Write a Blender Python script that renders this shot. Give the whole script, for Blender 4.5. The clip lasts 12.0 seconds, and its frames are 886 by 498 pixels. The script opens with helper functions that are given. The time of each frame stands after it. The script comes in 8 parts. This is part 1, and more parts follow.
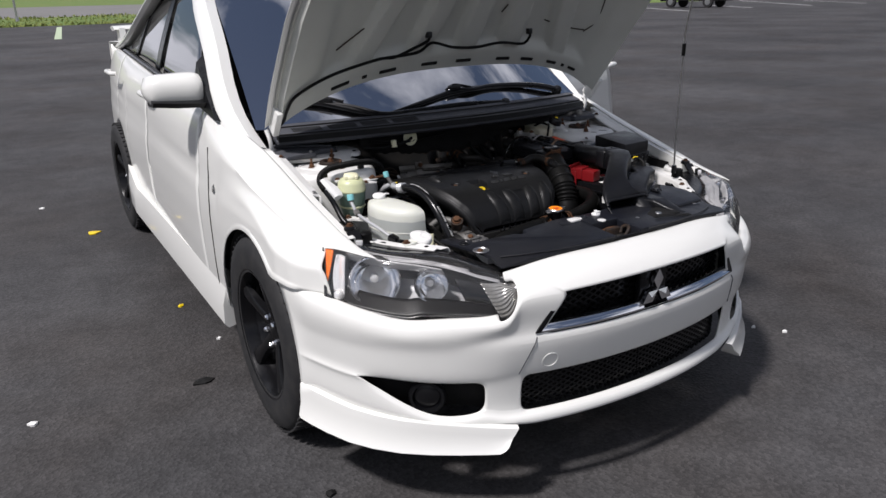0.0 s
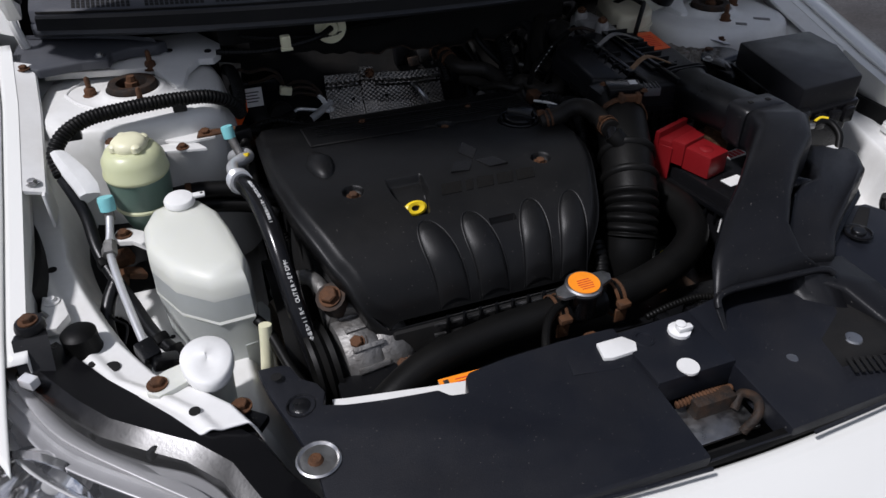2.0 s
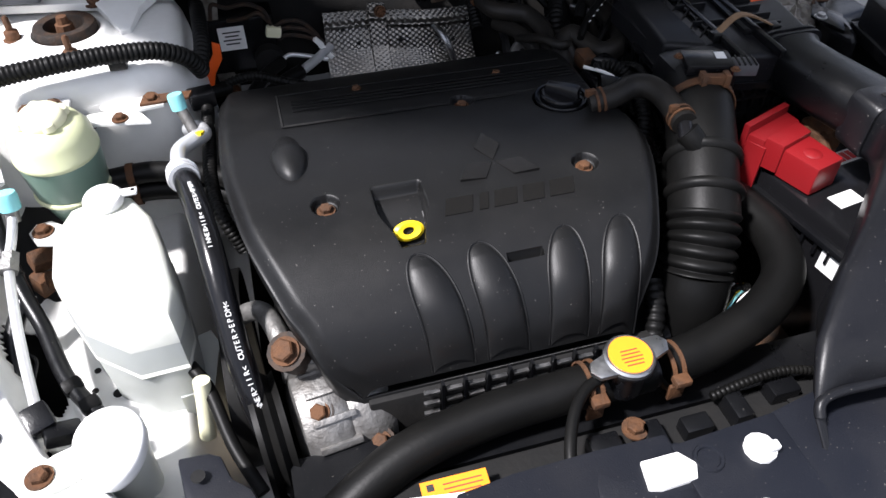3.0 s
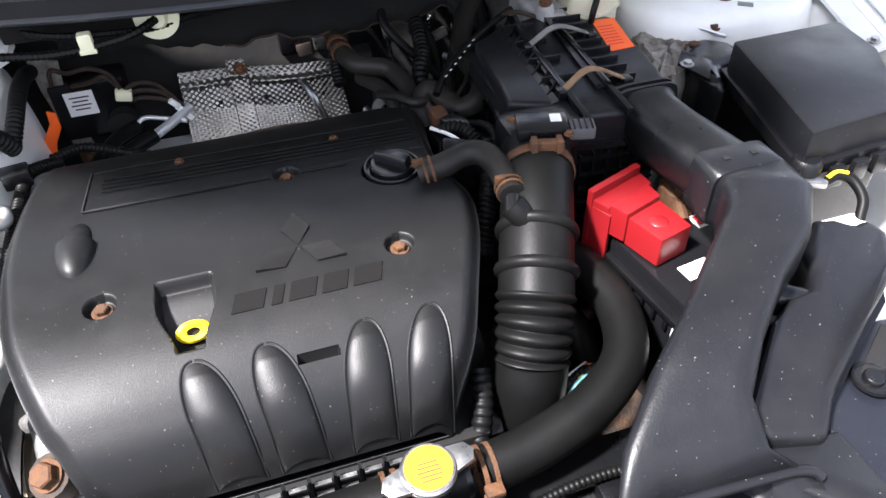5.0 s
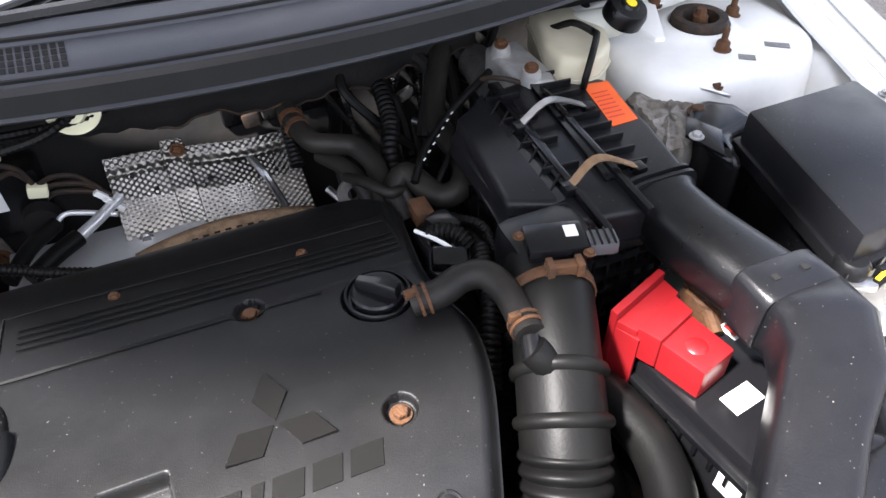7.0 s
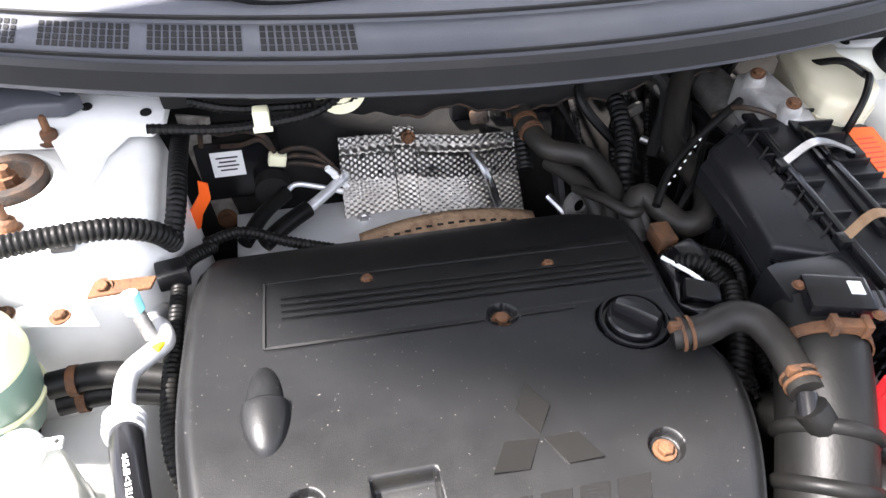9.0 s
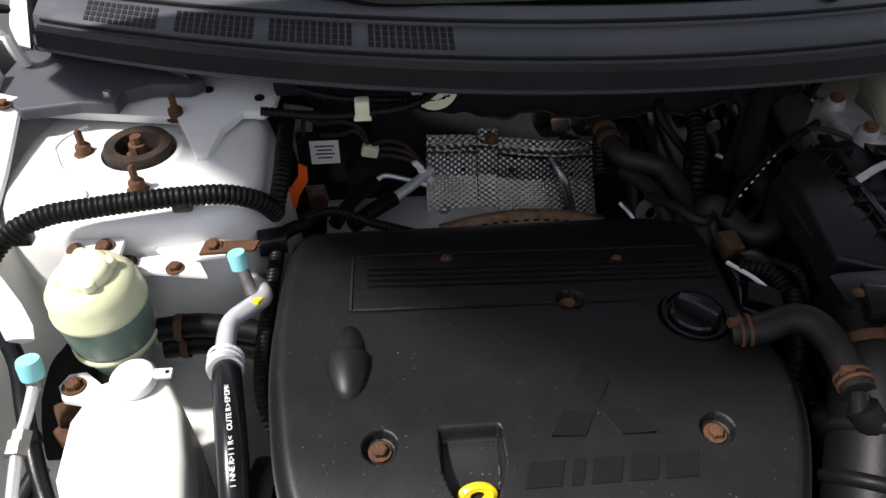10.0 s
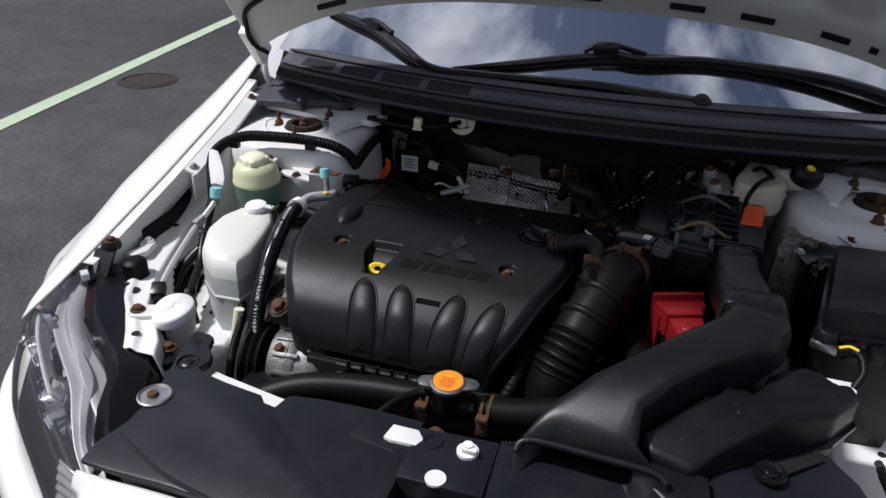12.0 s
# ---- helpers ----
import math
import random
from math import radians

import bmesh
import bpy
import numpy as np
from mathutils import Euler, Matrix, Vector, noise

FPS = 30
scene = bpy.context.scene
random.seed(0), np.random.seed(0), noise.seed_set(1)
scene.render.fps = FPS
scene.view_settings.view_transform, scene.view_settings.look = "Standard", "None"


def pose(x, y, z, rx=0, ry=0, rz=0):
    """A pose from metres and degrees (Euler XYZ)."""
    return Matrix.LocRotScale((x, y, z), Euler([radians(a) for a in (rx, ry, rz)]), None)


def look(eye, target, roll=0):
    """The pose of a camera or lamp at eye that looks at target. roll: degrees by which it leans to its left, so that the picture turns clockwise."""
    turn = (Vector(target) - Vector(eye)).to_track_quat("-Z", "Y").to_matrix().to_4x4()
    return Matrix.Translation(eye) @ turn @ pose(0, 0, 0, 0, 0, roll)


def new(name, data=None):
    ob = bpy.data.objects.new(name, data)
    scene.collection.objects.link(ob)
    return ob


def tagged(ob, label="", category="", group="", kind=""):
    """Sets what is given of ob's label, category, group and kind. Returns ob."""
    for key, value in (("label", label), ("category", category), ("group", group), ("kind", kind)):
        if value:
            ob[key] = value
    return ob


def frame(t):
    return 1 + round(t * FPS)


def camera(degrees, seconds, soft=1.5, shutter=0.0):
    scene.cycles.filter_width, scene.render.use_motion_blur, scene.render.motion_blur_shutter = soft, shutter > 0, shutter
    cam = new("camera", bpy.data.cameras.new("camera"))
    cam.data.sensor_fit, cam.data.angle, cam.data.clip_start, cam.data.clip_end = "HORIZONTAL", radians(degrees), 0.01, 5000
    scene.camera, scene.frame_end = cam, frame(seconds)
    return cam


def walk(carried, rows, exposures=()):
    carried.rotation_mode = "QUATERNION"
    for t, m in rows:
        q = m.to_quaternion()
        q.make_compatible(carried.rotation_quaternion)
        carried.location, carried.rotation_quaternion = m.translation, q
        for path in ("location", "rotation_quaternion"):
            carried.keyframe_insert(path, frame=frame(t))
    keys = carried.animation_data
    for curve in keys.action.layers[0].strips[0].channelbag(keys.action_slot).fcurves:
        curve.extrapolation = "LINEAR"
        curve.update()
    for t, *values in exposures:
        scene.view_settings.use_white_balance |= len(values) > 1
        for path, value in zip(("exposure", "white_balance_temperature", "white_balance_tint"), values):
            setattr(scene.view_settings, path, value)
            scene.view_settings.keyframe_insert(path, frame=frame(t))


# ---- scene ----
cam = camera(63.2, 12.0)
PATH = [
    (0, (-1.427, -2.131, 1.344), (-0.447, -0.521, 0.675), -1.3),
    (0.5, (-1.161, -1.862, 1.32), (-0.124, -0.352, 0.517), -3.4),
    (1, (-0.87, -1.603, 1.322), (0.052, -0.056, 0.453), -2.2),
    (1.5, (-0.641, -1.315, 1.299), (0.197, 0.172, 0.256), -0.4),
    (2, (-0.447, -1.11, 1.275), (0.111, 0.408, 0.099), -0.5),
    (2.5, (-0.345, -0.943, 1.255), (0.025, 0.539, -0.035), -1.0),
    (2.7, (-0.339, -0.893, 1.244), (0.065, 0.544, -0.087), 0.2),
    (4.3, (-0.177, -0.831, 1.221), (0.114, 0.515, -0.229), -4.5),
    (4.5, (-0.182, -0.833, 1.217), (0.217, 0.553, -0.168), -1.2),
    (5, (-0.119, -0.827, 1.237), (0.292, 0.595, -0.107), -2.0),
    (5.5, (-0.087, -0.823, 1.245), (0.35, 0.608, -0.083), -2.3),
    (6, (-0.062, -0.801, 1.246), (0.371, 0.615, -0.098), -3.1),
    (6.5, (-0.07, -0.705, 1.259), (0.449, 0.631, -0.135), -1.4),
    (6.7, (-0.085, -0.674, 1.256), (0.476, 0.666, -0.118), -1.0),
    (8.3, (-0.192, -0.586, 1.262), (0.25, 0.787, -0.123), 0.1),
    (8.5, (-0.21, -0.583, 1.267), (0.203, 0.797, -0.121), 0.6),
    (9, (-0.245, -0.578, 1.264), (0.072, 0.828, -0.123), 1.0),
    (9.5, (-0.267, -0.589, 1.268), (-0.04, 0.844, -0.109), 0.6),
    (10, (-0.265, -0.641, 1.275), (-0.126, 0.835, -0.069), 0.6),
    (10.5, (-0.196, -0.757, 1.286), (-0.272, 0.803, 0.037), 1.7),
    (11, (-0.123, -0.908, 1.304), (-0.349, 0.723, 0.169), 2.0),
    (11.5, (-0.032, -1.073, 1.32), (-0.356, 0.596, 0.267), 1.1),
    (12, (0.142, -1.24, 1.318), (-0.348, 0.45, 0.367), 2.0),
]
EXPOSURE = [(0.0, -0.14, 6150, 16.0), (0.5, -0.18, 6100, 16.0), (1.0, -0.30, 5950, 16.0), (1.5, -0.40, 5900, 16.0), (2.0, -0.42, 5900, 16.0), (2.5, 0.68, 5950, 16.0), (2.7, 0.90, 6000, 16.0), (4.3, 2.22, 6050, 16.0), (5.5, 2.35, 6100, 16.0), (6.7, 2.45, 6200, 16.0), (8.3, 3.50, 6350, 16.0), (9.0, 3.30, 6350, 16.0), (9.5, 2.25, 6350, 16.0), (10.0, 0.80, 6300, 16.0), (10.5, -0.98, 6100, 16.0), (11.0, -0.78, 6000, 16.0), (11.5, -0.60, 5950, 16.0), (12.0, -0.16, 5900, 16.0)]
walk(cam, [(t, look(eye, target, roll)) for t, eye, target, roll in PATH], EXPOSURE)


# ---- world ----
world = bpy.data.worlds.new("world")
scene.world = world
world.use_nodes = True
SUN_EL, SUN_AZ = 57.0, 256.0   # degrees; azimuth counted from +y towards +x


def make_world():
    nt = world.node_tree
    nt.nodes.clear()
    out = nt.nodes.new("ShaderNodeOutputWorld")
    bg = nt.nodes.new("ShaderNodeBackground")
    sky = nt.nodes.new("ShaderNodeTexSky")
    sky.sky_type = "NISHITA"
    sky.sun_disc = False
    sky.sun_elevation, sky.sun_rotation = radians(SUN_EL), radians(SUN_AZ)
    tc = nt.nodes.new("ShaderNodeTexCoord")
    sep = nt.nodes.new("ShaderNodeSeparateXYZ")
    nt.links.new(tc.outputs["Generated"], sep.inputs[0])
    # clouds: noise over the direction, flattened towards the horizon
    add = nt.nodes.new("ShaderNodeMath"); add.operation = "ADD"; add.inputs[1].default_value = 0.25
    nt.links.new(sep.outputs[2], add.inputs[0])
    dv = nt.nodes.new("ShaderNodeVectorMath"); dv.operation = "DIVIDE"
    cmb = nt.nodes.new("ShaderNodeCombineXYZ")
    for i in range(3):
        nt.links.new(add.outputs[0], cmb.inputs[i])
    nt.links.new(tc.outputs["Generated"], dv.inputs[0])
    nt.links.new(cmb.outputs[0], dv.inputs[1])
    nz = nt.nodes.new("ShaderNodeTexNoise")
    nz.inputs["Scale"].default_value = 2.1
    nz.inputs["Detail"].default_value = 7
    nz.inputs["Roughness"].default_value = 0.56
    nz.inputs["Distortion"].default_value = 0.35
    nt.links.new(dv.outputs[0], nz.inputs["Vector"])
    ramp = nt.nodes.new("ShaderNodeValToRGB")
    ramp.color_ramp.elements[0].position, ramp.color_ramp.elements[1].position = 0.43, 0.60
    ramp.color_ramp.elements[0].color = (0.03, 0.03, 0.03, 1)
    nt.links.new(nz.outputs[0], ramp.inputs[0])
    mix = nt.nodes.new("ShaderNodeMix"); mix.data_type = "RGBA"
    mix.inputs[7].default_value = (26.0, 26.2, 26.8, 1)
    nt.links.new(ramp.outputs[0], mix.inputs[0])
    glow = nt.nodes.new("ShaderNodeVectorMath"); glow.operation = "SCALE"; glow.inputs["Scale"].default_value = 1.5
    nt.links.new(sky.outputs[0], glow.inputs[0])
    nt.links.new(glow.outputs[0], mix.inputs[6])
    bg.inputs[1].default_value = 0.032
    nt.links.new(mix.outputs[2], bg.inputs[0])
    nt.links.new(bg.outputs[0], out.inputs[0])


make_world()
sun = new("sun", bpy.data.lights.new("sun", "SUN"))
sun.data.energy, sun.data.angle, sun.data.color = 5.0, radians(5), (1.0, 0.955, 0.88)
_el, _az = radians(SUN_EL), radians(SUN_AZ)
sun.matrix_world = look((6 * math.sin(_az) * math.cos(_el), 6 * math.cos(_az) * math.cos(_el), 6 * math.sin(_el) + 1), (0, 0, 1))


# ---- materials ----
def mat(name, color, rough=0.5, metal=0.0, var=0.0, var_scale=8.0, tint=None, bump=0.0, bump_scale=200.0,
        coat=0.0, spec=0.5, grain=0.0, trans=0.0, ior=1.45, alpha=1.0, rough_var=0.0, sss=0.0, speck=0.0, stretch=None):
    """Principled material: base colour mixed with tint by large noise, fine grain, bump and roughness variation."""
    m = bpy.data.materials.new(name)
    m.use_nodes = True
    nt = m.node_tree
    b = nt.nodes["Principled BSDF"]
    b.inputs["Base Color"].default_value = (*color, 1)
    b.inputs["Roughness"].default_value = rough
    b.inputs["Metallic"].default_value = metal
    b.inputs["Coat Weight"].default_value = coat
    b.inputs["Coat Roughness"].default_value = 0.06
    b.inputs["Specular IOR Level"].default_value = spec
    b.inputs["Transmission Weight"].default_value = trans
    b.inputs["IOR"].default_value = ior
    b.inputs["Alpha"].default_value = alpha
    if sss:
        b.inputs["Subsurface Weight"].default_value = sss
        b.inputs["Subsurface Radius"].default_value = (0.02, 0.02, 0.015)
        b.inputs["Subsurface Scale"].default_value = 0.6
    tc = nt.nodes.new("ShaderNodeTexCoord")
    src = tc.outputs["Object"]
    if stretch:
        mp = nt.nodes.new("ShaderNodeMapping")
        mp.inputs["Scale"].default_value = stretch
        nt.links.new(src, mp.inputs[0])
        src = mp.outputs[0]

    def noise_node(scale, detail=4.0, rgh=0.6):
        n = nt.nodes.new("ShaderNodeTexNoise")
        n.inputs["Scale"].default_value, n.inputs["Detail"].default_value, n.inputs["Roughness"].default_value = scale, detail, rgh
        nt.links.new(src, n.inputs["Vector"])
        return n.outputs[0]

    def remap(val, lo, hi, a=0.0, c=1.0):
        r = nt.nodes.new("ShaderNodeMapRange")
        nt.links.new(val, r.inputs[0])
        r.inputs[1].default_value, r.inputs[2].default_value, r.inputs[3].default_value, r.inputs[4].default_value = lo, hi, a, c
        return r.outputs[0]

    def mixed(fac, a, c):
        x = nt.nodes.new("ShaderNodeMix"); x.data_type = "RGBA"
        nt.links.new(fac, x.inputs[0])
        for sock, v in ((x.inputs[6], a), (x.inputs[7], c)):
            if isinstance(v, tuple):
                sock.default_value = (*v, 1)
            else:
                nt.links.new(v, sock)
        return x.outputs[2]

    col = None
    if var:
        t = tint or tuple(c * 0.6 for c in color)
        col = mixed(remap(noise_node(var_scale), 0.42, 0.75, 0, var), color, t)
    if grain:
        col = mixed(remap(noise_node(bump_scale * 0.8, 2), 0.35, 0.7, 0, grain), col or color, tuple(min(1, c * 0.5) for c in color))
    if speck:
        col = mixed(remap(noise_node(380, 1), 0.755, 0.78, 0, speck), col or color, (0.35, 0.33, 0.30))
    if col is not None:
        nt.links.new(col, b.inputs["Base Color"])
    if rough_var:
        nt.links.new(remap(noise_node(var_scale * 2.5, 5), 0.3, 0.7, max(0.02, rough - rough_var), min(1, rough + rough_var)), b.inputs["Roughness"])
    if bump:
        bn = nt.nodes.new("ShaderNodeBump")
        bn.inputs["Strength"].default_value, bn.inputs["Distance"].default_value = bump, 0.002
        nt.links.new(noise_node(bump_scale, 3), bn.inputs["Height"])
        nt.links.new(bn.outputs[0], b.inputs["Normal"])
    return m


def asphalt_mat():
    """Worn tarmac: stones in dark binder, broad worn patches, and smeared oil stains."""
    m = mat("asphalt", (0.052, 0.051, 0.052), 0.7, var=0.85, var_scale=0.8, tint=(0.036, 0.031, 0.028), bump=0.0, grain=0.0, spec=0.3)
    nt = m.node_tree
    b = nt.nodes["Principled BSDF"]
    tc = next(n for n in nt.nodes if n.bl_idname == "ShaderNodeTexCoord")
    base = b.inputs["Base Color"].links[0].from_socket

    def mul(a, fac_socket, lo, hi, dark, light):
        r = nt.nodes.new("ShaderNodeMapRange")
        nt.links.new(fac_socket, r.inputs[0])
        r.inputs[1].default_value, r.inputs[2].default_value, r.inputs[3].default_value, r.inputs[4].default_value = lo, hi, dark, light
        x = nt.nodes.new("ShaderNodeMix"); x.data_type = "RGBA"; x.blend_type = "MULTIPLY"
        x.inputs[0].default_value = 1.0
        nt.links.new(a, x.inputs[6])
        nt.links.new(r.outputs[0], x.inputs[7])
        return x.outputs[2]
    vor = nt.nodes.new("ShaderNodeTexVoronoi"); vor.inputs["Scale"].default_value = 95
    nt.links.new(tc.outputs["Object"], vor.inputs["Vector"])
    bw = nt.nodes.new("ShaderNodeRGBToBW"); nt.links.new(vor.outputs["Color"], bw.inputs[0])
    col = mul(base, bw.outputs[0], 0.2, 0.9, 0.78, 1.28)
    for sc, lo, hi, d, l in ((230, 0.35, 0.7, 0.8, 1.2), (5, 0.3, 0.7, 0.8, 1.18), (0.33, 0.35, 0.65, 0.68, 1.25)):
        nz = nt.nodes.new("ShaderNodeTexNoise"); nz.inputs["Scale"].default_value = sc; nz.inputs["Detail"].default_value = 4
        nt.links.new(tc.outputs["Object"], nz.inputs["Vector"])
        col = mul(col, nz.outputs[0], lo, hi, d, l)
    nt.links.new(col, b.inputs["Base Color"])
    bp = nt.nodes.new("ShaderNodeBump"); bp.inputs["Strength"].default_value = 0.45; bp.inputs["Distance"].default_value = 0.004
    nt.links.new(vor.outputs["Distance"], bp.inputs["Height"])
    nt.links.new(bp.outputs[0], b.inputs["Normal"])
    return m


WHITE = mat("white_paint", (0.72, 0.72, 0.685), 0.32, coat=0.7, var=0.10, var_scale=3, tint=(0.70, 0.69, 0.64), bump=0.02, bump_scale=500)
APRON = mat("apron_paint", (0.72, 0.72, 0.70), 0.42, coat=0.15, var=0.45, var_scale=9, tint=(0.50, 0.48, 0.43), bump=0.06, bump_scale=120, grain=0.06)
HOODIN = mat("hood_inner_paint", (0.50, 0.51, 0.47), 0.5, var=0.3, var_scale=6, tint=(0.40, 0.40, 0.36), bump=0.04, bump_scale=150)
COVER = mat("cover_plastic", (0.0048, 0.0049, 0.0052), 0.44, spec=0.34, var=0.4, var_scale=11, tint=(0.0095, 0.0090, 0.0082), bump=0.12, bump_scale=900, rough_var=0.06, speck=0.25)
PLASTIC = mat("black_plastic", (0.0030, 0.0032, 0.0040), 0.32, spec=0.40, var=0.5, var_scale=9, tint=(0.008, 0.008, 0.008), bump=0.12, bump_scale=600, rough_var=0.08, speck=0.2)
GLOSSBLK = mat("gloss_black_plastic", (0.006, 0.006, 0.0068), 0.22, spec=0.34, var=0.3, var_scale=12, bump=0.03, bump_scale=300, rough_var=0.06)
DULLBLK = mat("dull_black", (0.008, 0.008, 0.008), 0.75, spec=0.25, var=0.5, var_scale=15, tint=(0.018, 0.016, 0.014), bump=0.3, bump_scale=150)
RUBBER = mat("rubber", (0.0034, 0.0034, 0.0033), 0.46, spec=0.17, var=0.5, var_scale=14, tint=(0.010, 0.0095, 0.0085), bump=0.1, bump_scale=300)
TYRE = mat("tyre_rubber", (0.013, 0.013, 0.014), 0.72, var=0.5, var_scale=20, tint=(0.04, 0.038, 0.035), bump=0.3, bump_scale=250)
GREYPL = mat("cowl_plastic", (0.058, 0.061, 0.070), 0.42, spec=0.2, var=0.6, var_scale=9, tint=(0.080, 0.081, 0.085), bump=0.2, bump_scale=700, rough_var=0.08)
CHROME = mat("chrome", (0.85, 0.86, 0.88), 0.08, 1.0, var=0.15, var_scale=30, rough_var=0.03)
STEEL = mat("bare_steel", (0.50, 0.50, 0.50), 0.35, 1.0, var=0.6, var_scale=40, tint=(0.28, 0.25, 0.22), bump=0.1, bump_scale=200, rough_var=0.1)
ALU = mat("cast_aluminium", (0.25, 0.245, 0.235), 0.55, 0.8, var=0.8, var_scale=35, tint=(0.08, 0.07, 0.06), bump=0.5, bump_scale=220, rough_var=0.12)
RUST = mat("rusty_steel", (0.090, 0.038, 0.014), 0.8, 0.15, var=0.9, var_scale=60, tint=(0.032, 0.019, 0.012), bump=0.7, bump_scale=300)
RUSTDARK = mat("dark_rust", (0.020, 0.015, 0.012), 0.7, 0.3, var=0.9, var_scale=70, tint=(0.062, 0.031, 0.014), bump=0.6, bump_scale=260)
RED = mat("red_plastic", (0.175, 0.007, 0.009), 0.36, var=0.3, var_scale=14, tint=(0.15, 0.008, 0.009), bump=0.06, bump_scale=500, rough_var=0.06)
ORANGE = mat("orange_label", (0.88, 0.27, 0.01), 0.45, var=0.25, var_scale=25)
YELLOW = mat("yellow_plastic", (0.80, 0.58, 0.01), 0.4, var=0.3, var_scale=40, tint=(0.6, 0.4, 0.01))
CYAN = mat("pale_blue_cap", (0.22, 0.56, 0.58), 0.45, var=0.3, var_scale=40)
LABEL = mat("white_label", (0.75, 0.75, 0.73), 0.5, var=0.3, var_scale=30)
DUCTPL = mat("duct_plastic", (0.0060, 0.0063, 0.0078), 0.36, spec=0.30, var=0.5, var_scale=7, tint=(0.016, 0.0155, 0.0155), bump=0.10, bump_scale=600, rough_var=0.08, speck=0.3)
FRONTCOVER = mat("weathered_black_plastic", (0.0078, 0.0088, 0.0125), 0.38, spec=0.36, var=0.5, var_scale=6, tint=(0.024, 0.023, 0.023), bump=0.14, bump_scale=600, rough_var=0.07, speck=0.2)
EMBOSS = mat("embossed_plastic", (0.007, 0.0066, 0.0062), 0.24, spec=0.5, bump=0.15, bump_scale=700)
REDORANGE = mat("red_orange_plastic", (0.82, 0.115, 0.012), 0.42, var=0.25, var_scale=25)
INK = mat("black_ink", (0.02, 0.02, 0.02), 0.6)
REDINK = mat("red_ink", (0.55, 0.03, 0.03), 0.5)
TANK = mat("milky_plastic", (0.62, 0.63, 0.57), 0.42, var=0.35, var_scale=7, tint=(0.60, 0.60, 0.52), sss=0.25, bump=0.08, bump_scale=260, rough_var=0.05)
# greyer copy of TANK: shade on the upright sides, plus fluid, in the colour
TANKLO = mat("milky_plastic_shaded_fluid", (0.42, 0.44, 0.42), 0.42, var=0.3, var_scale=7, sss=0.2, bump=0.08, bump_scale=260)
PSGREEN = mat("yellowed_plastic", (0.56, 0.58, 0.36), 0.35, var=0.35, var_scale=12, tint=(0.46, 0.48, 0.30), sss=0.2)
PSCAP = mat("cream_plastic", (0.74, 0.72, 0.50), 0.4, var=0.25, var_scale=20)
PSFLUID = mat("green_fluid_plastic", (0.15, 0.22, 0.18), 0.3, var=0.4, var_scale=15, tint=(0.10, 0.18, 0.14), sss=0.1)
AMBER = mat("amber_lens", (0.90, 0.19, 0.012), 0.15, var=0.3, var_scale=60, coat=0.5)
BOWL = mat("reflector_chrome", (0.95, 0.95, 0.955), 0.09, 1.0)
PIPE = mat("pale_alloy_pipe", (0.66, 0.67, 0.68), 0.32, 0.55, var=0.4, var_scale=30, tint=(0.45, 0.44, 0.42), bump=0.1)
TAN = mat("scaled_steel", (0.27, 0.18, 0.11), 0.8, 0.1, var=0.9, var_scale=70, tint=(0.10, 0.055, 0.03), bump=0.8, bump_scale=200)
DUSTCREAM = mat("dusty_cream_plastic", (0.34, 0.29, 0.21), 0.6, var=0.6, var_scale=20, tint=(0.20, 0.17, 0.13), bump=0.2)
AGEDTANK = mat("aged_cream_plastic", (0.48, 0.45, 0.34), 0.42, var=0.4, var_scale=14, tint=(0.36, 0.32, 0.22), sss=0.15)
CASTALU = mat("pale_cast_alloy", (0.42, 0.42, 0.41), 0.5, 0.5, var=0.7, var_scale=40, tint=(0.22, 0.20, 0.18), bump=0.4, bump_scale=220)
CORRODED = mat("corroded_alloy", (0.26, 0.245, 0.22), 0.55, 0.4, var=1.0, var_scale=42, tint=(0.045, 0.024, 0.013), bump=1.0, bump_scale=90)
OLDRUBBER = mat("aged_rubber", (0.011, 0.0102, 0.0092), 0.5, spec=0.25, var=0.8, var_scale=18, tint=(0.026, 0.022, 0.017), bump=0.15, bump_scale=250)
PLUGGREY = mat("plug_plastic", (0.075, 0.075, 0.080), 0.45, spec=0.3, var=0.4, var_scale=40)
TANRUST = mat("light_rusted_steel", (0.235, 0.150, 0.085), 0.6, 0.4, var=0.9, var_scale=70, tint=(0.12, 0.055, 0.022), bump=0.4, bump_scale=300)
LENSBAR = mat("clear_light_bar", (0.80, 0.80, 0.80), 0.12, 0.35, var=0.3, var_scale=60, coat=0.6)
ROADGREY = mat("road_grey", (0.17, 0.165, 0.16), 0.9, var=0.6, var_scale=0.2, tint=(0.12, 0.117, 0.113), bump=0.4, bump_scale=20)
LAMPBOX = mat("lamp_housing", (0.005, 0.005, 0.006), 0.35, spec=0.25, var=0.3, var_scale=10)
INDICATOR = mat("clear_indicator", (0.36, 0.355, 0.34), 0.18, 0.45, var=0.6, var_scale=50, coat=0.5)
LAMPGREY = mat("lamp_bezel", (0.40, 0.40, 0.41), 0.42, 0.25, var=0.4, var_scale=12)
FOIL = mat("heat_foil", (0.22, 0.212, 0.195), 0.36, 1.0, var=0.7, var_scale=14, tint=(0.15, 0.13, 0.105), rough_var=0.12)
ASPHALT = asphalt_mat()
PAINTLINE = mat("faded_line_paint", (0.42, 0.50, 0.34), 0.8, var=0.5, var_scale=5, tint=(0.25, 0.29, 0.21), bump=0.3, bump_scale=120)
GRASS = mat("grass", (0.10, 0.16, 0.035), 0.9, var=0.7, var_scale=0.4, tint=(0.16, 0.17, 0.05), bump=0.8, bump_scale=20)
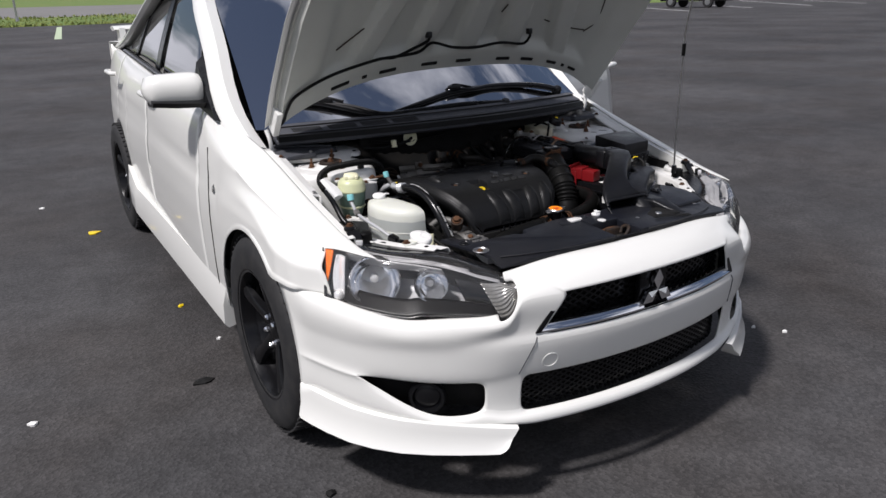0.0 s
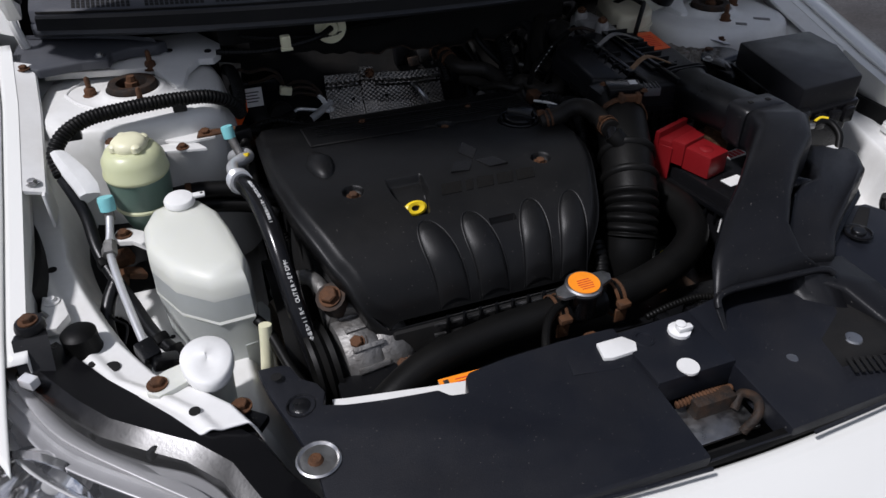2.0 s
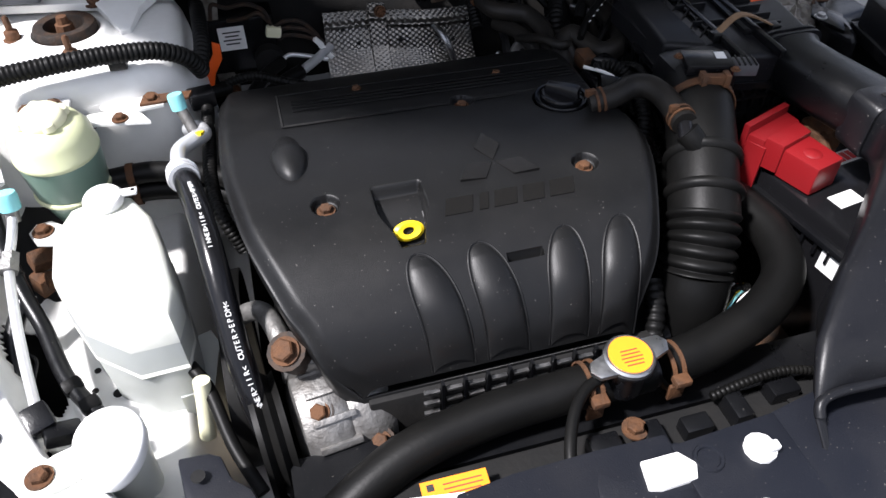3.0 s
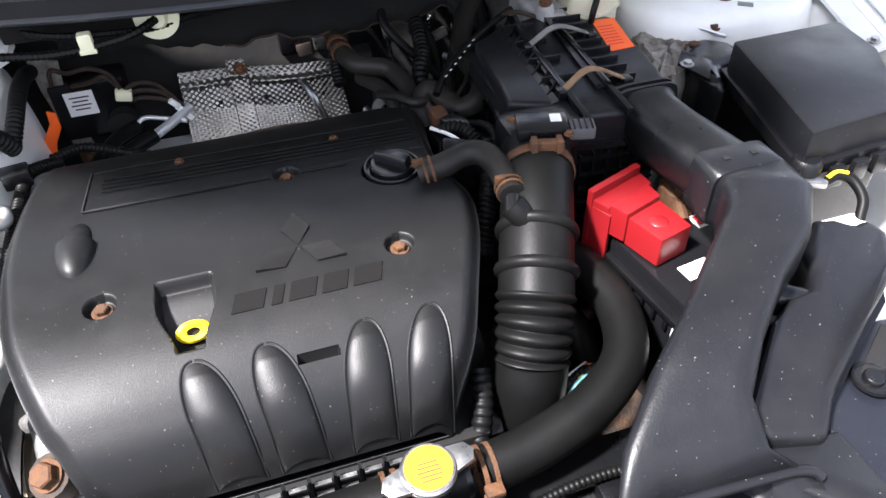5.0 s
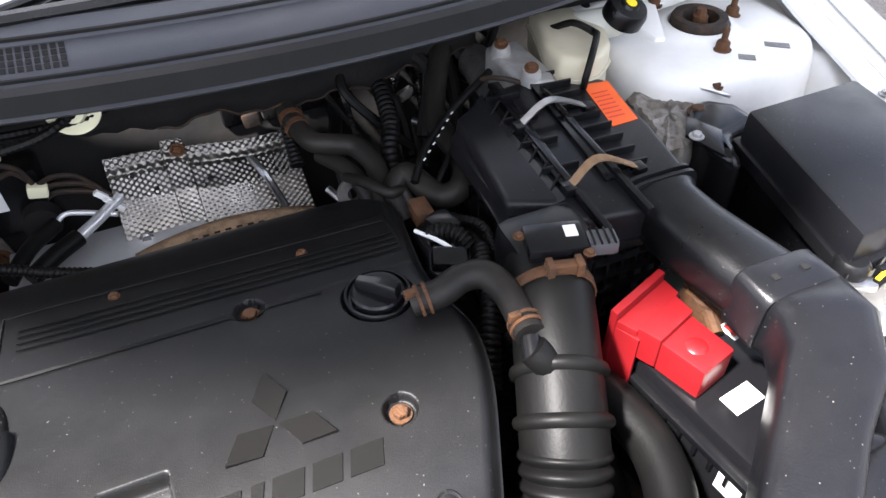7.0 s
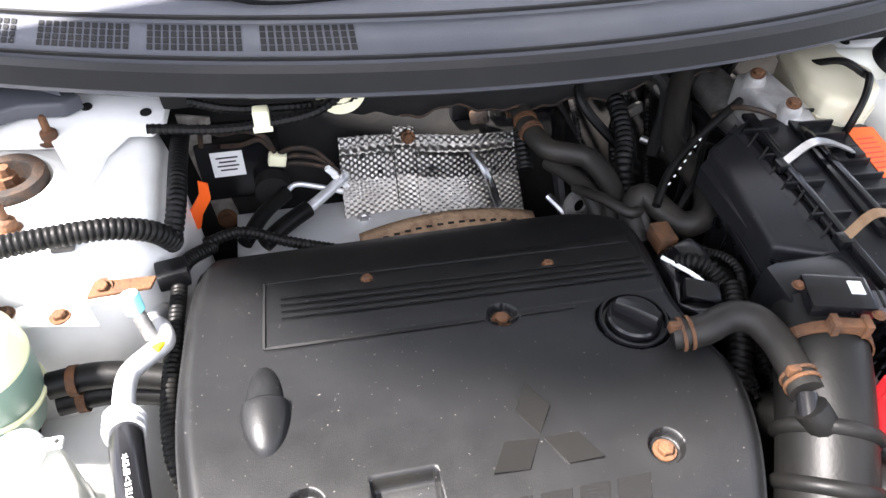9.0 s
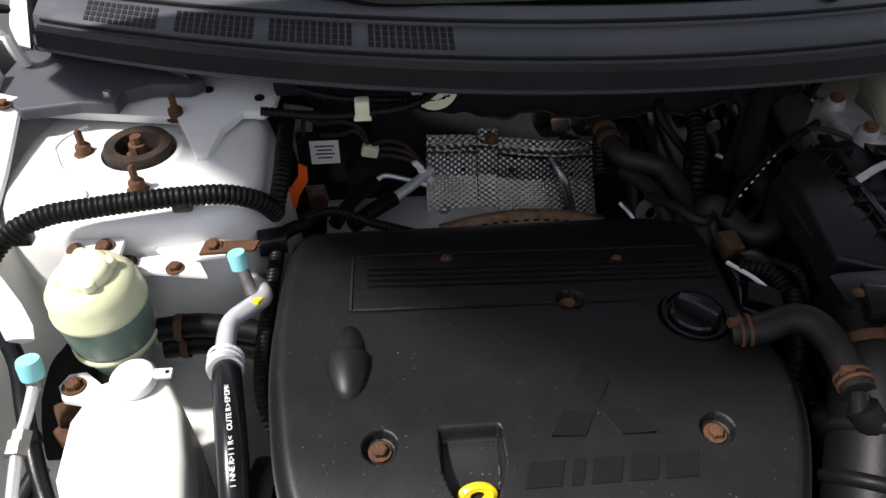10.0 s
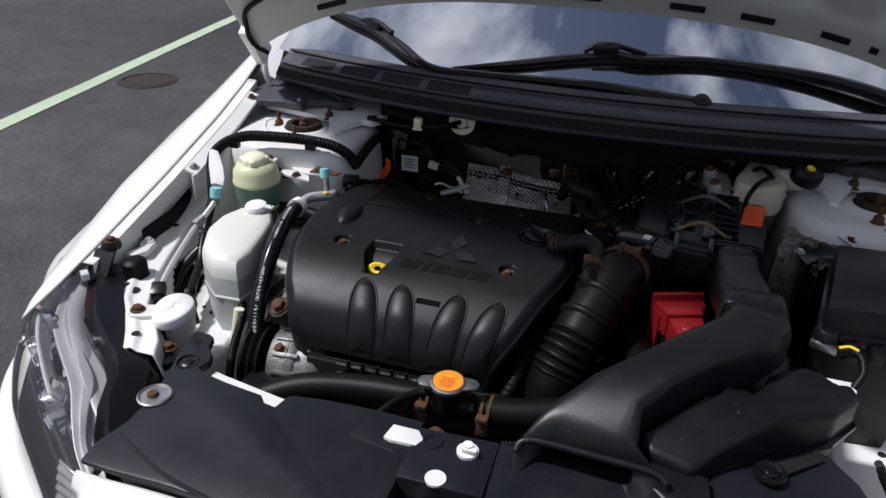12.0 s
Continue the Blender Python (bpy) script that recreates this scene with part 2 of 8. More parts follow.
DRYGRASS = mat("dry_grass", (0.20, 0.23, 0.06), 0.9, var=0.7, var_scale=0.6, tint=(0.2, 0.22, 0.06), bump=0.8, bump_scale=20)
CLOTH = mat("dark_trim", (0.03, 0.03, 0.033), 0.9, var=0.3, var_scale=10)
SOUND = mat("firewall_mat", (0.009, 0.009, 0.009), 0.9, spec=0.2, var=0.7, var_scale=10, tint=(0.018, 0.016, 0.014), bump=0.6, bump_scale=60)


def thin_glass(name, tint, gloss=0.0, rough=0.02, haze=0.0):
    """Clear sheet: see-through with a Fresnel gloss on it."""
    m = bpy.data.materials.new(name)
    m.use_nodes = True
    nt = m.node_tree
    nt.nodes.clear()
    out = nt.nodes.new("ShaderNodeOutputMaterial")
    tr = nt.nodes.new("ShaderNodeBsdfTransparent"); tr.inputs[0].default_value = (*tint, 1)
    gl = nt.nodes.new("ShaderNodeBsdfGlossy"); gl.inputs["Roughness"].default_value = rough
    fr = nt.nodes.new("ShaderNodeFresnel"); fr.inputs[0].default_value = 1.5
    mx = nt.nodes.new("ShaderNodeMixShader")
    ad = nt.nodes.new("ShaderNodeMath"); ad.operation = "ADD"; ad.inputs[1].default_value = gloss; ad.use_clamp = True
    nt.links.new(fr.outputs[0], ad.inputs[0])
    nt.links.new(ad.outputs[0], mx.inputs[0])
    base = tr.outputs[0]
    if haze:
        df = nt.nodes.new("ShaderNodeBsdfDiffuse"); df.inputs[0].default_value = (0.75, 0.75, 0.73, 1)
        hz = nt.nodes.new("ShaderNodeMixShader"); hz.inputs[0].default_value = haze
        nt.links.new(tr.outputs[0], hz.inputs[1]); nt.links.new(df.outputs[0], hz.inputs[2])
        base = hz.outputs[0]
    nt.links.new(base, mx.inputs[1])
    nt.links.new(gl.outputs[0], mx.inputs[2])
    nt.links.new(mx.outputs[0], out.inputs[0])
    return m


WINDSHIELD = thin_glass("windshield_glass", (0.30, 0.36, 0.36), 0.90)
SIDEGLASS = thin_glass("side_glass", (0.10, 0.11, 0.11), 0.45)
LENS = thin_glass("headlight_lens", (0.97, 0.97, 0.965), 0.015, 0.05, 0.022)


# ---- builders ----
def obj(name, verts, faces, material, parent=None, label="", smooth=True, solid=0.0, off=-1.0, sharp=40.0):
    me = bpy.data.meshes.new(name)
    me.from_pydata([tuple(v) for v in verts], [], faces)
    me.validate()
    bm = bmesh.new(); bm.from_mesh(me)
    bmesh.ops.recalc_face_normals(bm, faces=bm.faces)
    bm.to_mesh(me); bm.free()
    return finish(name, me, material, parent, label, smooth, solid, off, sharp)


def finish(name, me, material, parent, label, smooth, solid=0.0, off=-1.0, sharp=40.0):
    me.materials.append(material)
    if smooth:
        me.polygons.foreach_set("use_smooth", [True] * len(me.polygons))
        me.set_sharp_from_angle(angle=radians(sharp))
    ob = new(name, me)
    if parent is not None:
        ob.parent = parent
    if label:
        ob["label"] = label
    if solid:
        md = ob.modifiers.new("solid", "SOLIDIFY")
        md.thickness, md.offset = solid, off
    return ob


def part(name, bm, material, parent=None, label="", smooth=True, sharp=40.0):
    me = bpy.data.meshes.new(name)
    bm.to_mesh(me)
    bm.free()
    return finish(name, me, material, parent, label, smooth, sharp=sharp)


def empty(name, label, category, at=(0, 0, 0), group="", kind=""):
    e = new(name)
    e.location = at
    return tagged(e, label, category, group, kind)


def sub_part(name, label, parent):
    """An empty that gathers the pieces of one part of a thing."""
    e = new(name)
    e.parent = parent
    e["label"] = label
    return e


def spline(pts, n):
    """Catmull-Rom through the points, n samples, spaced by the chord."""
    p = np.array(pts, float)
    k = np.r_[0, np.cumsum(np.linalg.norm(np.diff(p, axis=0), axis=1))]
    q = np.vstack([2 * p[0] - p[1], p, 2 * p[-1] - p[-2]])
    out = []
    for s in np.linspace(0, k[-1], n):
        i = min(int(np.searchsorted(k, s, "right")) - 1, len(p) - 2)
        t = (s - k[i]) / max(1e-9, k[i + 1] - k[i])
        a, b, c, d = q[i], q[i + 1], q[i + 2], q[i + 3]
        out.append(0.5 * (2 * b + (c - a) * t + (2 * a - 5 * b + 4 * c - d) * t * t + (3 * b - a - 3 * c + d) * t ** 3))
    return np.array(out)


def lerp_table(rows, y):
    """Linear look-up: rows of (key, v1, v2, ...)."""
    r = np.array(rows, float)
    return [float(np.interp(y, r[:, 0], r[:, i])) for i in range(1, r.shape[1])]


def grid(name, fn, nu, nv, material, parent=None, label="", solid=0.0, off=-1.0, skip=None, sharp=40.0):
    verts = [fn(i / nu, j / nv) for i in range(nu + 1) for j in range(nv + 1)]
    faces = [(i * (nv + 1) + j, (i + 1) * (nv + 1) + j, (i + 1) * (nv + 1) + j + 1, i * (nv + 1) + j + 1)
             for i in range(nu) for j in range(nv) if not (skip and skip(i, j))]
    return obj(name, verts, faces, material, parent, label, True, solid, off, sharp)


def tube_bm(bm, pts, radius, seg=12, n=None, ribs=None, caps=True):
    """A round tube along a smooth line. ribs=(pitch, depth) makes it corrugated."""
    n = n or max(8, 6 * len(pts))
    if ribs:
        ln = sum(np.linalg.norm(np.subtract(a, b)) for a, b in zip(pts, pts[1:]))
        n = max(n, int(ln / ribs[0] * 6))
    c = spline(pts, n)
    rad = np.interp(np.linspace(0, 1, n), np.linspace(0, 1, len(radius)), radius) if isinstance(radius, (list, tuple)) else np.full(n, radius)
    up = Vector((0.13, 0.21, 0.97)).normalized()
    rings = []
    run = 0.0
    for i in range(n):
        d = Vector(c[min(n - 1, i + 1)] - c[max(0, i - 1)]).normalized()
        side = d.cross(up)
        side = side.normalized() if side.length > 1e-4 else Vector((1, 0, 0))
        up = side.cross(d).normalized()
        if i:
            run += float(np.linalg.norm(c[i] - c[i - 1]))
        r = float(rad[i])
        if ribs:
            r += ribs[1] * (1.6 * abs(math.sin(math.pi * run / ribs[0])) - 1.0)
        rings.append([bm.verts.new(Vector(c[i]) + r * (math.cos(a) * side + math.sin(a) * up)) for a in (2 * math.pi * k / seg for k in range(seg))])
    for a, b in zip(rings, rings[1:]):
        for k in range(seg):
            bm.faces.new((a[k], a[(k + 1) % seg], b[(k + 1) % seg], b[k]))
    if caps:
        bm.faces.new(rings[0][::-1]); bm.faces.new(rings[-1])
    return bm


def tube(name, pts, radius, material, parent=None, label="", seg=12, n=None, ribs=None):
    return part(name, tube_bm(bmesh.new(), pts, radius, seg, n, ribs), material, parent, label)


def lathe_bm(bm, profile, seg, m):
    """Turns (r, z) round z, placed by m. Ends on r=0 close themselves."""
    rings = []
    for r, z in profile:
        if r < 1e-6:
            rings.append([bm.verts.new(m @ Vector((0, 0, z)))])
        else:
            rings.append([bm.verts.new(m @ Vector((r * math.cos(2 * math.pi * k / seg), r * math.sin(2 * math.pi * k / seg), z))) for k in range(seg)])
    for a, b in zip(rings, rings[1:]):
        for k in range(seg):
            k2 = (k + 1) % seg
            if len(a) == 1 and len(b) > 1:
                bm.faces.new((a[0], b[k2], b[k]))
            elif len(b) == 1 and len(a) > 1:
                bm.faces.new((a[k], a[k2], b[0]))
            elif len(a) > 1:
                bm.faces.new((a[k], a[k2], b[k2], b[k]))
    bmesh.ops.recalc_face_normals(bm, faces=bm.faces)
    return bm


def lathe(name, profile, m, material, parent=None, label="", seg=24):
    return part(name, lathe_bm(bmesh.new(), profile, seg, m), material, parent, label)


def aim(at, axis):
    """A pose at a point whose z runs along axis."""
    return Matrix.Translation(at) @ Vector(axis).to_track_quat("Z", "Y").to_matrix().to_4x4()


def box_bm(bm, size, m, bevel=0.0, seg=2):
    r = bmesh.ops.create_cube(bm, size=1.0)
    bmesh.ops.scale(bm, vec=size, verts=r["verts"])
    if bevel:
        es = list({e for v in r["verts"] for e in v.link_edges})
        r2 = bmesh.ops.bevel(bm, geom=es, offset=bevel, segments=seg, profile=0.6, affect="EDGES")
        vs = list({v for f in r2["faces"] for v in f.verts} | {v for v in r["verts"] if v.is_valid})
    else:
        vs = r["verts"]
    bmesh.ops.transform(bm, matrix=m, verts=vs)
    return bm


def box(name, size, at, material, parent=None, label="", bevel=0.004, rot=(0, 0, 0), seg=2):
    return part(name, box_bm(bmesh.new(), size, pose(*at, *rot), bevel, seg), material, parent, label)


def prism_bm(bm, poly, z0, z1, bevel=0.0, seg=2, m=None, top=None):
    """Extrudes a plan outline from z0 to z1; top(x, y) may lift the upper face."""
    lo = [bm.verts.new((x, y, z0)) for x, y in poly]
    hi = [bm.verts.new((x, y, z1 + (top(x, y) if top else 0))) for x, y in poly]
    n = len(poly)
    fs = [bm.faces.new(lo[::-1]), bm.faces.new(hi)]
    for k in range(n):
        fs.append(bm.faces.new((lo[k], lo[(k + 1) % n], hi[(k + 1) % n], hi[k])))
    bmesh.ops.recalc_face_normals(bm, faces=fs)
    vs = lo + hi
    if bevel:
        es = [e for e in {e for v in hi for e in v.link_edges}]
        r = bmesh.ops.bevel(bm, geom=es, offset=bevel, segments=seg, profile=0.6, affect="EDGES")
        vs = list({v for v in vs if v.is_valid} | {v for f in r["faces"] for v in f.verts})
    if m is not None:
        bmesh.ops.transform(bm, matrix=m, verts=vs)
    return bm


def prism(name, poly, z0, z1, material, parent=None, label="", bevel=0.003, seg=2, m=None, top=None):
    return part(name, prism_bm(bmesh.new(), poly, z0, z1, bevel, seg, m, top), material, parent, label)


def loft(name, rings, material, parent=None, label="", caps=True, solid=0.0, sharp=40.0):
    """Skins closed rings of equal count."""
    n = len(rings[0])
    verts = [v for r in rings for v in r]
    faces = [(i * n + k, i * n + (k + 1) % n, (i + 1) * n + (k + 1) % n, (i + 1) * n + k) for i in range(len(rings) - 1) for k in range(n)]
    if caps:
        faces += [tuple(range(n))[::-1], tuple((len(rings) - 1) * n + k for k in range(n))]
    return obj(name, verts, faces, material, parent, label, True, solid, -1.0, sharp)


def mirrored(fn, side):
    """side -1: the car's right; +1: its left."""
    return lambda u, v: (lambda p: (side * p[0], p[1], p[2]))(fn(u, v))


def bolt(name, at, axis, r, material, parent=None, label="", washer=1.5):
    bm = bmesh.new()
    m = aim(at, axis)
    if washer:
        lathe_bm(bm, [(0, 0), (r * washer, 0), (r * washer, r * 0.25), (0, r * 0.25)], 18, m)
    lathe_bm(bm, [(0, 0), (r, 0), (r, r * 0.9), (r * 0.85, r * 1.05), (0, r * 1.05)], 6, m)
    return part(name, bm, material, parent, label, smooth=False)


def text_bar(name, at, size, m, material, parent=None, label=""):
    """A thin flat bar lying on a surface."""
    bm = box_bm(bmesh.new(), (size[0], size[1], 0.0006), m @ pose(*at), 0.0)
    return part(name, bm, material, parent, label, smooth=False)


# ---- ground and surroundings ----
def ground_sheet():
    xs = [-900, -300, -60, -12, -6, -3, 0, 3, 6, 12, 60, 300, 900]
    obj("ground", [(x, y, 0) for x in xs for y in xs], [(i * 13 + j, (i + 1) * 13 + j, (i + 1) * 13 + j + 1, i * 13 + j + 1) for i in range(12) for j in range(12)],
        ASPHALT, smooth=False)
    tagged(bpy.data.objects["ground"], "dark grey worn asphalt car park surface", "ground", kind="structure")


ground_sheet()


def ground_line(a, b, w, name, material, label):
    a, b = Vector((*a, 0)), Vector((*b, 0))
    d = (b - a).normalized()
    s = Vector((-d.y, d.x, 0)) * w / 2
    n = 24
    rnd = random.Random(name)
    verts, faces = [], []
    for i in range(n + 1):
        p = a.lerp(b, i / n)
        e1, e2 = rnd.uniform(0.93, 1.05), rnd.uniform(0.93, 1.05)
        verts += [p + s * e1 + Vector((0, 0, 0.004)), p - s * e2 + Vector((0, 0, 0.004))]
    faces = [(2 * i, 2 * i + 1, 2 * i + 3, 2 * i + 2) for i in range(n)]
    o = obj(name, verts, faces, material, smooth=False)
    return tagged(o, label, "road marking", kind="structure")


ground_line((1.1, 30.0), (2.55, 46.0), 0.26, "parking_line", PAINTLINE, "pale painted parking line far behind the car")
ground_line((-2.98, 0.4), (-3.98, 7.2), 0.11, "parking_line", PAINTLINE, "faded pale green painted parking line on the asphalt")
for a, b in (((40.6, 37.4), (35.7, 29.3)), ((49.0, 39.0), (42.7, 30.0)), ((66.0, 48.7), (48.2, 29.3)), ((65.0, 41.0), (54.3, 29.0))):
    ground_line(a, b, 0.16, "parking_line", LABEL, "white painted parking bay line far across the lot")


def drain_cover():
    o = empty("drain_cover", "dark iron drain cover set in the asphalt", "drain cover", (-3.008, 2.628, 0))
    lathe("cover_disc", [(0, .005), (.15, .005), (.152, .002), (0, .002)], Matrix.Identity(4), RUSTDARK, o, seg=36)
    lathe("cover_ring", [(.160, .002), (.162, .006), (.185, .005), (.187, .002)], Matrix.Identity(4), RUSTDARK, o, seg=36)


drain_cover()


def verge():
    rnd = random.Random(3)
    v, f = [], []
    # grass strip behind the car park, a pale road beyond it and a rising field
    n = 80
    for i in range(n + 1):
        x = -110 + 220 * i / n
        y = 48.5 + 0.06 * x
        v += [(x, y + rnd.uniform(-0.25, 0.25), 0.005), (x, y + 0.8, 0.12), (x, y + 10, 0.25), (x, y + 14.5, 0.24)]
    for i in range(n):
        for j in range(3):
            f.append((4 * i + j, 4 * i + 4 + j, 4 * i + 5 + j, 4 * i + 1 + j))
    o = obj("grass_verge", v, f, GRASS, smooth=True)
    tagged(o, "green mown grass strip along the car park's far edge", "grass", kind="structure")
    o = grid("road", lambda u, w: (-300 + 700 * u, 62.9 + 0.06 * (-300 + 700 * u) + 72 * w, 0.24 + 0.42 * w), 20, 8, ROADGREY, None)
    tagged(o, "pale grey road beyond the grass strip", "road", kind="structure")
    o = grid("field", lambda u, w: (-500 + 1100 * u, 134.8 + 0.06 * (-500 + 1100 * u) + 420 * w, 0.65 + 11 * w + 0.5 * math.sin(u * 40) * w), 30, 12, GRASS, None)
    tagged(o, "green grass field rising beyond the road", "field", kind="structure")
    p = empty("lamp_post", "thin pale grey metal post on the grass strip", "post", (0.9, 55.0, 0.2))
    tube("post", [(0, 0, -.1), (0, 0, 3), (0, 0, 7)], .07, STEEL, p, seg=10)
    lathe("post_base", [(0, .3), (.09, .3), (.12, 0), (0, 0)], Matrix.Identity(4), STEEL, p, seg=12)
    v, f = [], []
    for i in range(9000):
        x, dy = rnd.uniform(-30, 30), rnd.random() ** 2 * 14
        y = 48.6 + 0.06 * x + dy
        z = 0.02 + 0.02 * dy
        h, w = rnd.uniform(0.06, 0.2), rnd.uniform(0.05, 0.12)
        a = rnd.uniform(0, 3.14)
        c, s = math.cos(a) * w, math.sin(a) * w
        k = len(v)
        v += [(x - c, y - s, z), (x + c, y + s, z), (x + rnd.uniform(-0.1, 0.1), y + rnd.uniform(-0.1, 0.1), z + h)]
        f.append((k, k + 1, k + 2))
    o = obj("grass_blades", v, f, DRYGRASS, smooth=False)
    tagged(o, "tall yellowish grass tufts on the verge", "grass", kind="stuff")


verge()

# ---- the car ----


def parked_suv():
    """Dark off-roader far across the lot, standing beside the bay lines."""
    o = empty("parked_suv", "dark green off-road car parked across the lot", "car", (43.0, 35.0, 0))
    o.rotation_euler = (0, 0, radians(9.0))
    prof = [(-2.25, .45), (-2.3, .75), (-2.2, 1.0), (-1.1, 1.12), (-.55, 1.72), (2.0, 1.75), (2.25, 1.1), (2.3, .5)]
    ring = lambda x, k: [(x, y, z if z < 1.2 else 1.1 + (z - 1.1) * k) for y, z in prof]
    loft("body", [ring(-.88, .8), ring(-.80, 1.0), ring(0, 1.03), ring(.80, 1.0), ring(.88, .8)], GLOSSBLK, o, "dark body shell")
    for x in (-.895, .895):
        obj("side_window", [(x, -.85, 1.15), (x, 1.9, 1.15), (x * .95, 1.75, 1.58), (x * .95, -.48, 1.58), (x * 1.01, -.85, 1.15), (x * 1.01, 1.9, 1.15), (x * .96, 1.75, 1.58), (x * .96, -.48, 1.58)],
            [(0, 1, 2, 3), (7, 6, 5, 4), (0, 4, 5, 1), (1, 5, 6, 2), (2, 6, 7, 3), (3, 7, 4, 0)], SIDEGLASS, o, smooth=False)
        for y in (-1.45, 1.5):
            wh = lathe("wheel", [(0, -.11), (.22, -.11), (.36, -.12), (.39, -.08), (.39, .08), (.36, .12), (.22, .11), (0, .11)], aim((x * .9, y, .39), (1, 0, 0)), TYRE, o, "black tyre on a steel rim", seg=28)
            lathe("rim", [(0, .03), (.20, .02), (.22, -.02), (0, -.02)], aim((x * 1.03, y, .39), (x, 0, 0)), STEEL, wh, seg=20)
    box("front_bumper", (1.7, .18, .22), (0, -2.33, .55), PLASTIC, o, bevel=.05)
    box("rear_bumper", (1.7, .18, .22), (0, 2.33, .55), PLASTIC, o, bevel=.05)


parked_suv()
WY, WZ, ARCH = -0.035, 0.325, 0.345         # front wheel centre and arch radius
RWY = 2.60                                   # rear wheel centre
car = empty("car", "white four-door saloon with its bonnet propped open on asphalt", "car")

PLAN = [(0, -.905), (.1, -.902), (.2, -.893), (.30, -.876), (.36, -.862), (.40, -.850), (.46, -.826), (.52, -.793), (.60, -.742),
        (.67, -.690), (.73, -.625), (.775, -.555), (.805, -.48), (.825, -.42), (.835, -.38)]
_pl = spline(PLAN, 200)


def plan_at(x):
    """Outer plan line of the nose: y and inward normal at half-width x (x below .835)."""
    i = int(np.clip(np.searchsorted(_pl[:, 0], abs(x)), 1, 198))
    a, b = _pl[i - 1], _pl[i]
    t = (abs(x) - a[0]) / max(1e-9, b[0] - a[0])
    y = a[1] + t * (b[1] - a[1])
    d = b - a
    n = np.array([-d[1], d[0]]) / np.hypot(*d)
    return y, n


HL_LOW = [(.418, .648), (.432, .612), (.450, .588), (.474, .580), (.53, .578), (.612, .576), (.645, .568), (.70, .574), (.777, .594), (.81, .602), (.86, .606)]


def bumper_point(x, z, d):
    y, n = plan_at(x)
    px, py = abs(x) + n[0] * d, y + n[1] * d
    return (math.copysign(px, x) if x else 0.0, py, z)


def sstep(a, b, x):
    t = min(1.0, max(0.0, (x - a) / (b - a)))
    return t * t * (3 - 2 * t)


def lip_top(a):
    return .262 + .050 * max(0.0, (a - .395) / .44) ** .8


def nose_rows(x):
    """(z, inset) from the bonnet gap down to the bottom edge, at half-width x."""
    a = abs(x)
    k = min(1.0, a / .46)
    zt = .702 - .10 * max(0, a - .30) ** 1.3
    drop = .012 * k * k
    inner = [(zt - .004 - .02 * k ** 4, .110 - .045 * k ** 3), (zt - drop * .3, .100 - .04 * k ** 3), (.690 - drop - .02 * k ** 4, .058 - .01 * k), (.668 - drop - .022 * k ** 4, .020), (.642 - drop, .002)]
    zl = lerp_table(HL_LOW, max(.425, a))[0]
    outer = [(zl - .006, .038), (zl, .027), (zl - .002, .014), (zl - .008, .001), (zl - .022, -.006)]
    # the nose panel's rear edge reaches out over the lamp's tip as a lip
    ws_ = [sstep(.452, .472, a)] * 3 + [sstep(.408, .438, a)] * 2
    rows = [(p[0] + (q[0] - p[0]) * w, p[1] + (q[1] - p[1]) * w) for p, q, w in zip(inner, outer, ws_)]
    w = sstep(.38, .60, a)
    gt = rows[-1][0]
    gb = .528 - .02 * w
    lt = .404 - .008 * sstep(.40, .50, a) + .010 * sstep(.55, .76, a)
    lb = lerp_table([(0, .292), (.415, .292), (.46, .296), (.50, .310), (.56, .296), (.62, .304), (.68, .334), (.73, .377), (.757, .400), (.86, .400)], a)[0]
    zp = lip_top(a)
    ins = lambda p, q: p + (q - p) * w
    rows += [(gt + (gb - gt) * .33, ins(.003, -.009)), (gt + (gb - gt) * .66, ins(.010, -.007)), (gb, ins(.012, -.003)),
             (gb - .018, ins(.002, .001)), ((gb + lt) / 2, ins(.010, .002)), (lt + .012, ins(.022, .005)), (lt, ins(.027, .014)),
             ((lt + lb) / 2, ins(.034, .016)), (lb, ins(.038, .014)), (lb - .010, ins(.022, .004)), ((lb - .010) * .5 + (zp - .004) * .5, ins(.018, .002)), (zp - .006, ins(.018, .004)), (zp - .016, ins(.045, .03))]
    # the corner behind the fog opening runs flush to the arch
    k = 1 - sstep(.72, .757, a)
    for i in (11, 12, 13):
        rows[i] = (rows[i][0], rows[i][1] * k)
    return rows


GR_T, GR_B, LG_T, LG_B = 4, 7, 11, 13        # row indices of the two openings
cols = [-.835, -.825, -.81, -.795, -.775, -.757, -.73, -.70, -.66, -.62, -.58, -.54, -.50, -.47, -.452, -.438, -.423, -.408, -.375, -.36, -.32, -.27, -.20, -.12, -.05]
cols = cols + [0.0] + [-c for c in reversed(cols)]


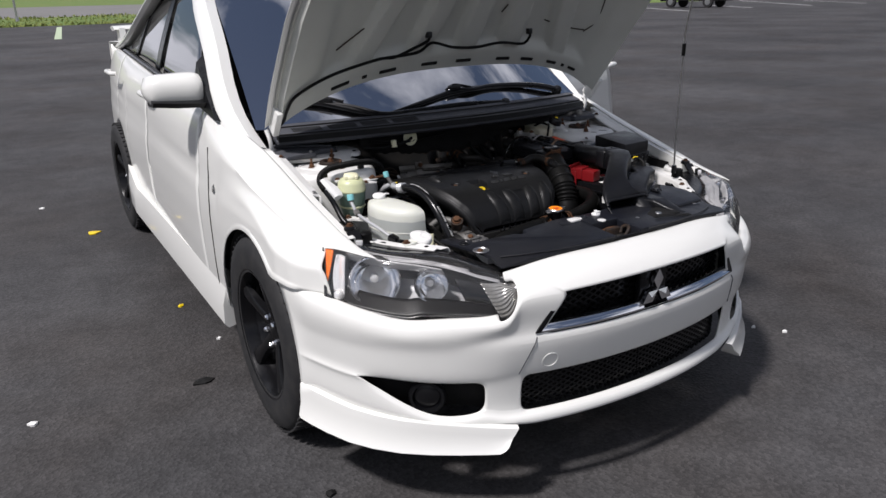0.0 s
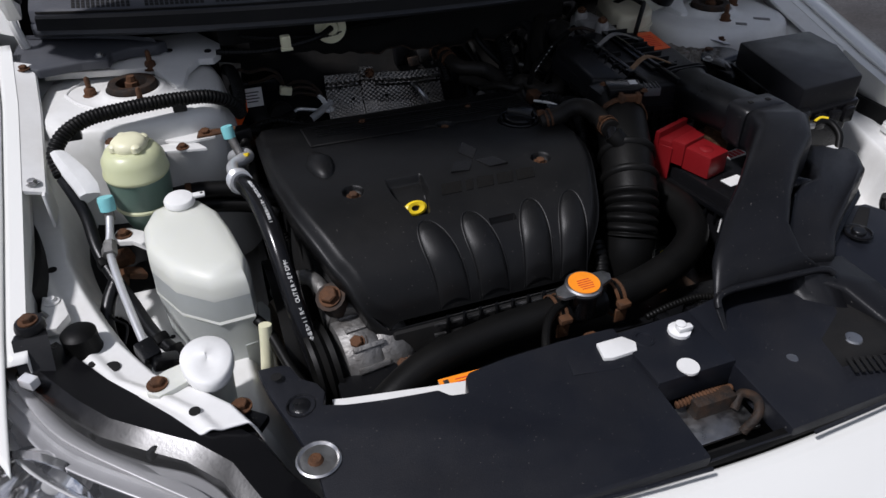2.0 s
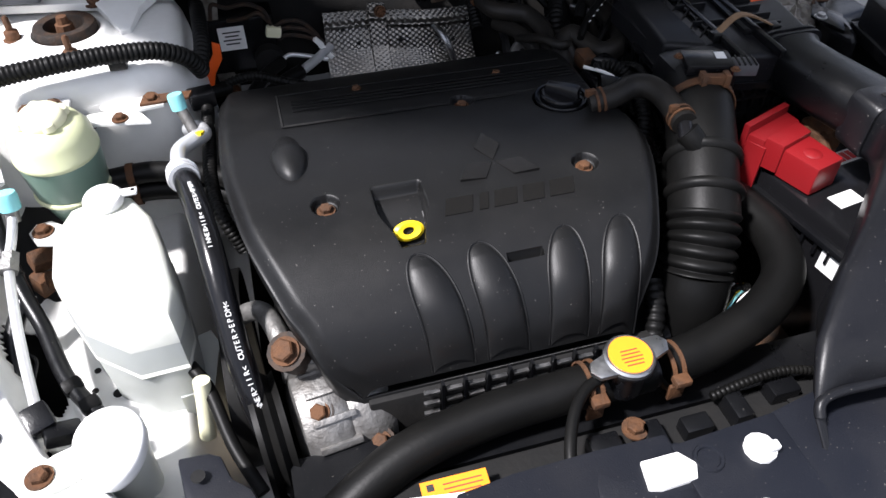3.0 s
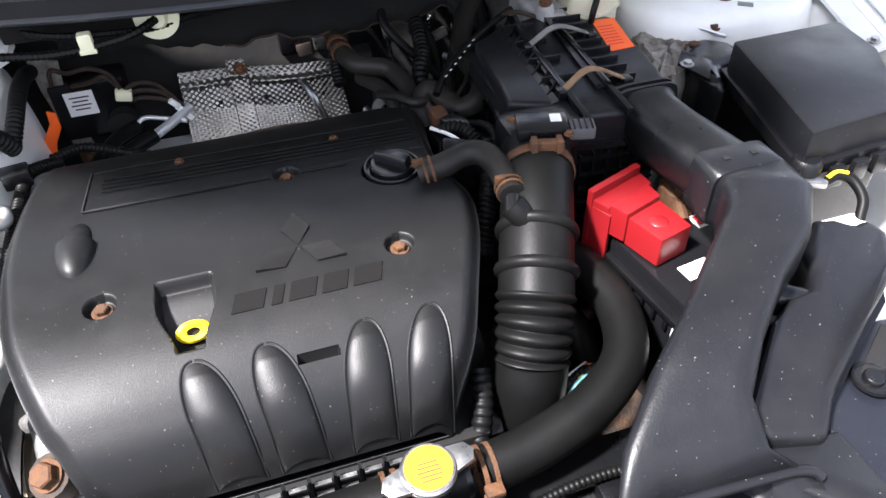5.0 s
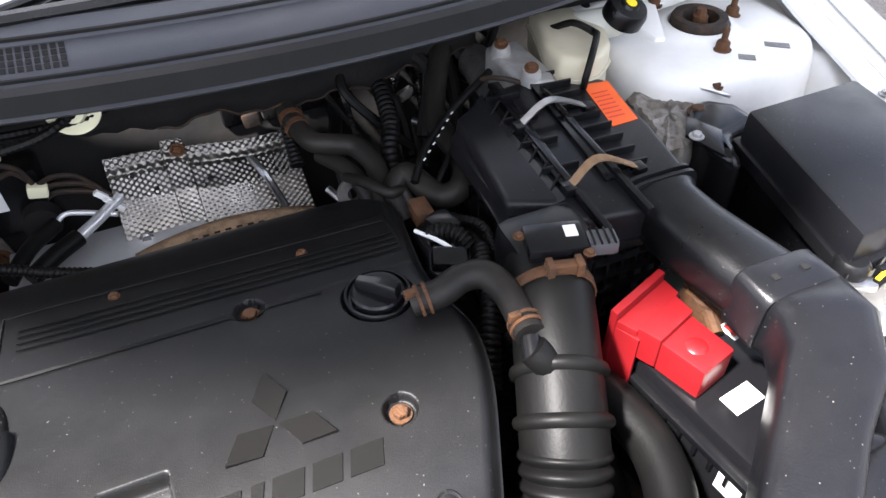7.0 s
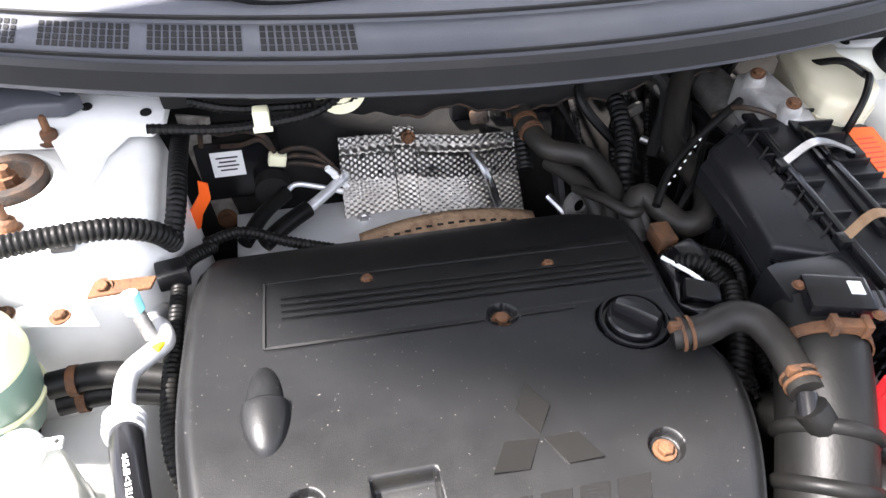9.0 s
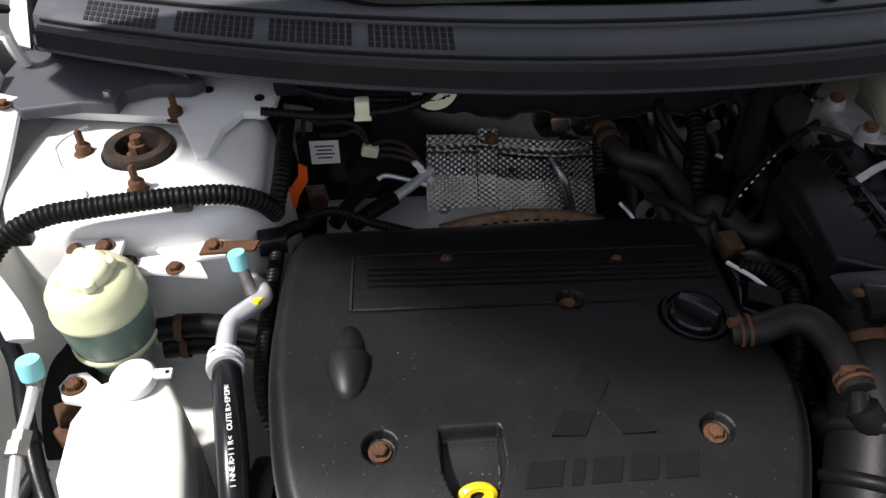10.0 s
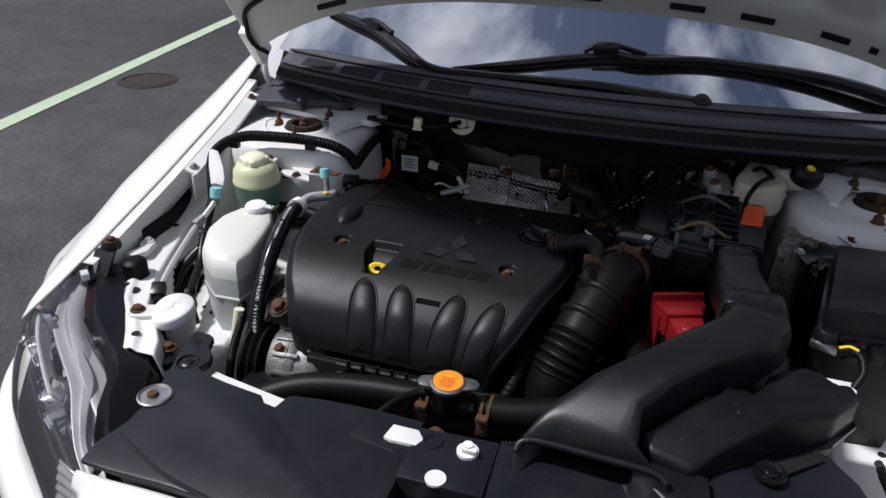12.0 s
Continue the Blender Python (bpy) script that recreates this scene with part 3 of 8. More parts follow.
def build_bumper():
    rows = [nose_rows(c) for c in cols]
    nr = len(rows[0])
    verts = []
    for ci, c in enumerate(cols):
        for ri, (z, d) in enumerate(rows[ci]):
            p = bumper_point(c, z, d)
            if abs(c) > .83:   # last column follows the wheel arch
                dz = np.clip((z - WZ) / ARCH, -.95, .95)
                p = (math.copysign(.842, c), WY - ARCH * math.sqrt(1 - dz * dz), z)
            # the upper grille narrows upwards
            if GR_T <= ri <= GR_B and abs(abs(c) - .375) < .02 or (GR_T <= ri <= GR_B and abs(abs(c) - .36) < .001):
                k = (GR_B - ri) / (GR_B - GR_T)
                p2 = bumper_point(math.copysign(abs(c) - .065 * k, c), z, d)
                p = p2
            verts.append(p)
    faces = []
    for i in range(len(cols) - 1):
        a, b = cols[i], cols[i + 1]
        m = abs(a + b) / 2
        for j in range(nr - 1):
            if m < .36 and GR_T <= j < GR_B:
                continue
            if .452 < m < .47 and j < 3 or .423 < m < .452 and j == 2:
                continue
            if m < .415 and LG_T <= j < LG_B:
                continue
            if .50 < m < .745 and LG_T <= j < LG_B:
                continue
            faces.append((i * nr + j, (i + 1) * nr + j, (i + 1) * nr + j + 1, i * nr + j + 1))
    b = obj("front_bumper", verts, faces, WHITE, car, "white front bumper with shark-nose grille opening", True, 0.004, -1, 35)
    s = b.modifiers.new("smooth", "SUBSURF")
    s.levels = s.render_levels = 2
    b.modifiers.move(1, 0)
    return b


bumper = build_bumper()


def mesh_panel(name, xs, z0, z1, inset, parent, label, pitch=0.016, bar=0.0028):
    """Dark honeycomb mesh, real bars, following the nose in plan, with a dark backing."""
    bm = bmesh.new()
    n = int((2 * xs) / pitch)
    nz = int((z1 - z0) / (pitch * .55))
    for k in range(nz + 1):
        z = z0 + (z1 - z0) * k / nz
        pts = [Vector(bumper_point(-xs + 2 * xs * i / n, z, inset)) for i in range(n + 1)]
        for i in range(n):
            if (i + k) % 2:
                a, b = pts[i], pts[i + 1]
                zz = Vector((0, 0, (z1 - z0) / nz))
                for p, q in ((a, b + zz), (a + zz, b)):
                    if (q.z > z1 + .001) or (p.z > z1 + .001):
                        continue
                    d = (q - p).normalized()
                    s = d.cross(Vector((0, 1, 0))).normalized() * bar
                    f = Vector((0, .005, 0))
                    vs = [bm.verts.new(w) for w in (p - s, p + s, q + s, q - s, p - s + f, p + s + f, q + s + f, q - s + f)]
                    for idx in ((0, 1, 2, 3), (0, 4, 5, 1), (2, 6, 7, 3), (1, 5, 6, 2), (3, 7, 4, 0)):
                        bm.faces.new([vs[t] for t in idx])
    o = part(name, bm, GLOSSBLK, parent, label, smooth=False)
    o["kind"] = "stuff"
    grid("grille_backing", lambda u, v: bumper_point(-xs + 2 * xs * u, z0 - .01 + (z1 - z0 + .02) * v, inset + .03), 24, 2, DULLBLK, parent, solid=.003)
    return o


mesh_panel("upper_grille", .37, .528, .645, .055, bumper, "black honeycomb mesh grille")
mesh_panel("lower_grille", .415, .29, .414, .060, bumper, "black mesh lower grille", pitch=.014)


def strip_along(name, x0, x1, z0, z1, d, h, depth, material, parent, label, n=30, bow=None, lean=0.0):
    """A bar of height h that follows the nose in plan."""
    rings = []
    for i in range(n + 1):
        x = x0 + (x1 - x0) * i / n
        z = z0 + (z1 - z0) * i / n + (bow(x) if bow else 0)
        r = []
        for dz, dd in ((-h / 2, depth), (-h / 2, .2 * depth), (-h / 4, 0), (h / 4, 0), (h / 2, .2 * depth), (h / 2, depth)):
            r.append(bumper_point(x, z + dz, d + dd + (lean * (dz / h + .5) if dd < depth else 0)))
        rings.append(r)
    return loft(name, rings, material, parent, label)


strip_along("chrome_strip", -.372, -.045, .540, .540, .002, .022, .024, CHROME, bumper, "bright chrome grille strip", lean=.017)
strip_along("chrome_strip", .045, .372, .540, .540, .002, .022, .024, CHROME, bumper, "bright chrome grille strip", lean=.017)
strip_along("grille_surround", -.31, .31, .634, .634, .012, .016, .03, GLOSSBLK, bumper, "gloss black upper grille frame", bow=lambda x: -.012 * (x / .46) ** 2 + .004)
strip_along("grille_sill", -.375, .375, .524, .524, .010, .010, .03, GLOSSBLK, bumper, "gloss black lower grille frame")
for s in (-1, 1):
    rings = [[bumper_point(s * (.306 + .068 * k / 8 + o), .632 - .102 * k / 8, d) for o, d in ((-.007, .03), (-.007, .006), (.007, .006), (.007, .03))] for k in range(9)]
    loft("grille_side_frame", rings, GLOSSBLK, bumper, "gloss black grille end frame")


def rhombus(cx, cz, ang, ln, w, y, th):
    """A pointed lozenge in the x-z plane, proud of y."""
    c, s = math.cos(ang), math.sin(ang)
    out = [(0, 0), (ln / 2, w / 2), (ln, 0), (ln / 2, -w / 2)]
    f = [(cx + a * c - b * s, y, cz + a * s + b * c) for a, b in out]
    m = [(cx + ln / 2 * c, y - th, cz + ln / 2 * s)]
    bk = [(x, y + .012, z) for x, _, z in f]
    return f + m + bk, [(0, 1, 4), (1, 2, 4), (2, 3, 4), (3, 0, 4), (0, 1, 6, 5), (1, 2, 7, 6), (2, 3, 8, 7), (3, 0, 5, 8), (5, 6, 7, 8)]


for a in (90, 210, 330):
    v, f = rhombus(0, .577, radians(a), .062, .036, -.900, .005)
    obj("emblem_blade", v, f, CHROME, bumper, "chrome lozenge of the nose emblem", smooth=False)
box("emblem_plate", (.10, .02, .115), (0, -.872, .585), GLOSSBLK, bumper, bevel=.006)


def build_lip(side):
    """Add-on corner lip under the bumper: top seam, bulged face, lower edge, underside."""
    prof = [(0.0, .012, 0), (.0, -.001, .0), (.03, -.006, .0), (.30, -.010, .15), (.60, -.012, .5), (.88, -.022, .85), (.98, -.026, 1.0), (1.0, -.018, 1.0), (.9, .03, .95)]
    xs = [.422, .430, .447, .50, .56, .62, .68, .73, .77, .80, .82, .833]
    rings = []
    for x in xs:
        zt = lip_top(x)
        zb = .205 + .008 * (x - .395) + .022 * sstep(.440, .415, x)
        rings.append([bumper_point(side * (x + .030 * t * sstep(.50, .425, x)), zt + (zb - zt) * t, d) for t, d, _ in prof])
    zt, zb = .315, .212
    rings.append([(side * (.842 - d * .6), WY - ARCH - .002, zt + (zb - zt) * t) for t, d, _ in prof])
    return loft("bumper_lip", rings, WHITE, bumper, "white add-on lip with a chipped lower edge", sharp=50)


for s in (-1, 1):
    build_lip(s)


def fog(side):
    p = Vector(bumper_point(side * .63, .350, .03))
    _, n = plan_at(.63)
    out = Vector((-side * n[0], -n[1], 0))
    grid("fog_recess", lambda u, v: bumper_point(side * (.49 + .275 * u), .305 + .115 * v, .05 + .02 * math.sin(math.pi * u)), 14, 3, DULLBLK, bumper, solid=.003)
    lathe("fog_bezel", [(.030, 0), (.046, 0), (.050, .012), (.046, .022), (.038, .022), (.034, .006), (.030, 0)], aim(p + out * -.014, out), PLASTIC, bumper, seg=28)
    lathe("fog_lens", [(0, .012), (.02, .011), (.034, .006), (.034, 0), (0, 0)], aim(p + out * -.006, out), GLOSSBLK, bumper, "dark round fog lamp", seg=24)


for s in (-1, 1):
    fog(s)


def bumper_inset(x, z):
    r = sorted(nose_rows(x)[GR_B:])
    return float(np.interp(z, [p[0] for p in r], [p[1] for p in r]))


tube("tow_cover", [bumper_point(-.335 + .021 * math.cos(t), .444 + .021 * math.sin(t), bumper_inset(.335, .444 + .021 * math.sin(t)) - .0002) for t in np.linspace(0, 2 * math.pi, 25)], .0009, WHITE, bumper, "round tow hook cover seam", seg=6, n=72)

for sd in (-1, 1):
    seam = []
    for k in range(9):
        x_, z_ = .377 + .040 * k / 8, .520 - .108 * k / 8
        seam.append(bumper_point(sd * x_, z_, bumper_inset(x_, z_) - .0004))
    tube("bumper_seam", seam, .0012, GREYPL, bumper, "fine joint in the bumper skin", seg=6, n=30)

# wings (fenders)
SHOULDER = [(-.62, .700, .700), (-.52, .735, .706), (-.42, .757, .713), (-.30, .784, .735), (-.2, .800, .757), (0, .815, .800), (.25, .819, .855), (.45, .811, .908), (.56, .801, .942)]
INNER = [(-.62, .676, .712), (-.5, .690, .722), (-.4, .697, .740), (-.2, .703, .787), (0, .708, .842), (.12, .716, .878), (.25, .735, .915), (.40, .752, .953), (.56, .770, .988)]


def arch_z(y, yc, low):
    d = ARCH * ARCH - (y - yc) ** 2
    return max(low, WZ + math.sqrt(d)) if d > 0 else low


def side_x(z):
    """Half-width of the flank by height."""
    return lerp_table([(.20, .835), (.30, .845), (.45, .852), (.60, .853), (.70, .846), (.735, .838), (.80, .832), (.87, .822), (.93, .803), (.98, .782), (1.05, .752)], z)[0]


def fender_point(u, v):
    fy = lerp_table([(0, -.484), (.25, -.462), (.5, -.424), (.62, -.47), (.8, -.545), (1.0, -.583)], v)[0]
    y = fy + (.555 - fy) * u ** 1.0
    sx, sz = lerp_table(SHOULDER, y)
    ix, iz = lerp_table(INNER, y)
    low = .30 if y > .1 else .600
    zb = arch_z(y, WY, low)
    if v < .5:
        t = v / .5
        z = zb + (sz - zb) * t
        wid = lerp_table([(-.62, .70), (-.555, .742), (-.484, .764), (-.462, .772), (-.44, .788), (-.40, .814), (-.36, .831), (-.28, .844), (.6, .844)], y)[0] / .844
        lipx = .007 * sstep(.05, .0, t) if zb > .32 and y > -.4 else 0
        x = (side_x(z) + lipx) * wid
        k = sstep(.55, 1.0, t) * (1 - sstep(.10, .45, y))
        x = x + (sx - x) * max(k, sstep(.9, 1.0, t))
    else:
        t = (v - .5) / .5
        x = sx + (ix - sx) * t
        z = sz + (iz - sz) * (1 - (1 - t) ** 2)
    return (x, y, z)


for s in (-1, 1):
    f = grid("fender", mirrored(fender_point, s), 64, 30, WHITE, car, "white front wing with wheel arch", .003)
    # folded flange along the bay and the arch liner behind the wheel opening
    grid("fender_flange", mirrored(lambda u, v: (lambda y: (lerp_table(INNER, y)[0] - .022 * min(1, v * 2), y, lerp_table(INNER, y)[1] - .003 - .045 * max(0, v - .5) * 2))(-.44 + .58 * u), s), 30, 6, WHITE, f, solid=.002)
    grid("arch_liner", mirrored(lambda u, v: (.835 - .30 * v, WY - (ARCH + .004) * math.cos(math.pi * (.02 + .96 * u)), WZ + (ARCH + .004) * math.sin(math.pi * (.02 + .96 * u))), s), 28, 3, DULLBLK, f, "black wheel arch liner", solid=.003)


gap_pts = []
for u_, v_ in ((.872, .46), (.862, .40), (.850, .33), (.848, .26), (.852, .18), (.858, .10), (.862, .03)):
    p_ = fender_point(u_, v_)
    gap_pts.append((-p_[0] - .0012, p_[1], p_[2]))
tube("door_gap", gap_pts, .0018, DULLBLK, car, "dark shut line of the front door", seg=6, n=40)


# flank: doors, rear wing, sill
def flank(y0, y1, n, name, label, z_low=.30, top=None, yc=None, parent=car, side=-1, mat_=WHITE):
    def fn(u, v):
        y = y0 + (y1 - y0) * u
        zt = (.975 + .035 * (y - .55)) if y < 2.6 else 1.047 + .01 * (y - 2.6)
        zb = z_low if yc is None else arch_z(y, yc, z_low)
        z = zb + (zt - zb) * v
        taper = 1 - .030 * sstep(.6, 2.2, y) - .12 * max(0, (y - 2.1) / 1.4) ** 2
        x = side_x(z) * taper
        crease = .004 * math.exp(-((z - .735 - .045 * (y - .5)) / .012) ** 2)
        x -= .018 * sstep(.93, 1.01, z - .03 * (y - .55))
        return (x - crease, y, z)
    return grid(name, mirrored(fn, side), n, 26, mat_, parent, label, .004)


GAP = .001
fd = flank(.5555, 1.63 - GAP, 24, "front_door", "white front door with pull handle", side=-1)
rd = flank(1.63 + GAP, 2.62 - GAP, 24, "rear_door", "white rear door with pull handle", side=-1, yc=RWY, z_low=.30)
flank(2.62, 3.52, 40, "rear_quarter", "white rear wing and arch", side=-1, yc=RWY, z_low=.30)
flank(.555, 3.5, 20, "body_inner", "", side=-.93, mat_=DULLBLK)
flank(1.63, 3.5, 20, "rear_side", "white far flank", side=1, yc=RWY, z_low=.30)
for y, p in ((1.47, fd), (2.48, rd)):
    z = .93 if y < 2 else .955
    bm = tube_bm(bmesh.new(), [(-.815, y - .10, z), (-.838, y - .085, z + .003), (-.842, y, z + .004), (-.838, y + .085, z + .003), (-.815, y + .10, z)], .013, 10)
    part("door_handle", bm, WHITE, p, "white grab handle")
lathe("side_repeater", [(0, .006), (.010, .005), (.020, 0), (0, 0)], aim((-.8415, .345, .723), (-1, 0, .1)) @ Matrix.Diagonal((.6, .9, 1, 1)), LENS, car, "small clear side repeater")
sk = [[(-x, y, z) for x, z in ((.78, .35), (.847, .362), (.864, .30), (.868, .222), (.855, .206), (.77, .22))] for y in (.33, .6, 1.2, 1.8, 2.08)]
sk += [[(-x, 2.20, z + .03) for x, z in ((.78, .37), (.850, .40), (.866, .34), (.868, .225), (.855, .21), (.77, .22))], [(-x, 2.265, z + .06) for x, z in ((.79, .37), (.846, .40), (.850, .36), (.850, .27), (.845, .25), (.79, .25))]]
loft("side_skirt", sk, WHITE, car, "white add-on side skirt")

# greenhouse


def green_side(side):
    """Pillars, window glass and frames of one side. Each window is a four-cornered pane."""
    def q(y, t):
        # t 0 belt, 1 roof rail
        zb = (.985 + .033 * (y - .55)) if y < 2.6 else 1.055
        zr = lerp_table([(.35, 1.02), (.6, 1.16), (1.0, 1.35), (1.3, 1.40), (1.65, 1.40), (2.0, 1.355), (2.2, 1.29), (2.4, 1.225), (2.6, 1.15), (2.82, 1.075), (3.4, 1.06)], y)[0]
        z = zb + (zr - zb) * t
        x = lerp_table([(.4, .785), (1.0, .768), (1.5, .750), (2.1, .722), (2.8, .690), (3.4, .65)], y)[0]
        x -= .19 * (max(0.0, z - .98) / .47) ** 1.15
        return Vector((side * x, y, z))

    def pane(name, ys, ye, ytop0, ytop1, material, off, parent, label="", solid=.004):
        def fn(u, v):
            y = (ys + (ye - ys) * u) * (1 - v) + (ytop0 + (ytop1 - ytop0) * u) * v
            p = q(y, v * .96 if material is SIDEGLASS else v)
            return (p.x - side * off, p.y, p.z)
        return grid(name, fn, 10, 10, material, parent, label, solid)

    pane("window_pane", .64, 1.60, 1.00, 1.66, SIDEGLASS, .012, car, "dark tinted front door glass")
    pane("window_pane", 1.70, 2.42, 1.74, 2.30, SIDEGLASS, .012, car, "dark tinted rear door glass")
    pane("window_pane", 2.46, 2.76, 2.40, 2.72, SIDEGLASS, .012, car)
    pane("b_pillar", 1.59, 1.71, 1.64, 1.75, GLOSSBLK, .004, car, "black pillar trim")
    pane("quarter_divider", 2.40, 2.47, 2.28, 2.36, GLOSSBLK, .004, car)
    pane("c_pillar", 2.74, 3.15, 2.70, 3.0, WHITE, .02, car, "white rear pillar")
    # A-pillar and roof rail in one sweep
    rail = [(.20, .858, .735), (.28, .912, .748), (.36, .965, .752), (.46, 1.045, .744), (.62, 1.17, .712), (.85, 1.30, .672), (1.08, 1.39, .622), (1.4, 1.43, .602), (1.75, 1.425, .600), (2.05, 1.375, .606), (2.3, 1.295, .620), (2.5, 1.225, .634), (2.72, 1.150, .646), (2.95, 1.095, .652), (3.25, 1.065, .640)]
    c = spline([(y, z, x) for y, z, x in rail], 40)
    rings = [[(side * (x + dx), y + dy, z + dz) for dx, dy, dz in ((-.05, .0, .012), (-.012, 0, .026), (.020, .014, .008), (.030, .030, -.016), (.012, .036, -.032), (-.04, .02, -.02))] for y, z, x in c]
    loft("roof_rail", rings, WHITE, car, "white roof pillar and rail")
    belt = [[(side * (lerp_table([(.4, .793), (1.0, .776), (1.5, .758), (2.1, .730), (2.8, .698)], y)[0] + dx), y, .975 + .035 * (y - .55) + dz) for dx, dz in ((-.02, .0), (.004, .0), (.006, .012), (-.004, .018), (-.02, .016))] for y in np.linspace(.62, 2.72, 12)]
    loft("belt_moulding", belt, GLOSSBLK, car, "black window sill strip")


green_side(-1)
green_side(1)
grid("roof", lambda u, v: ((-.60 + 1.2 * u), 1.0 + 1.15 * v, 1.375 + .055 * math.sin(math.pi * min(1, .25 + .6 * v)) + .03 * (1 - (2 * u - 1) ** 2)), 12, 12, WHITE, car, "white roof panel", .004)
grid("rear_window", lambda u, v: ((-.6 + 1.2 * u) * (1 + .08 * v), 2.13 + 1.05 * v, 1.39 - .31 * v), 8, 6, SIDEGLASS, car, "dark rear window", .004)
grid("boot_lid", lambda u, v: ((-.66 + 1.32 * u), 3.2 + .42 * min(1, 1.4 * v), 1.09 - .02 * v - .5 * max(0, v - .7) / .3), 12, 12, WHITE, car, "white boot lid", .004)
grid("rear_panel", lambda u, v: ((-.66 + 1.32 * u), 3.52 + .12 * (1 - (2 * u - 1) ** 2), 1.06 - .8 * v), 12, 6, WHITE, car, solid=.004)
loft("rear_spoiler", [[(x, 3.46 + dy, 1.175 + dz - .03 * abs(x)) for dy, dz in ((0, 0), (.04, .018), (.13, .022), (.18, .01), (.1, -.012))] for x in np.linspace(-.63, .63, 13)], WHITE, car, "white boot spoiler")
for s in (-1, 1):
    loft("spoiler_leg", [[(s * (.58 + a), 3.46 + b, z) for a, b in ((-.02, 0), (.02, 0), (.02, .12), (-.02, .12))] for z in (1.04, 1.10, 1.165)], WHITE, car)
# cabin interior: dashboard, seats and floor, seen dimly through the glass
box("cabin_floor", (1.5, 3.0, .06), (0, 1.9, .33), CLOTH, car, bevel=.01)
grid("dashboard", lambda u, v: (-.66 + 1.32 * u, .42 + .35 * v - .12 * (1 - (2 * u - 1) ** 2), .96 - .10 * v ** 2 - .03 * v), 16, 6, CLOTH, car, "dark dashboard top", .05)
for x in (-.37, .37):
    loft("front_seat", [[(x + a, y, z) for a, b in ((-.24, 0), (.24, 0))] + [(x + .24, y + .12, z + .02), (x - .24, y + .12, z + .02)] for y, z in ((1.25, .55), (1.38, .9), (1.46, 1.12))], CLOTH, car, "dark seat")
    box("head_restraint", (.26, .09, .16), (x, 1.54, 1.22), CLOTH, car, bevel=.03)
lathe("steering_wheel", [(.165, 0), (.19, .012), (.19, .02), (.165, .03), (.16, .015), (.165, 0)], aim((.37, .95, .93), (0, -.9, .45)), CLOTH, car)


# windscreen and cowl
def ws_base(x):
    return .075 + .36 * x * x


def ws_point(u, v):
    x = -.70 + 1.40 * u
    y0 = ws_base(x)
    xt = x * (1 - .16 * v)
    y = y0 + (1.03 - .12 * (1 - (2 * u - 1) ** 2) + .02 - y0) * v
    z = .925 + .49 * v - .035 * v * v * 0 + .03 * v * (1 - v) + .02 * v * (1 - (2 * u - 1) ** 2)
    return (xt, y, z)


ws = grid("windscreen", ws_point, 24, 14, WINDSHIELD, car, "tinted windscreen reflecting clouds", 0)
ws.visible_shadow = False


def cowl_front(x):
    return -.010 + .39 * (x - .02) ** 2


COWL = [(.04, -.024), (.006, -.022), (-.004, -.015), (-.003, -.005), (.004, .0), (.010, -.003), (.014, .003), (.018, .011), (.022, .016), (.062, .026), (.066, .032), (.088, .037), (.093, .030), (.14, .028)]


def cowl_point(u, v):
    x = -.665 + 1.33 * u
    i = v * (len(COWL) - 1)
    a, b = COWL[int(min(i, len(COWL) - 2))], COWL[int(min(i, len(COWL) - 2)) + 1]
    t = i - int(min(i, len(COWL) - 2))
    dy, dz = a[0] + (b[0] - a[0]) * t, a[1] + (b[1] - a[1]) * t
    k = .9 if dy < 0 else 1.0
    return (x, cowl_front(x) + dy * k, .918 + dz - .02 * (x / .66) ** 2)


cowl = grid("cowl_panel", cowl_point, 48, 26, GREYPL, car, "dark grey plastic scuttle panel with vent grilles", .003)
rub = [[(x, cowl_front(x) + dy, .922 + dz - .02 * (x / .66) ** 2) for dy, dz in ((-.012, -.010), (-.004, .006), (.008, .008), (.014, -.002), (.004, -.012))] for x in np.linspace(-.655, .655, 40)]
for dy, dz, w_ in ((.0175, .0145, .0022), (.064, .0325, .0030), (.0905, .0365, .0026)):
    loft("cowl_groove", [[(x, cowl_front(x) + (dy + a) * 1.0, .918 + dz + b - .02 * (x / .66) ** 2) for a, b in ((-w_ / 2, 0), (w_ / 2, .0006), (w_ / 2, -.003), (-w_ / 2, -.003))] for x in np.linspace(-.655, .655, 40)], DULLBLK, cowl, "dark joint line")
loft("cowl_seal", rub, RUBBER, cowl, "black rubber bonnet seal")


for s in (-1, 1):
    ce = [(.69, .225), (.55, .180), (.506, .154), (.470, .126), (.486, .112), (.528, .116), (.556, .104), (.560, .080), (.600, .086), (.66, .075), (.705, .11)]
    ce = [(s * x, y) for x, y in ce]
    e_ = prism("cowl_end", ce if s < 0 else ce[::-1], .846, .862, GREYPL, cowl, "dark plastic end piece of the scuttle", .004, 3, top=lambda x, y: .06 * (y - .12))
    bolt("cowl_screw", (s * .572, .098, .8605), (0, 0, 1), .0050, STEEL, e_)
    loft("end_ridge", [[(s * (x + a), y + b, .863 + .06 * (y - .12) + c) for a, b, c in ((-.004, -.003, 0), (0, 0, .006), (.004, .003, 0))] for x, y in ((.68, .200), (.60, .178), (.53, .150), (.49, .125))], GREYPL, e_)


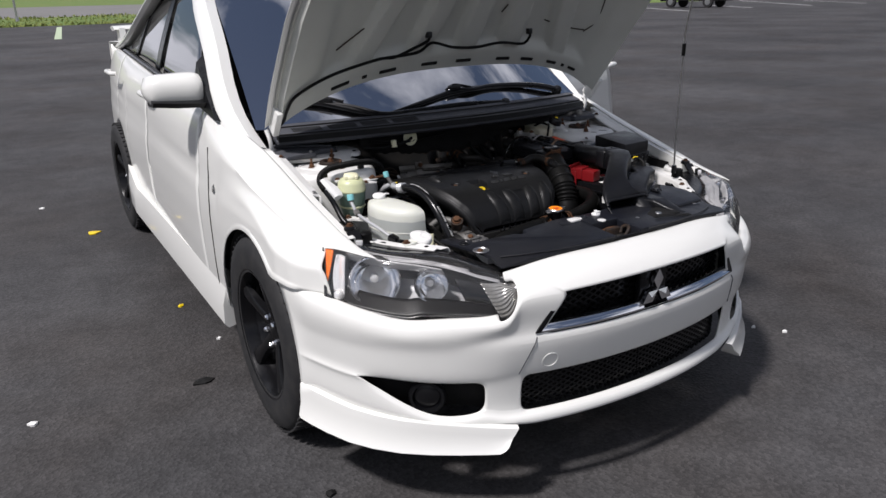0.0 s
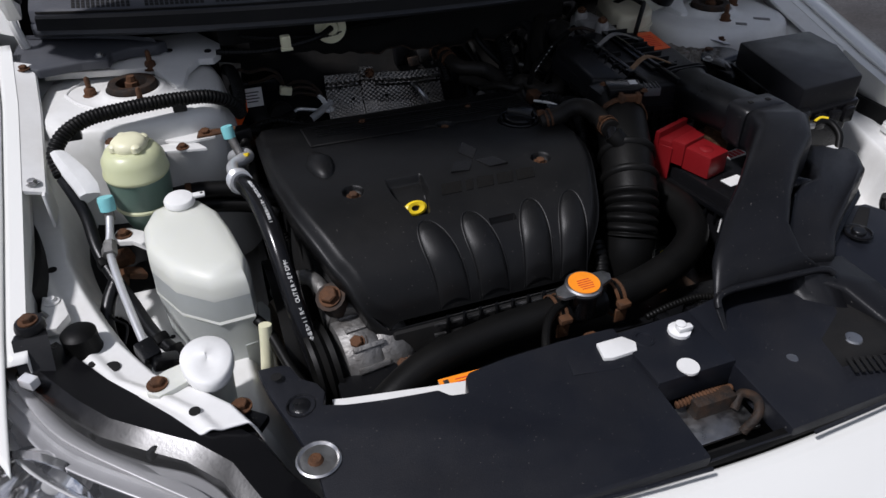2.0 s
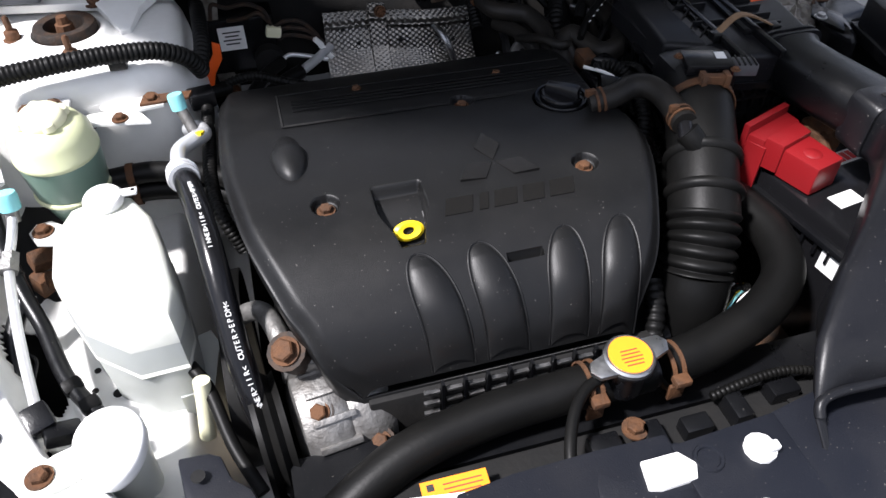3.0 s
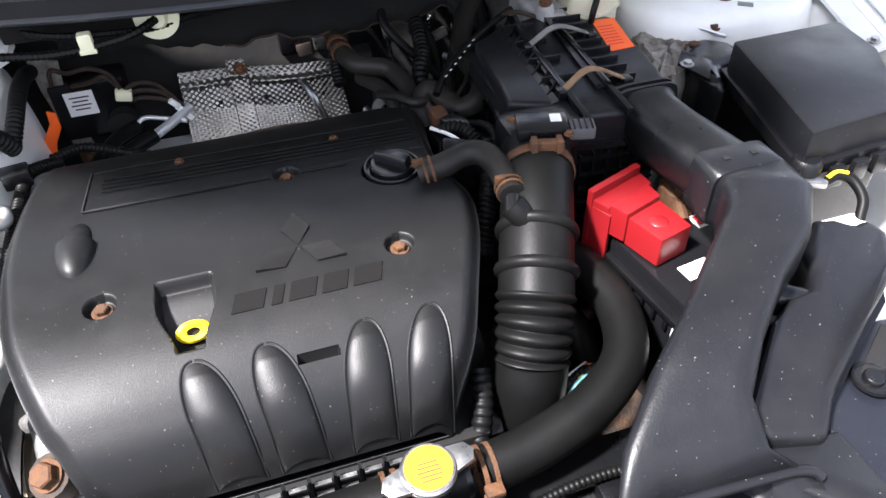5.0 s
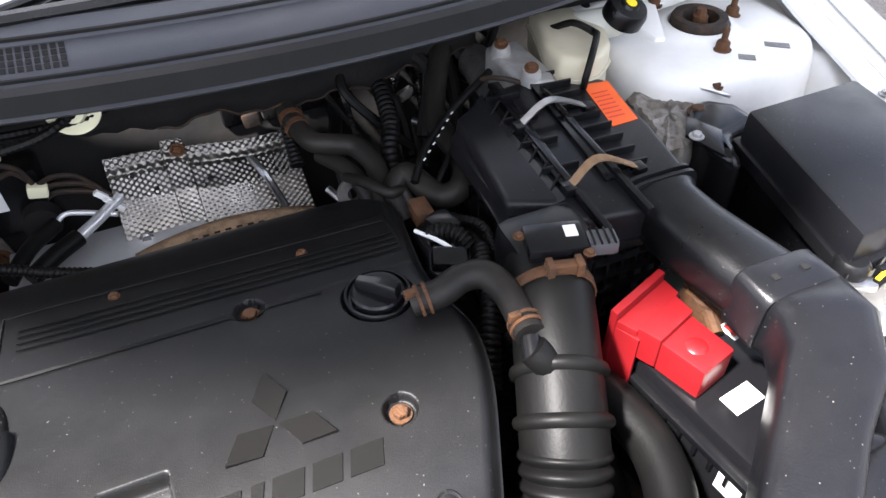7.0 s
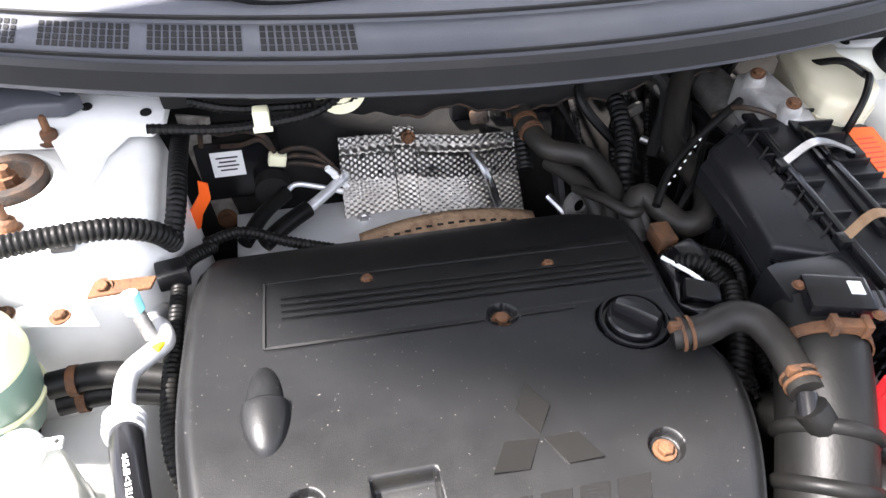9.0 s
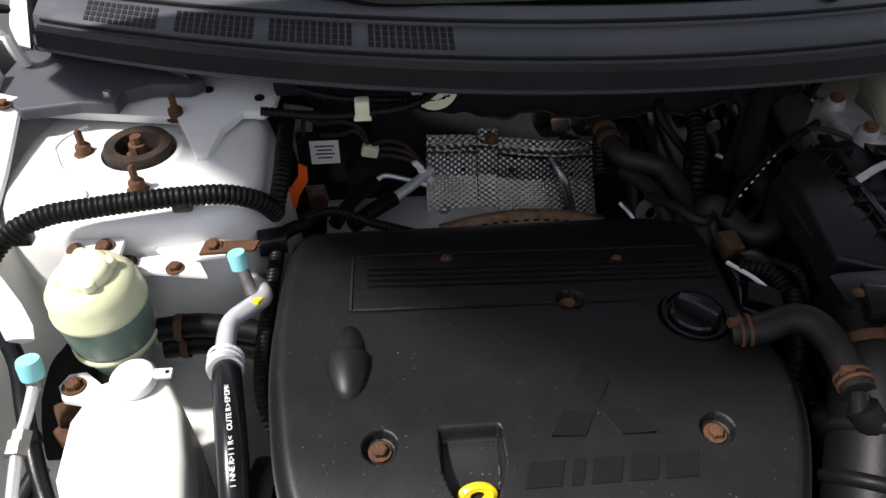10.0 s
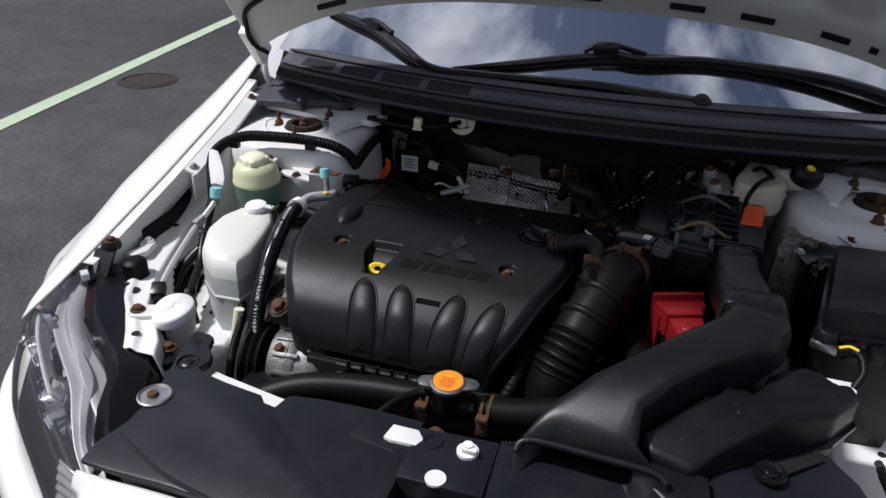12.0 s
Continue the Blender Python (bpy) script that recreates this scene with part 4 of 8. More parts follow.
def cowl_vent(x0, x1):
    bm = bmesh.new()
    n, rows_ = 12, 4
    for i in range(n):
        for j in range(rows_):
            xa = x0 + (x1 - x0) * (i + .15) / n
            xb = x0 + (x1 - x0) * (i + .85) / n
            d0, d1 = .0255 + .0088 * j, .0255 + .0088 * j + .0066
            vs = []
            for x, d in ((xa, d0), (xb, d0), (xb, d1), (xa, d1)):
                vs.append((x, cowl_front(x) + d, (.918 + .016 + .25 * (d - .022) - .02 * (x / .66) ** 2 + .0010)))
            bm.faces.new([bm.verts.new(p) for p in vs])
            lo = [bm.verts.new((p[0], p[1], p[2] - .0008)) for p in vs]
            bm.faces.new(lo[::-1])
    part("vent_grille", bm, DULLBLK, cowl, "vent slots", smooth=False)["kind"] = "stuff"


for x0 in (-.60, -.49, -.385, -.28):
    cowl_vent(x0, x0 + .09)


def wiper(arm, blade, bridge, name_label):
    """A parked wiper: pivot cap, bent arm, blade with rubber and a bridge where they meet."""
    w = empty("wiper", name_label, "wiper")
    lathe("wiper_cap", [(0, .018), (.012, .016), (.018, .008), (.018, -.03), (0, -.03)], aim(arm[0], (0, -.4, .9)), PLASTIC, w)
    part("wiper_arm", tube_bm(bmesh.new(), arm, [.013, .012, .010, .008, .0065], 8), PLASTIC, w)
    bl = part("wiper_blade", tube_bm(bmesh.new(), blade, [.005, .009, .011, .009, .005], 8), PLASTIC, w, "black blade carrier")
    part("blade_rubber", tube_bm(bmesh.new(), [(x, y + .006, z - .010) for x, y, z in blade], .003, 6), RUBBER, bl)
    part("wiper_bridge", tube_bm(bmesh.new(), bridge, .0055, 8), PLASTIC, w)
    part("bridge_block", box_bm(bmesh.new(), (.05, .018, .016), Matrix.Translation(bridge[1]) @ Matrix.Rotation(math.atan2(bridge[2][1] - bridge[0][1], bridge[2][0] - bridge[0][0]), 4, "Z") @ pose(0, 0, -.008), .004), PLASTIC, w)
    return w


wiper([(.224, .101, .946), (.031, .102, .956), (-.186, .104, .954), (-.290, .118, .955), (-.365, .170, .978), (-.440, .226, .996)],
      [(-.606, .322, 1.006), (-.530, .276, 1.002), (-.452, .231, .992), (-.356, .163, .966), (-.252, .106, .945)],
      [(-.490, .252, 1.006), (-.452, .229, 1.012), (-.400, .196, .998)], "short black windscreen wiper resting at the glass base")
wiper([(.575, .215, .955), (.500, .213, .975), (.400, .211, .990), (.230, .195, 1.002), (.115, .170, 1.000), (.050, .172, 1.006)],
      [(-.247, .124, .955), (-.110, .146, .975), (.040, .176, .996), (.225, .199, .998), (.407, .220, .988)],
      [(.000, .168, 1.006), (.040, .172, 1.022), (.115, .178, 1.008)], "long black windscreen wiper resting at the glass base")

# bonnet, propped open
HINGE_Y, HINGE_Z, OPEN = .175, .945, 51.0


def hood_frame(x, s, lift):
    """x across, s from the hinge line towards the nose, lift off the panel's plane (outer side up)."""
    a = radians(OPEN)
    return (x, HINGE_Y - s * math.cos(a) + lift * math.sin(a) * 1.0, HINGE_Z + s * math.sin(a) + lift * math.cos(a))


def hood_rear(x):
    return .02 + .15 * (1 - (abs(x) / .69) ** 3.2)


def hood_half(k):
    return lerp_table([(0, .70), (.15, .705), (.5, .70), (.8, .67), (.93, .60), (1.0, .48)], k)[0]


def hood_crown(k, x):
    return .055 * (1 - (x / .72) ** 2) - .07 * max(0.0, k) ** 2.2 + .02 * k - .02 * (abs(x) / .7) ** 6


def hood_point(u, v, inset=0.0, down=0.0):
    hw = hood_half(v) - inset
    x = (-1 + 2 * u) * hw
    s0 = hood_rear(x) + inset
    s = s0 + (.985 - inset - .07 * (x / .6) ** 2 - s0) * v
    return hood_frame(x, s, hood_crown(v, x) - down)


hood = grid("bonnet", lambda u, v: hood_point(u, v), 40, 30, WHITE, car, "white bonnet propped open", .0015, 1)


def hood_inner(u, v):
    """Pressed inner panel: raised frame and ribs with sunk fields."""
    p_in = .018
    hw = hood_half(v) - p_in
    x = (-1 + 2 * u) * hw
    e = min(u, 1 - u, v * .8 + .02, (1 - v) * .9)
    ribs = 0.0
    for c in (-.62, -.28, 0.0, .28, .62):
        w = (x / .7) - c * (1 - .55 * v) * 1.0
        ribs = max(ribs, sstep(.085, .045, abs(w)))
    rim = 1 / (1 + math.exp((e - .105) / .008))
    hgt = max(rim, ribs * .85)
    lip = .034 if e > .012 else .006
    return hood_point(u, v, p_in, .004 + lip * 1.0 * hgt + .004)


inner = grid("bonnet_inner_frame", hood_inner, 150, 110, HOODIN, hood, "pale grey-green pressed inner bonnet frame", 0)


def hood_slot(x, v, w, h, down=.0465):
    vs = []
    hw = hood_half(v)
    for du, dv in ((-w, -h), (w, -h), (w, h), (-w, h)):
        u = (x + du) / (2 * hw) + .5
        vs.append(hood_point(u, v + dv, 0, down))
    top = [hood_point((x + du) / (2 * hw) + .5, v + dv, 0, down - .01) for du, dv in ((-w, -h), (w, -h), (w, h), (-w, h))]
    obj("bonnet_slot", vs + top, [(0, 1, 2, 3), (0, 4, 5, 1), (1, 5, 6, 2), (2, 6, 7, 3), (3, 7, 4, 0)], DULLBLK, hood, smooth=False)


for x, w in ((-.47, .030), (-.385, .008), (-.30, .030), (-.14, .030), (0.0, .030), (.17, .028), (.28, .026), (.40, .022), (.46, .006), (.51, .018)):
    hood_slot(x, .058, w, .0065)


def hood_on(x, v, down=.051):
    return hood_point(x / (2 * hood_half(v)) + .5, v, 0, down)


cab = [hood_on(-.665, -.02, .02), hood_on(-.66, .05), hood_on(-.655, .10), hood_on(-.63, .145), hood_on(-.52, .15), hood_on(-.36, .145), hood_on(-.30, .14, .055), hood_on(-.24, .16), hood_on(-.19, .19), hood_on(-.185, .21)]
tube("washer_hose", cab, .005, RUBBER, hood, "black washer hose clipped to the bonnet", seg=8, n=60)
tube("washer_hose", [hood_on(-.36, .147), hood_on(-.22, .15, .06), hood_on(-.17, .185, .055), hood_on(-.08, .155, .06), hood_on(.02, .14, .055), hood_on(.12, .155), hood_on(.22, .15), hood_on(.235, .19), hood_on(.23, .205)], .005, RUBBER, hood, seg=8, n=60)
for pts in (((-.50, .22), (-.40, .30), (-.30, .38), (-.22, .47)), ((-.12, .26), (-.13, .36), (-.12, .44)), ((.10, .28), (.13, .38), (.15, .48)), ((.50, .24), (.53, .32), (.50, .46), (.46, .55)), ((.30, .25), (.42, .235), (.50, .25)), ((-.46, .52), (-.36, .60), (-.28, .70)), ((.20, .60), (.28, .68), (.30, .78))):
    tube("sealant_bead", [hood_on(x, v, .013) for x, v in pts], .0022, RUSTDARK, hood, "thin brown sealant bead", seg=6, n=30)
for x, v in ((-.185, .215), (.23, .21)):
    part("washer_jet", box_bm(bmesh.new(), (.018, .018, .02), Matrix.Translation(hood_on(x, v, .042)), .004), PLASTIC, hood)
for s in (-1, 1):
    pts = [(s * .690, .175, .935), (s * .685, .16, .90), (s * .68, .17, .86), (s * .675, .20, .82)]
    tube("bonnet_hinge", pts, .007, APRON, hood, "white-painted hinge arm", seg=8)
    box("hinge_plate", (.022, .10, .05), hood_frame(s * .675, .06, -.03), WHITE, hood, bevel=.006, rot=(-OPEN, 0, 0))

# prop rod from the bay's edge to the bonnet
rod = [(.585, -.42, .735), (.583, -.42, .80), (.575, -.425, 1.0), (.56, -.44, 1.2), (.545, -.46, 1.40), hood_on(.52, .72, .02)]
prop_rod = empty("prop_rod", "thin steel prop rod holding the bonnet open", "prop rod")
tube("rod", rod, .0032, STEEL, prop_rod, seg=8)
tube("rod_grip", [(.5645, -.435, 1.13), (.563, -.437, 1.17)], .0065, RUBBER, prop_rod, "black foam grip", seg=10)
tube("rod_foot", [(.585, -.42, .722), (.585, -.42, .75)], .009, PLASTIC, prop_rod, seg=10)


# wheels
def wheel(at, side):
    w = sub_part("wheel", "black five-spoke alloy wheel with worn tyre", car)
    w.location = at
    m = aim((0, 0, 0), (side, 0, 0))
    tyre = [(.205, -.10), (.225, -.105), (.270, -.108), (.305, -.100), (.320, -.082), (.325, -.04), (.326, 0), (.325, .04), (.320, .082), (.305, .100), (.270, .108), (.225, .105), (.205, .10), (.20, 0), (.205, -.10)]
    t = lathe("tyre", tyre, m, TYRE, w, "black tyre with tread blocks", seg=72)
    bm = bmesh.new()
    for k in range(60):
        a = 2 * math.pi * k / 60
        for x, sk in ((-.075, .05), (-.03, -.04), (.03, .04), (.075, -.05)):
            box_bm(bm, (.020, .036, .006), m @ Matrix.Rotation(a + sk, 4, "Z") @ Matrix.Translation((.3265 - .004 * (abs(x) > .05), 0, x)) @ Matrix.Rotation(radians(90), 4, "Y") @ Matrix.Rotation(radians(90), 4, "Z") @ Matrix.Rotation(sk * 4, 4, "Z"), 0)
    part("tread", bm, TYRE, t, smooth=False)["kind"] = "stuff"
    rimp = [(.200, -.10), (.215, -.102), (.215, -.092), (.195, -.07), (.185, .0), (.195, .075), (.203, .098), (.216, .104), (.217, .098), (.21, .085), (.19, .05), (.178, 0), (.185, -.07), (.2, -.1)]
    r = lathe("rim", rimp, m, GLOSSBLK, w, "gloss black rim", seg=64)
    for k in range(5):
        a = 2 * math.pi * k / 5 + .2
        mm = m @ Matrix.Rotation(a, 4, "Z")
        rings = []
        for rr, wd, zz, th in ((.035, .052, .058, .03), (.07, .046, .066, .03), (.12, .044, .076, .026), (.165, .056, .085, .022), (.198, .074, .090, .016)):
            rings.append([mm @ Vector((rr, y, z)) for y, z in ((-wd / 2, zz - th), (-wd / 2 + .004, zz - .006), (-wd / 4, zz), (wd / 4, zz), (wd / 2 - .004, zz - .006), (wd / 2, zz - th))])
        loft("spoke", rings, GLOSSBLK, r)
        nm = mm @ Matrix.Rotation(math.pi / 5, 4, "Z")
        lathe("wheel_nut", [(0, .018), (.006, .018), (.0095, .012), (.0105, 0), (0, 0)], nm @ Matrix.Translation((.0505, 0, .055)), CHROME, r, "bright wheel nut", seg=6)
    lathe("hub_cap", [(0, .066), (.02, .065), (.030, .058), (.066, .052), (.07, .03), (0, .03)], m, GLOSSBLK, r, seg=30)
    lathe("brake_disc", [(0, .0), (.14, 0), (.14, -.02), (0, -.02)], m, STEEL, w, seg=40)
    return w


wheel((-.745, WY, WZ), -1)
wheel((-.745, RWY, WZ), -1)
wheel((.745, WY, WZ), 1)
wheel((.745, RWY, WZ), 1)
for y in (WY, RWY):
    tube("axle", [(-.7, y, .325), (.7, y, .325)], .03, DULLBLK, car)

# right door mirror
mm = sub_part("door_mirror", "white door mirror with black base", car)
sh = []
for k in range(13):
    t = k / 12
    x = -.772 - .205 * t
    r = (1 - abs(2 * t - 1) ** 8) ** .5 if 0 < t < 1 else .05
    h = (.060 - .008 * t) * max(.2, r)
    zc = 1.040
    yc = .60 + .045 * t
    d = .060 * max(.25, r)
    sh.append([(x, yc + d * cy - .01, zc + h * cz) for cy, cz in ((-.80, -.95), (-1.1, -.4), (-1.1, .25), (-.95, .75), (-.5, .98), (.3, 1.0), (.8, .9), (.9, .3), (.9, -.6), (.6, -.95), (-.2, -1.0))])
loft("mirror_shell", sh, WHITE, mm, "white mirror shell", sharp=60)
loft("mirror_foot", [[(x, y + a, z + b) for a, b in ((-.05, -.006), (-.068, .012), (0, .022), (.05, .012), (.04, -.010))] for x, y, z in ((-.765, .555, .984), (-.80, .565, .986), (-.88, .585, .988), (-.96, .615, .994))], PLASTIC, mm, "black mirror base")
obj("mirror_sail", [(-.775, .37, .945), (-.775, .68, .985), (-.735, .68, 1.15), (-.797, .39, .950), (-.797, .68, .985), (-.768, .67, 1.125)], [(0, 1, 2), (3, 5, 4), (0, 3, 4, 1), (1, 4, 5, 2), (2, 5, 3, 0)], PLASTIC, mm, "black mirror corner plate", smooth=False)

# left front door, standing open
od = sub_part("open_door", "white front door standing wide open", car)
od.location = (.80, .58, 0)
od.rotation_euler = (0, 0, radians(-60))


def door_skin(u, v):
    y = 1.06 * u
    z = .27 + (.985 + .03 * y - .27) * v
    return (side_x(z) - .80, y, z)


grid("door_skin", door_skin, 16, 20, WHITE, od, "white outer door panel", .005)
grid("door_trim", lambda u, v: (side_x(.6) - .80 - .09, .02 + 1.0 * u, .29 + .68 * v), 6, 6, CLOTH, od, "dark inner door trim", .03)
tube("door_handle", [(.03, .83, .93), (.062, .845, .933), (.066, .92, .934), (.062, 1.0, .933), (.03, 1.01, .93)], .014, WHITE, od, "white grab handle", seg=10)
tube("window_frame", [(-.005, .05, .99), (-.05, .30, 1.15), (-.13, .62, 1.36), (-.16, .85, 1.41), (-.15, 1.02, 1.38), (-.01, 1.06, 1.01)], .016, GLOSSBLK, od, "black window frame", seg=8)
grid("window_pane", lambda u, v: (-.005 - .14 * v, .12 + .9 * u + .4 * v * (1 - u), 1.0 + .36 * v), 6, 6, SIDEGLASS, od, solid=.004)


# headlights
LOW = spline([(.405, -.814, .648), (.410, -.817, .606), (.428, -.812, .566), (.474, -.787, .566), (.53, -.748, .573), (.612, -.692, .577), (.645, -.668, .570), (.70, -.612, .576), (.750, -.545, .586), (.788, -.474, .600)], 61)
RIDGE = spline([(.407, -.802, .652), (.459, -.765, .662), (.52, -.720, .682), (.60, -.655, .701), (.676, -.580, .710), (.717, -.505, .713), (.760, -.417, .714)], 61)
BACK = spline([(.418, -.748, .672), (.462, -.710, .687), (.484, -.672, .696), (.508, -.622, .703), (.552, -.588, .708), (.610, -.545, .712), (.652, -.494, .716), (.694, -.432, .720)], 61)


def along(c, u):
    i = u * 60
    k = int(min(59, max(0, i))); t = i - k
    return c[k] * (1 - t) + c[k + 1] * t


def hl_pt(u, v, side, sink=0.0):
    """Front of the lens: u from the inner tip to the outer corner, v from the lower edge to the ridge."""
    p = along(LOW, u) * (1 - v) + along(RIDGE, u) * v
    n = np.array([.50, -.70, .35])
    p = p + n * (.016 * math.sin(math.pi * v) * max(0.0, math.sin(math.pi * min(1, .08 + .92 * u))) ** .7)
    p = p + np.array([-.50, .75, -.12]) * sink
    return (side * p[0], p[1], p[2])


def hl_full(u, v, side):
    """Whole lens: the front up to the ridge, then back over the top."""
    if v <= .65:
        return hl_pt(u, v / .65, side)
    t = (v - .65) / .35
    p = along(RIDGE, u) * (1 - t) + along(BACK, u) * t + np.array([0, 0, .006 * math.sin(math.pi * t)])
    return (side * p[0], p[1], p[2])


def headlight(side):
    h = sub_part("headlight", "clear headlight unit with twin chrome reflectors and amber marker", car)
    ln = grid("lens", lambda u, v: hl_full(u, v, side), 48, 20, LENS, h, "clear, slightly hazed lens", 0, sharp=60)
    ln.visible_shadow = False
    grid("housing", lambda u, v: hl_pt(.01 + .98 * u, v, side, .060 + .085 * math.sin(math.pi * v)), 40, 10, LAMPGREY, h, "silvered lamp housing", .003)
    grid("inner_sheet", lambda u, v: tuple(np.array((side * along(RIDGE, .03 + .94 * u)[0], *along(RIDGE, .03 + .94 * u)[1:])) * (.55 - .55 * v) + np.array((side * along(BACK, .03 + .94 * u)[0], *along(BACK, .03 + .94 * u)[1:])) * (.45 + .55 * v) + np.array([0, 0, -.012 - .016 * v + .006 * sstep(.30, .36, v) - .007 * sstep(.62, .68, v) + .002 * math.sin(u * 31) * v])), 60, 16, LAMPGREY, h, "silvery inner sheet seen through the lens top", .002)
    grid("lower_bezel", lambda u, v: hl_pt(.19 + .70 * u, .02 + .25 * v, side, .006 + .045 * v), 36, 6, LAMPBOX, h, "smoke black bezel", .002)
    grid("centre_panel", lambda u, v: hl_pt(.19 + .13 * u, .28 + .50 * v, side, .050 - .01 * v), 12, 4, LAMPBOX, h, "smoke grey panel", .002)
    grid("upper_bezel", lambda u, v: hl_pt(.36 + .50 * u, .80 + .17 * v, side, .045 - .030 * v), 30, 4, LENSBAR, h, "bright silver upper bezel", .002)
    grid("edge_frame", lambda u, v: hl_pt(u, .035 * v, side, .001 + .012 * v), 40, 2, GLOSSBLK, h, solid=.002)
    grid("outer_frame", lambda u, v: hl_pt(.985 + .015 * u, v, side, .002), 2, 12, GLOSSBLK, h, solid=.002)
    for (x, y, z), r, ax in (((.668, -.535, .642), .064, (.40, -.88, .12)), ((.560, -.637, .640), .042, (.36, -.91, .12))):
        m = aim((side * x, y, z), (side * ax[0], ax[1], ax[2]))
        part("reflector", lathe_bm(bmesh.new(), [(r, .030), (r * .92, .012), (r * .76, -.008), (r * .52, -.026), (r * .26, -.036), (0, -.038)], 28, m), BOWL, h, "bright reflector bowl", sharp=60)
        lathe("reflector_rim", [(r * .97, .026), (r * 1.05, .031), (r * 1.06, .022), (r * .98, .02)], m, BOWL, h, seg=40)
        lathe("bulb_shield", [(0, .010), (.009, .008), (.012, .000), (.011, -.02), (0, -.03)], m, LENSBAR, h, "bulb shield", seg=16)
    grid("amber_marker", lambda u, v: hl_pt(.984 - .050 * (1 - u) * v ** .8, .30 + .68 * v, side, .007), 6, 14, AMBER, h, "amber side marker", .004)
    grid("light_bar", lambda u, v: hl_pt(.868 + (.030 + .034 * math.sin(math.pi * min(1, .25 + .6 * v))) * u + .02 * (1 - v), .16 + .74 * v, side, .012 + .010 * math.sin(math.pi * u)), 10, 14, LENSBAR, h, "bright vertical bezel", .004)
    lathe("marker_bulb", [(0, .012), (.010, .009), (.014, .003), (.015, -.006), (0, -.008)], aim(hl_pt(.915, .13, side, .012), (side * .6, -.7, .2)), LENSBAR, h, seg=18)
    grid("indicator", lambda u, v: hl_pt(.002 + .185 * u, .02 + .86 * v, side, .008 + .012 * math.sin(math.pi * u) + .0012 * math.sin(v * 60)), 40, 60, INDICATOR, h, "ribbed clear front indicator", .003)
    rings = [[(side * (x - dx), y + dy, z + dz) for dx, dy, dz in ((0, 0, -.014), (.012, .012, -.004), (.040, .040, -.012), (.046, .046, -.030), (.046, .046, -.09), (0, 0, -.08))] for x, y, z in [(p[0], p[1] + .004, p[2]) for p in (along(BACK, k / 9) for k in range(10))]]
    loft("lamp_back", rings, GLOSSBLK, h, "black lamp body behind the lens")
    for k, (x, y) in enumerate(((.545, -.565), (.60, -.518), (.635, -.470))):
        part("back_rib", box_bm(bmesh.new(), (.05, .006, .012), pose(side * x, y, .692, 0, 0, side * -38), .002), PLASTIC, h)
    part("lamp_clip", box_bm(bmesh.new(), (.018, .012, .012), pose(side * .672, -.462, .722, 0, 0, side * 40), .002), LENSBAR, h)
    arm = loft("lamp_bracket", [[(side * (x + a), y + b, z) for a, b in ((-.018, -.005), (.018, -.005), (.016, .005), (-.016, .005))] for x, y, z in ((.668, -.462, .68), (.668, -.432, .718), (.669, -.410, .742))], PLASTIC, h, "black mounting arm")
    part("bracket_head", lathe_bm(bmesh.new(), [(0, .005), (.014, .005), (.016, 0), (.016, -.006), (0, -.006)], 16, aim((side * .669, -.398, .747), (0, 0, 1))), PLASTIC, h)
    bolt("bracket_bolt", (side * .669, -.398, .752), (0, 0, 1), .0070, RUST, arm)
    return h


headlight(-1)
headlight(1)


# ---- engine bay: structure ----
def smooth(a, b, x):
    t = min(1.0, max(0.0, (x - a) / (b - a)))
    return t * t * (3 - 2 * t)


RAIL_IN = [(-.62, .44), (-.585, .462), (-.545, .482), (-.513, .510), (-.472, .555), (-.40, .594), (-.34, .616), (-.28, .636), (-.22, .652), (-.06, .665), (.25, .668)]
RAIL_OUT = [(-.62, .47), (-.585, .508), (-.562, .543), (-.532, .567), (-.489, .600), (-.466, .624), (-.42, .658), (-.33, .697), (-.2, .702), (.25, .715)]
FLOOR_Z = .625


def apron_z(x, y):
    """Height of the pressed side panel: top rail, wall, well and strut tower. x as half-width."""
    xin = lerp_table(RAIL_IN, y)[0]
    zr = .700 + .045 * smooth(-.30, .02, y) + .045 * smooth(.0, .12, y)
    zr += .004 * smooth(.012, .0, abs(x - xin - .035)) * (1 if y < -.1 else 0)
    d = xin - x
    z = zr - (zr - FLOOR_Z) * smooth(0, .030, d) + .003 * smooth(.010, .0, abs(d - .052)) - .12 * smooth(.455, .40, x)
    # ribs pressed into the slope beside the tower
    if y > -.16 and x > .60:
        z += .004 * math.sin(y * 120) * smooth(.60, .63, x) * smooth(.70, .67, x)
    r = (abs((x - .535) / .137) ** 3 + abs((y - .035) / (.155 if y > .035 else .116)) ** 3) ** (1 / 3)
    zt = .800
    low = z
    t = low + (zt - low) * smooth(1.02, .80, r)
    # outer shoulder joins the tower to the rail
    if x > .55:
        sh = .800 + .02 * smooth(.05, .15, y)
        t = max(t, low + (sh - low) * smooth(-.16, -.05, y) * smooth(.60, .66, x))
    return t


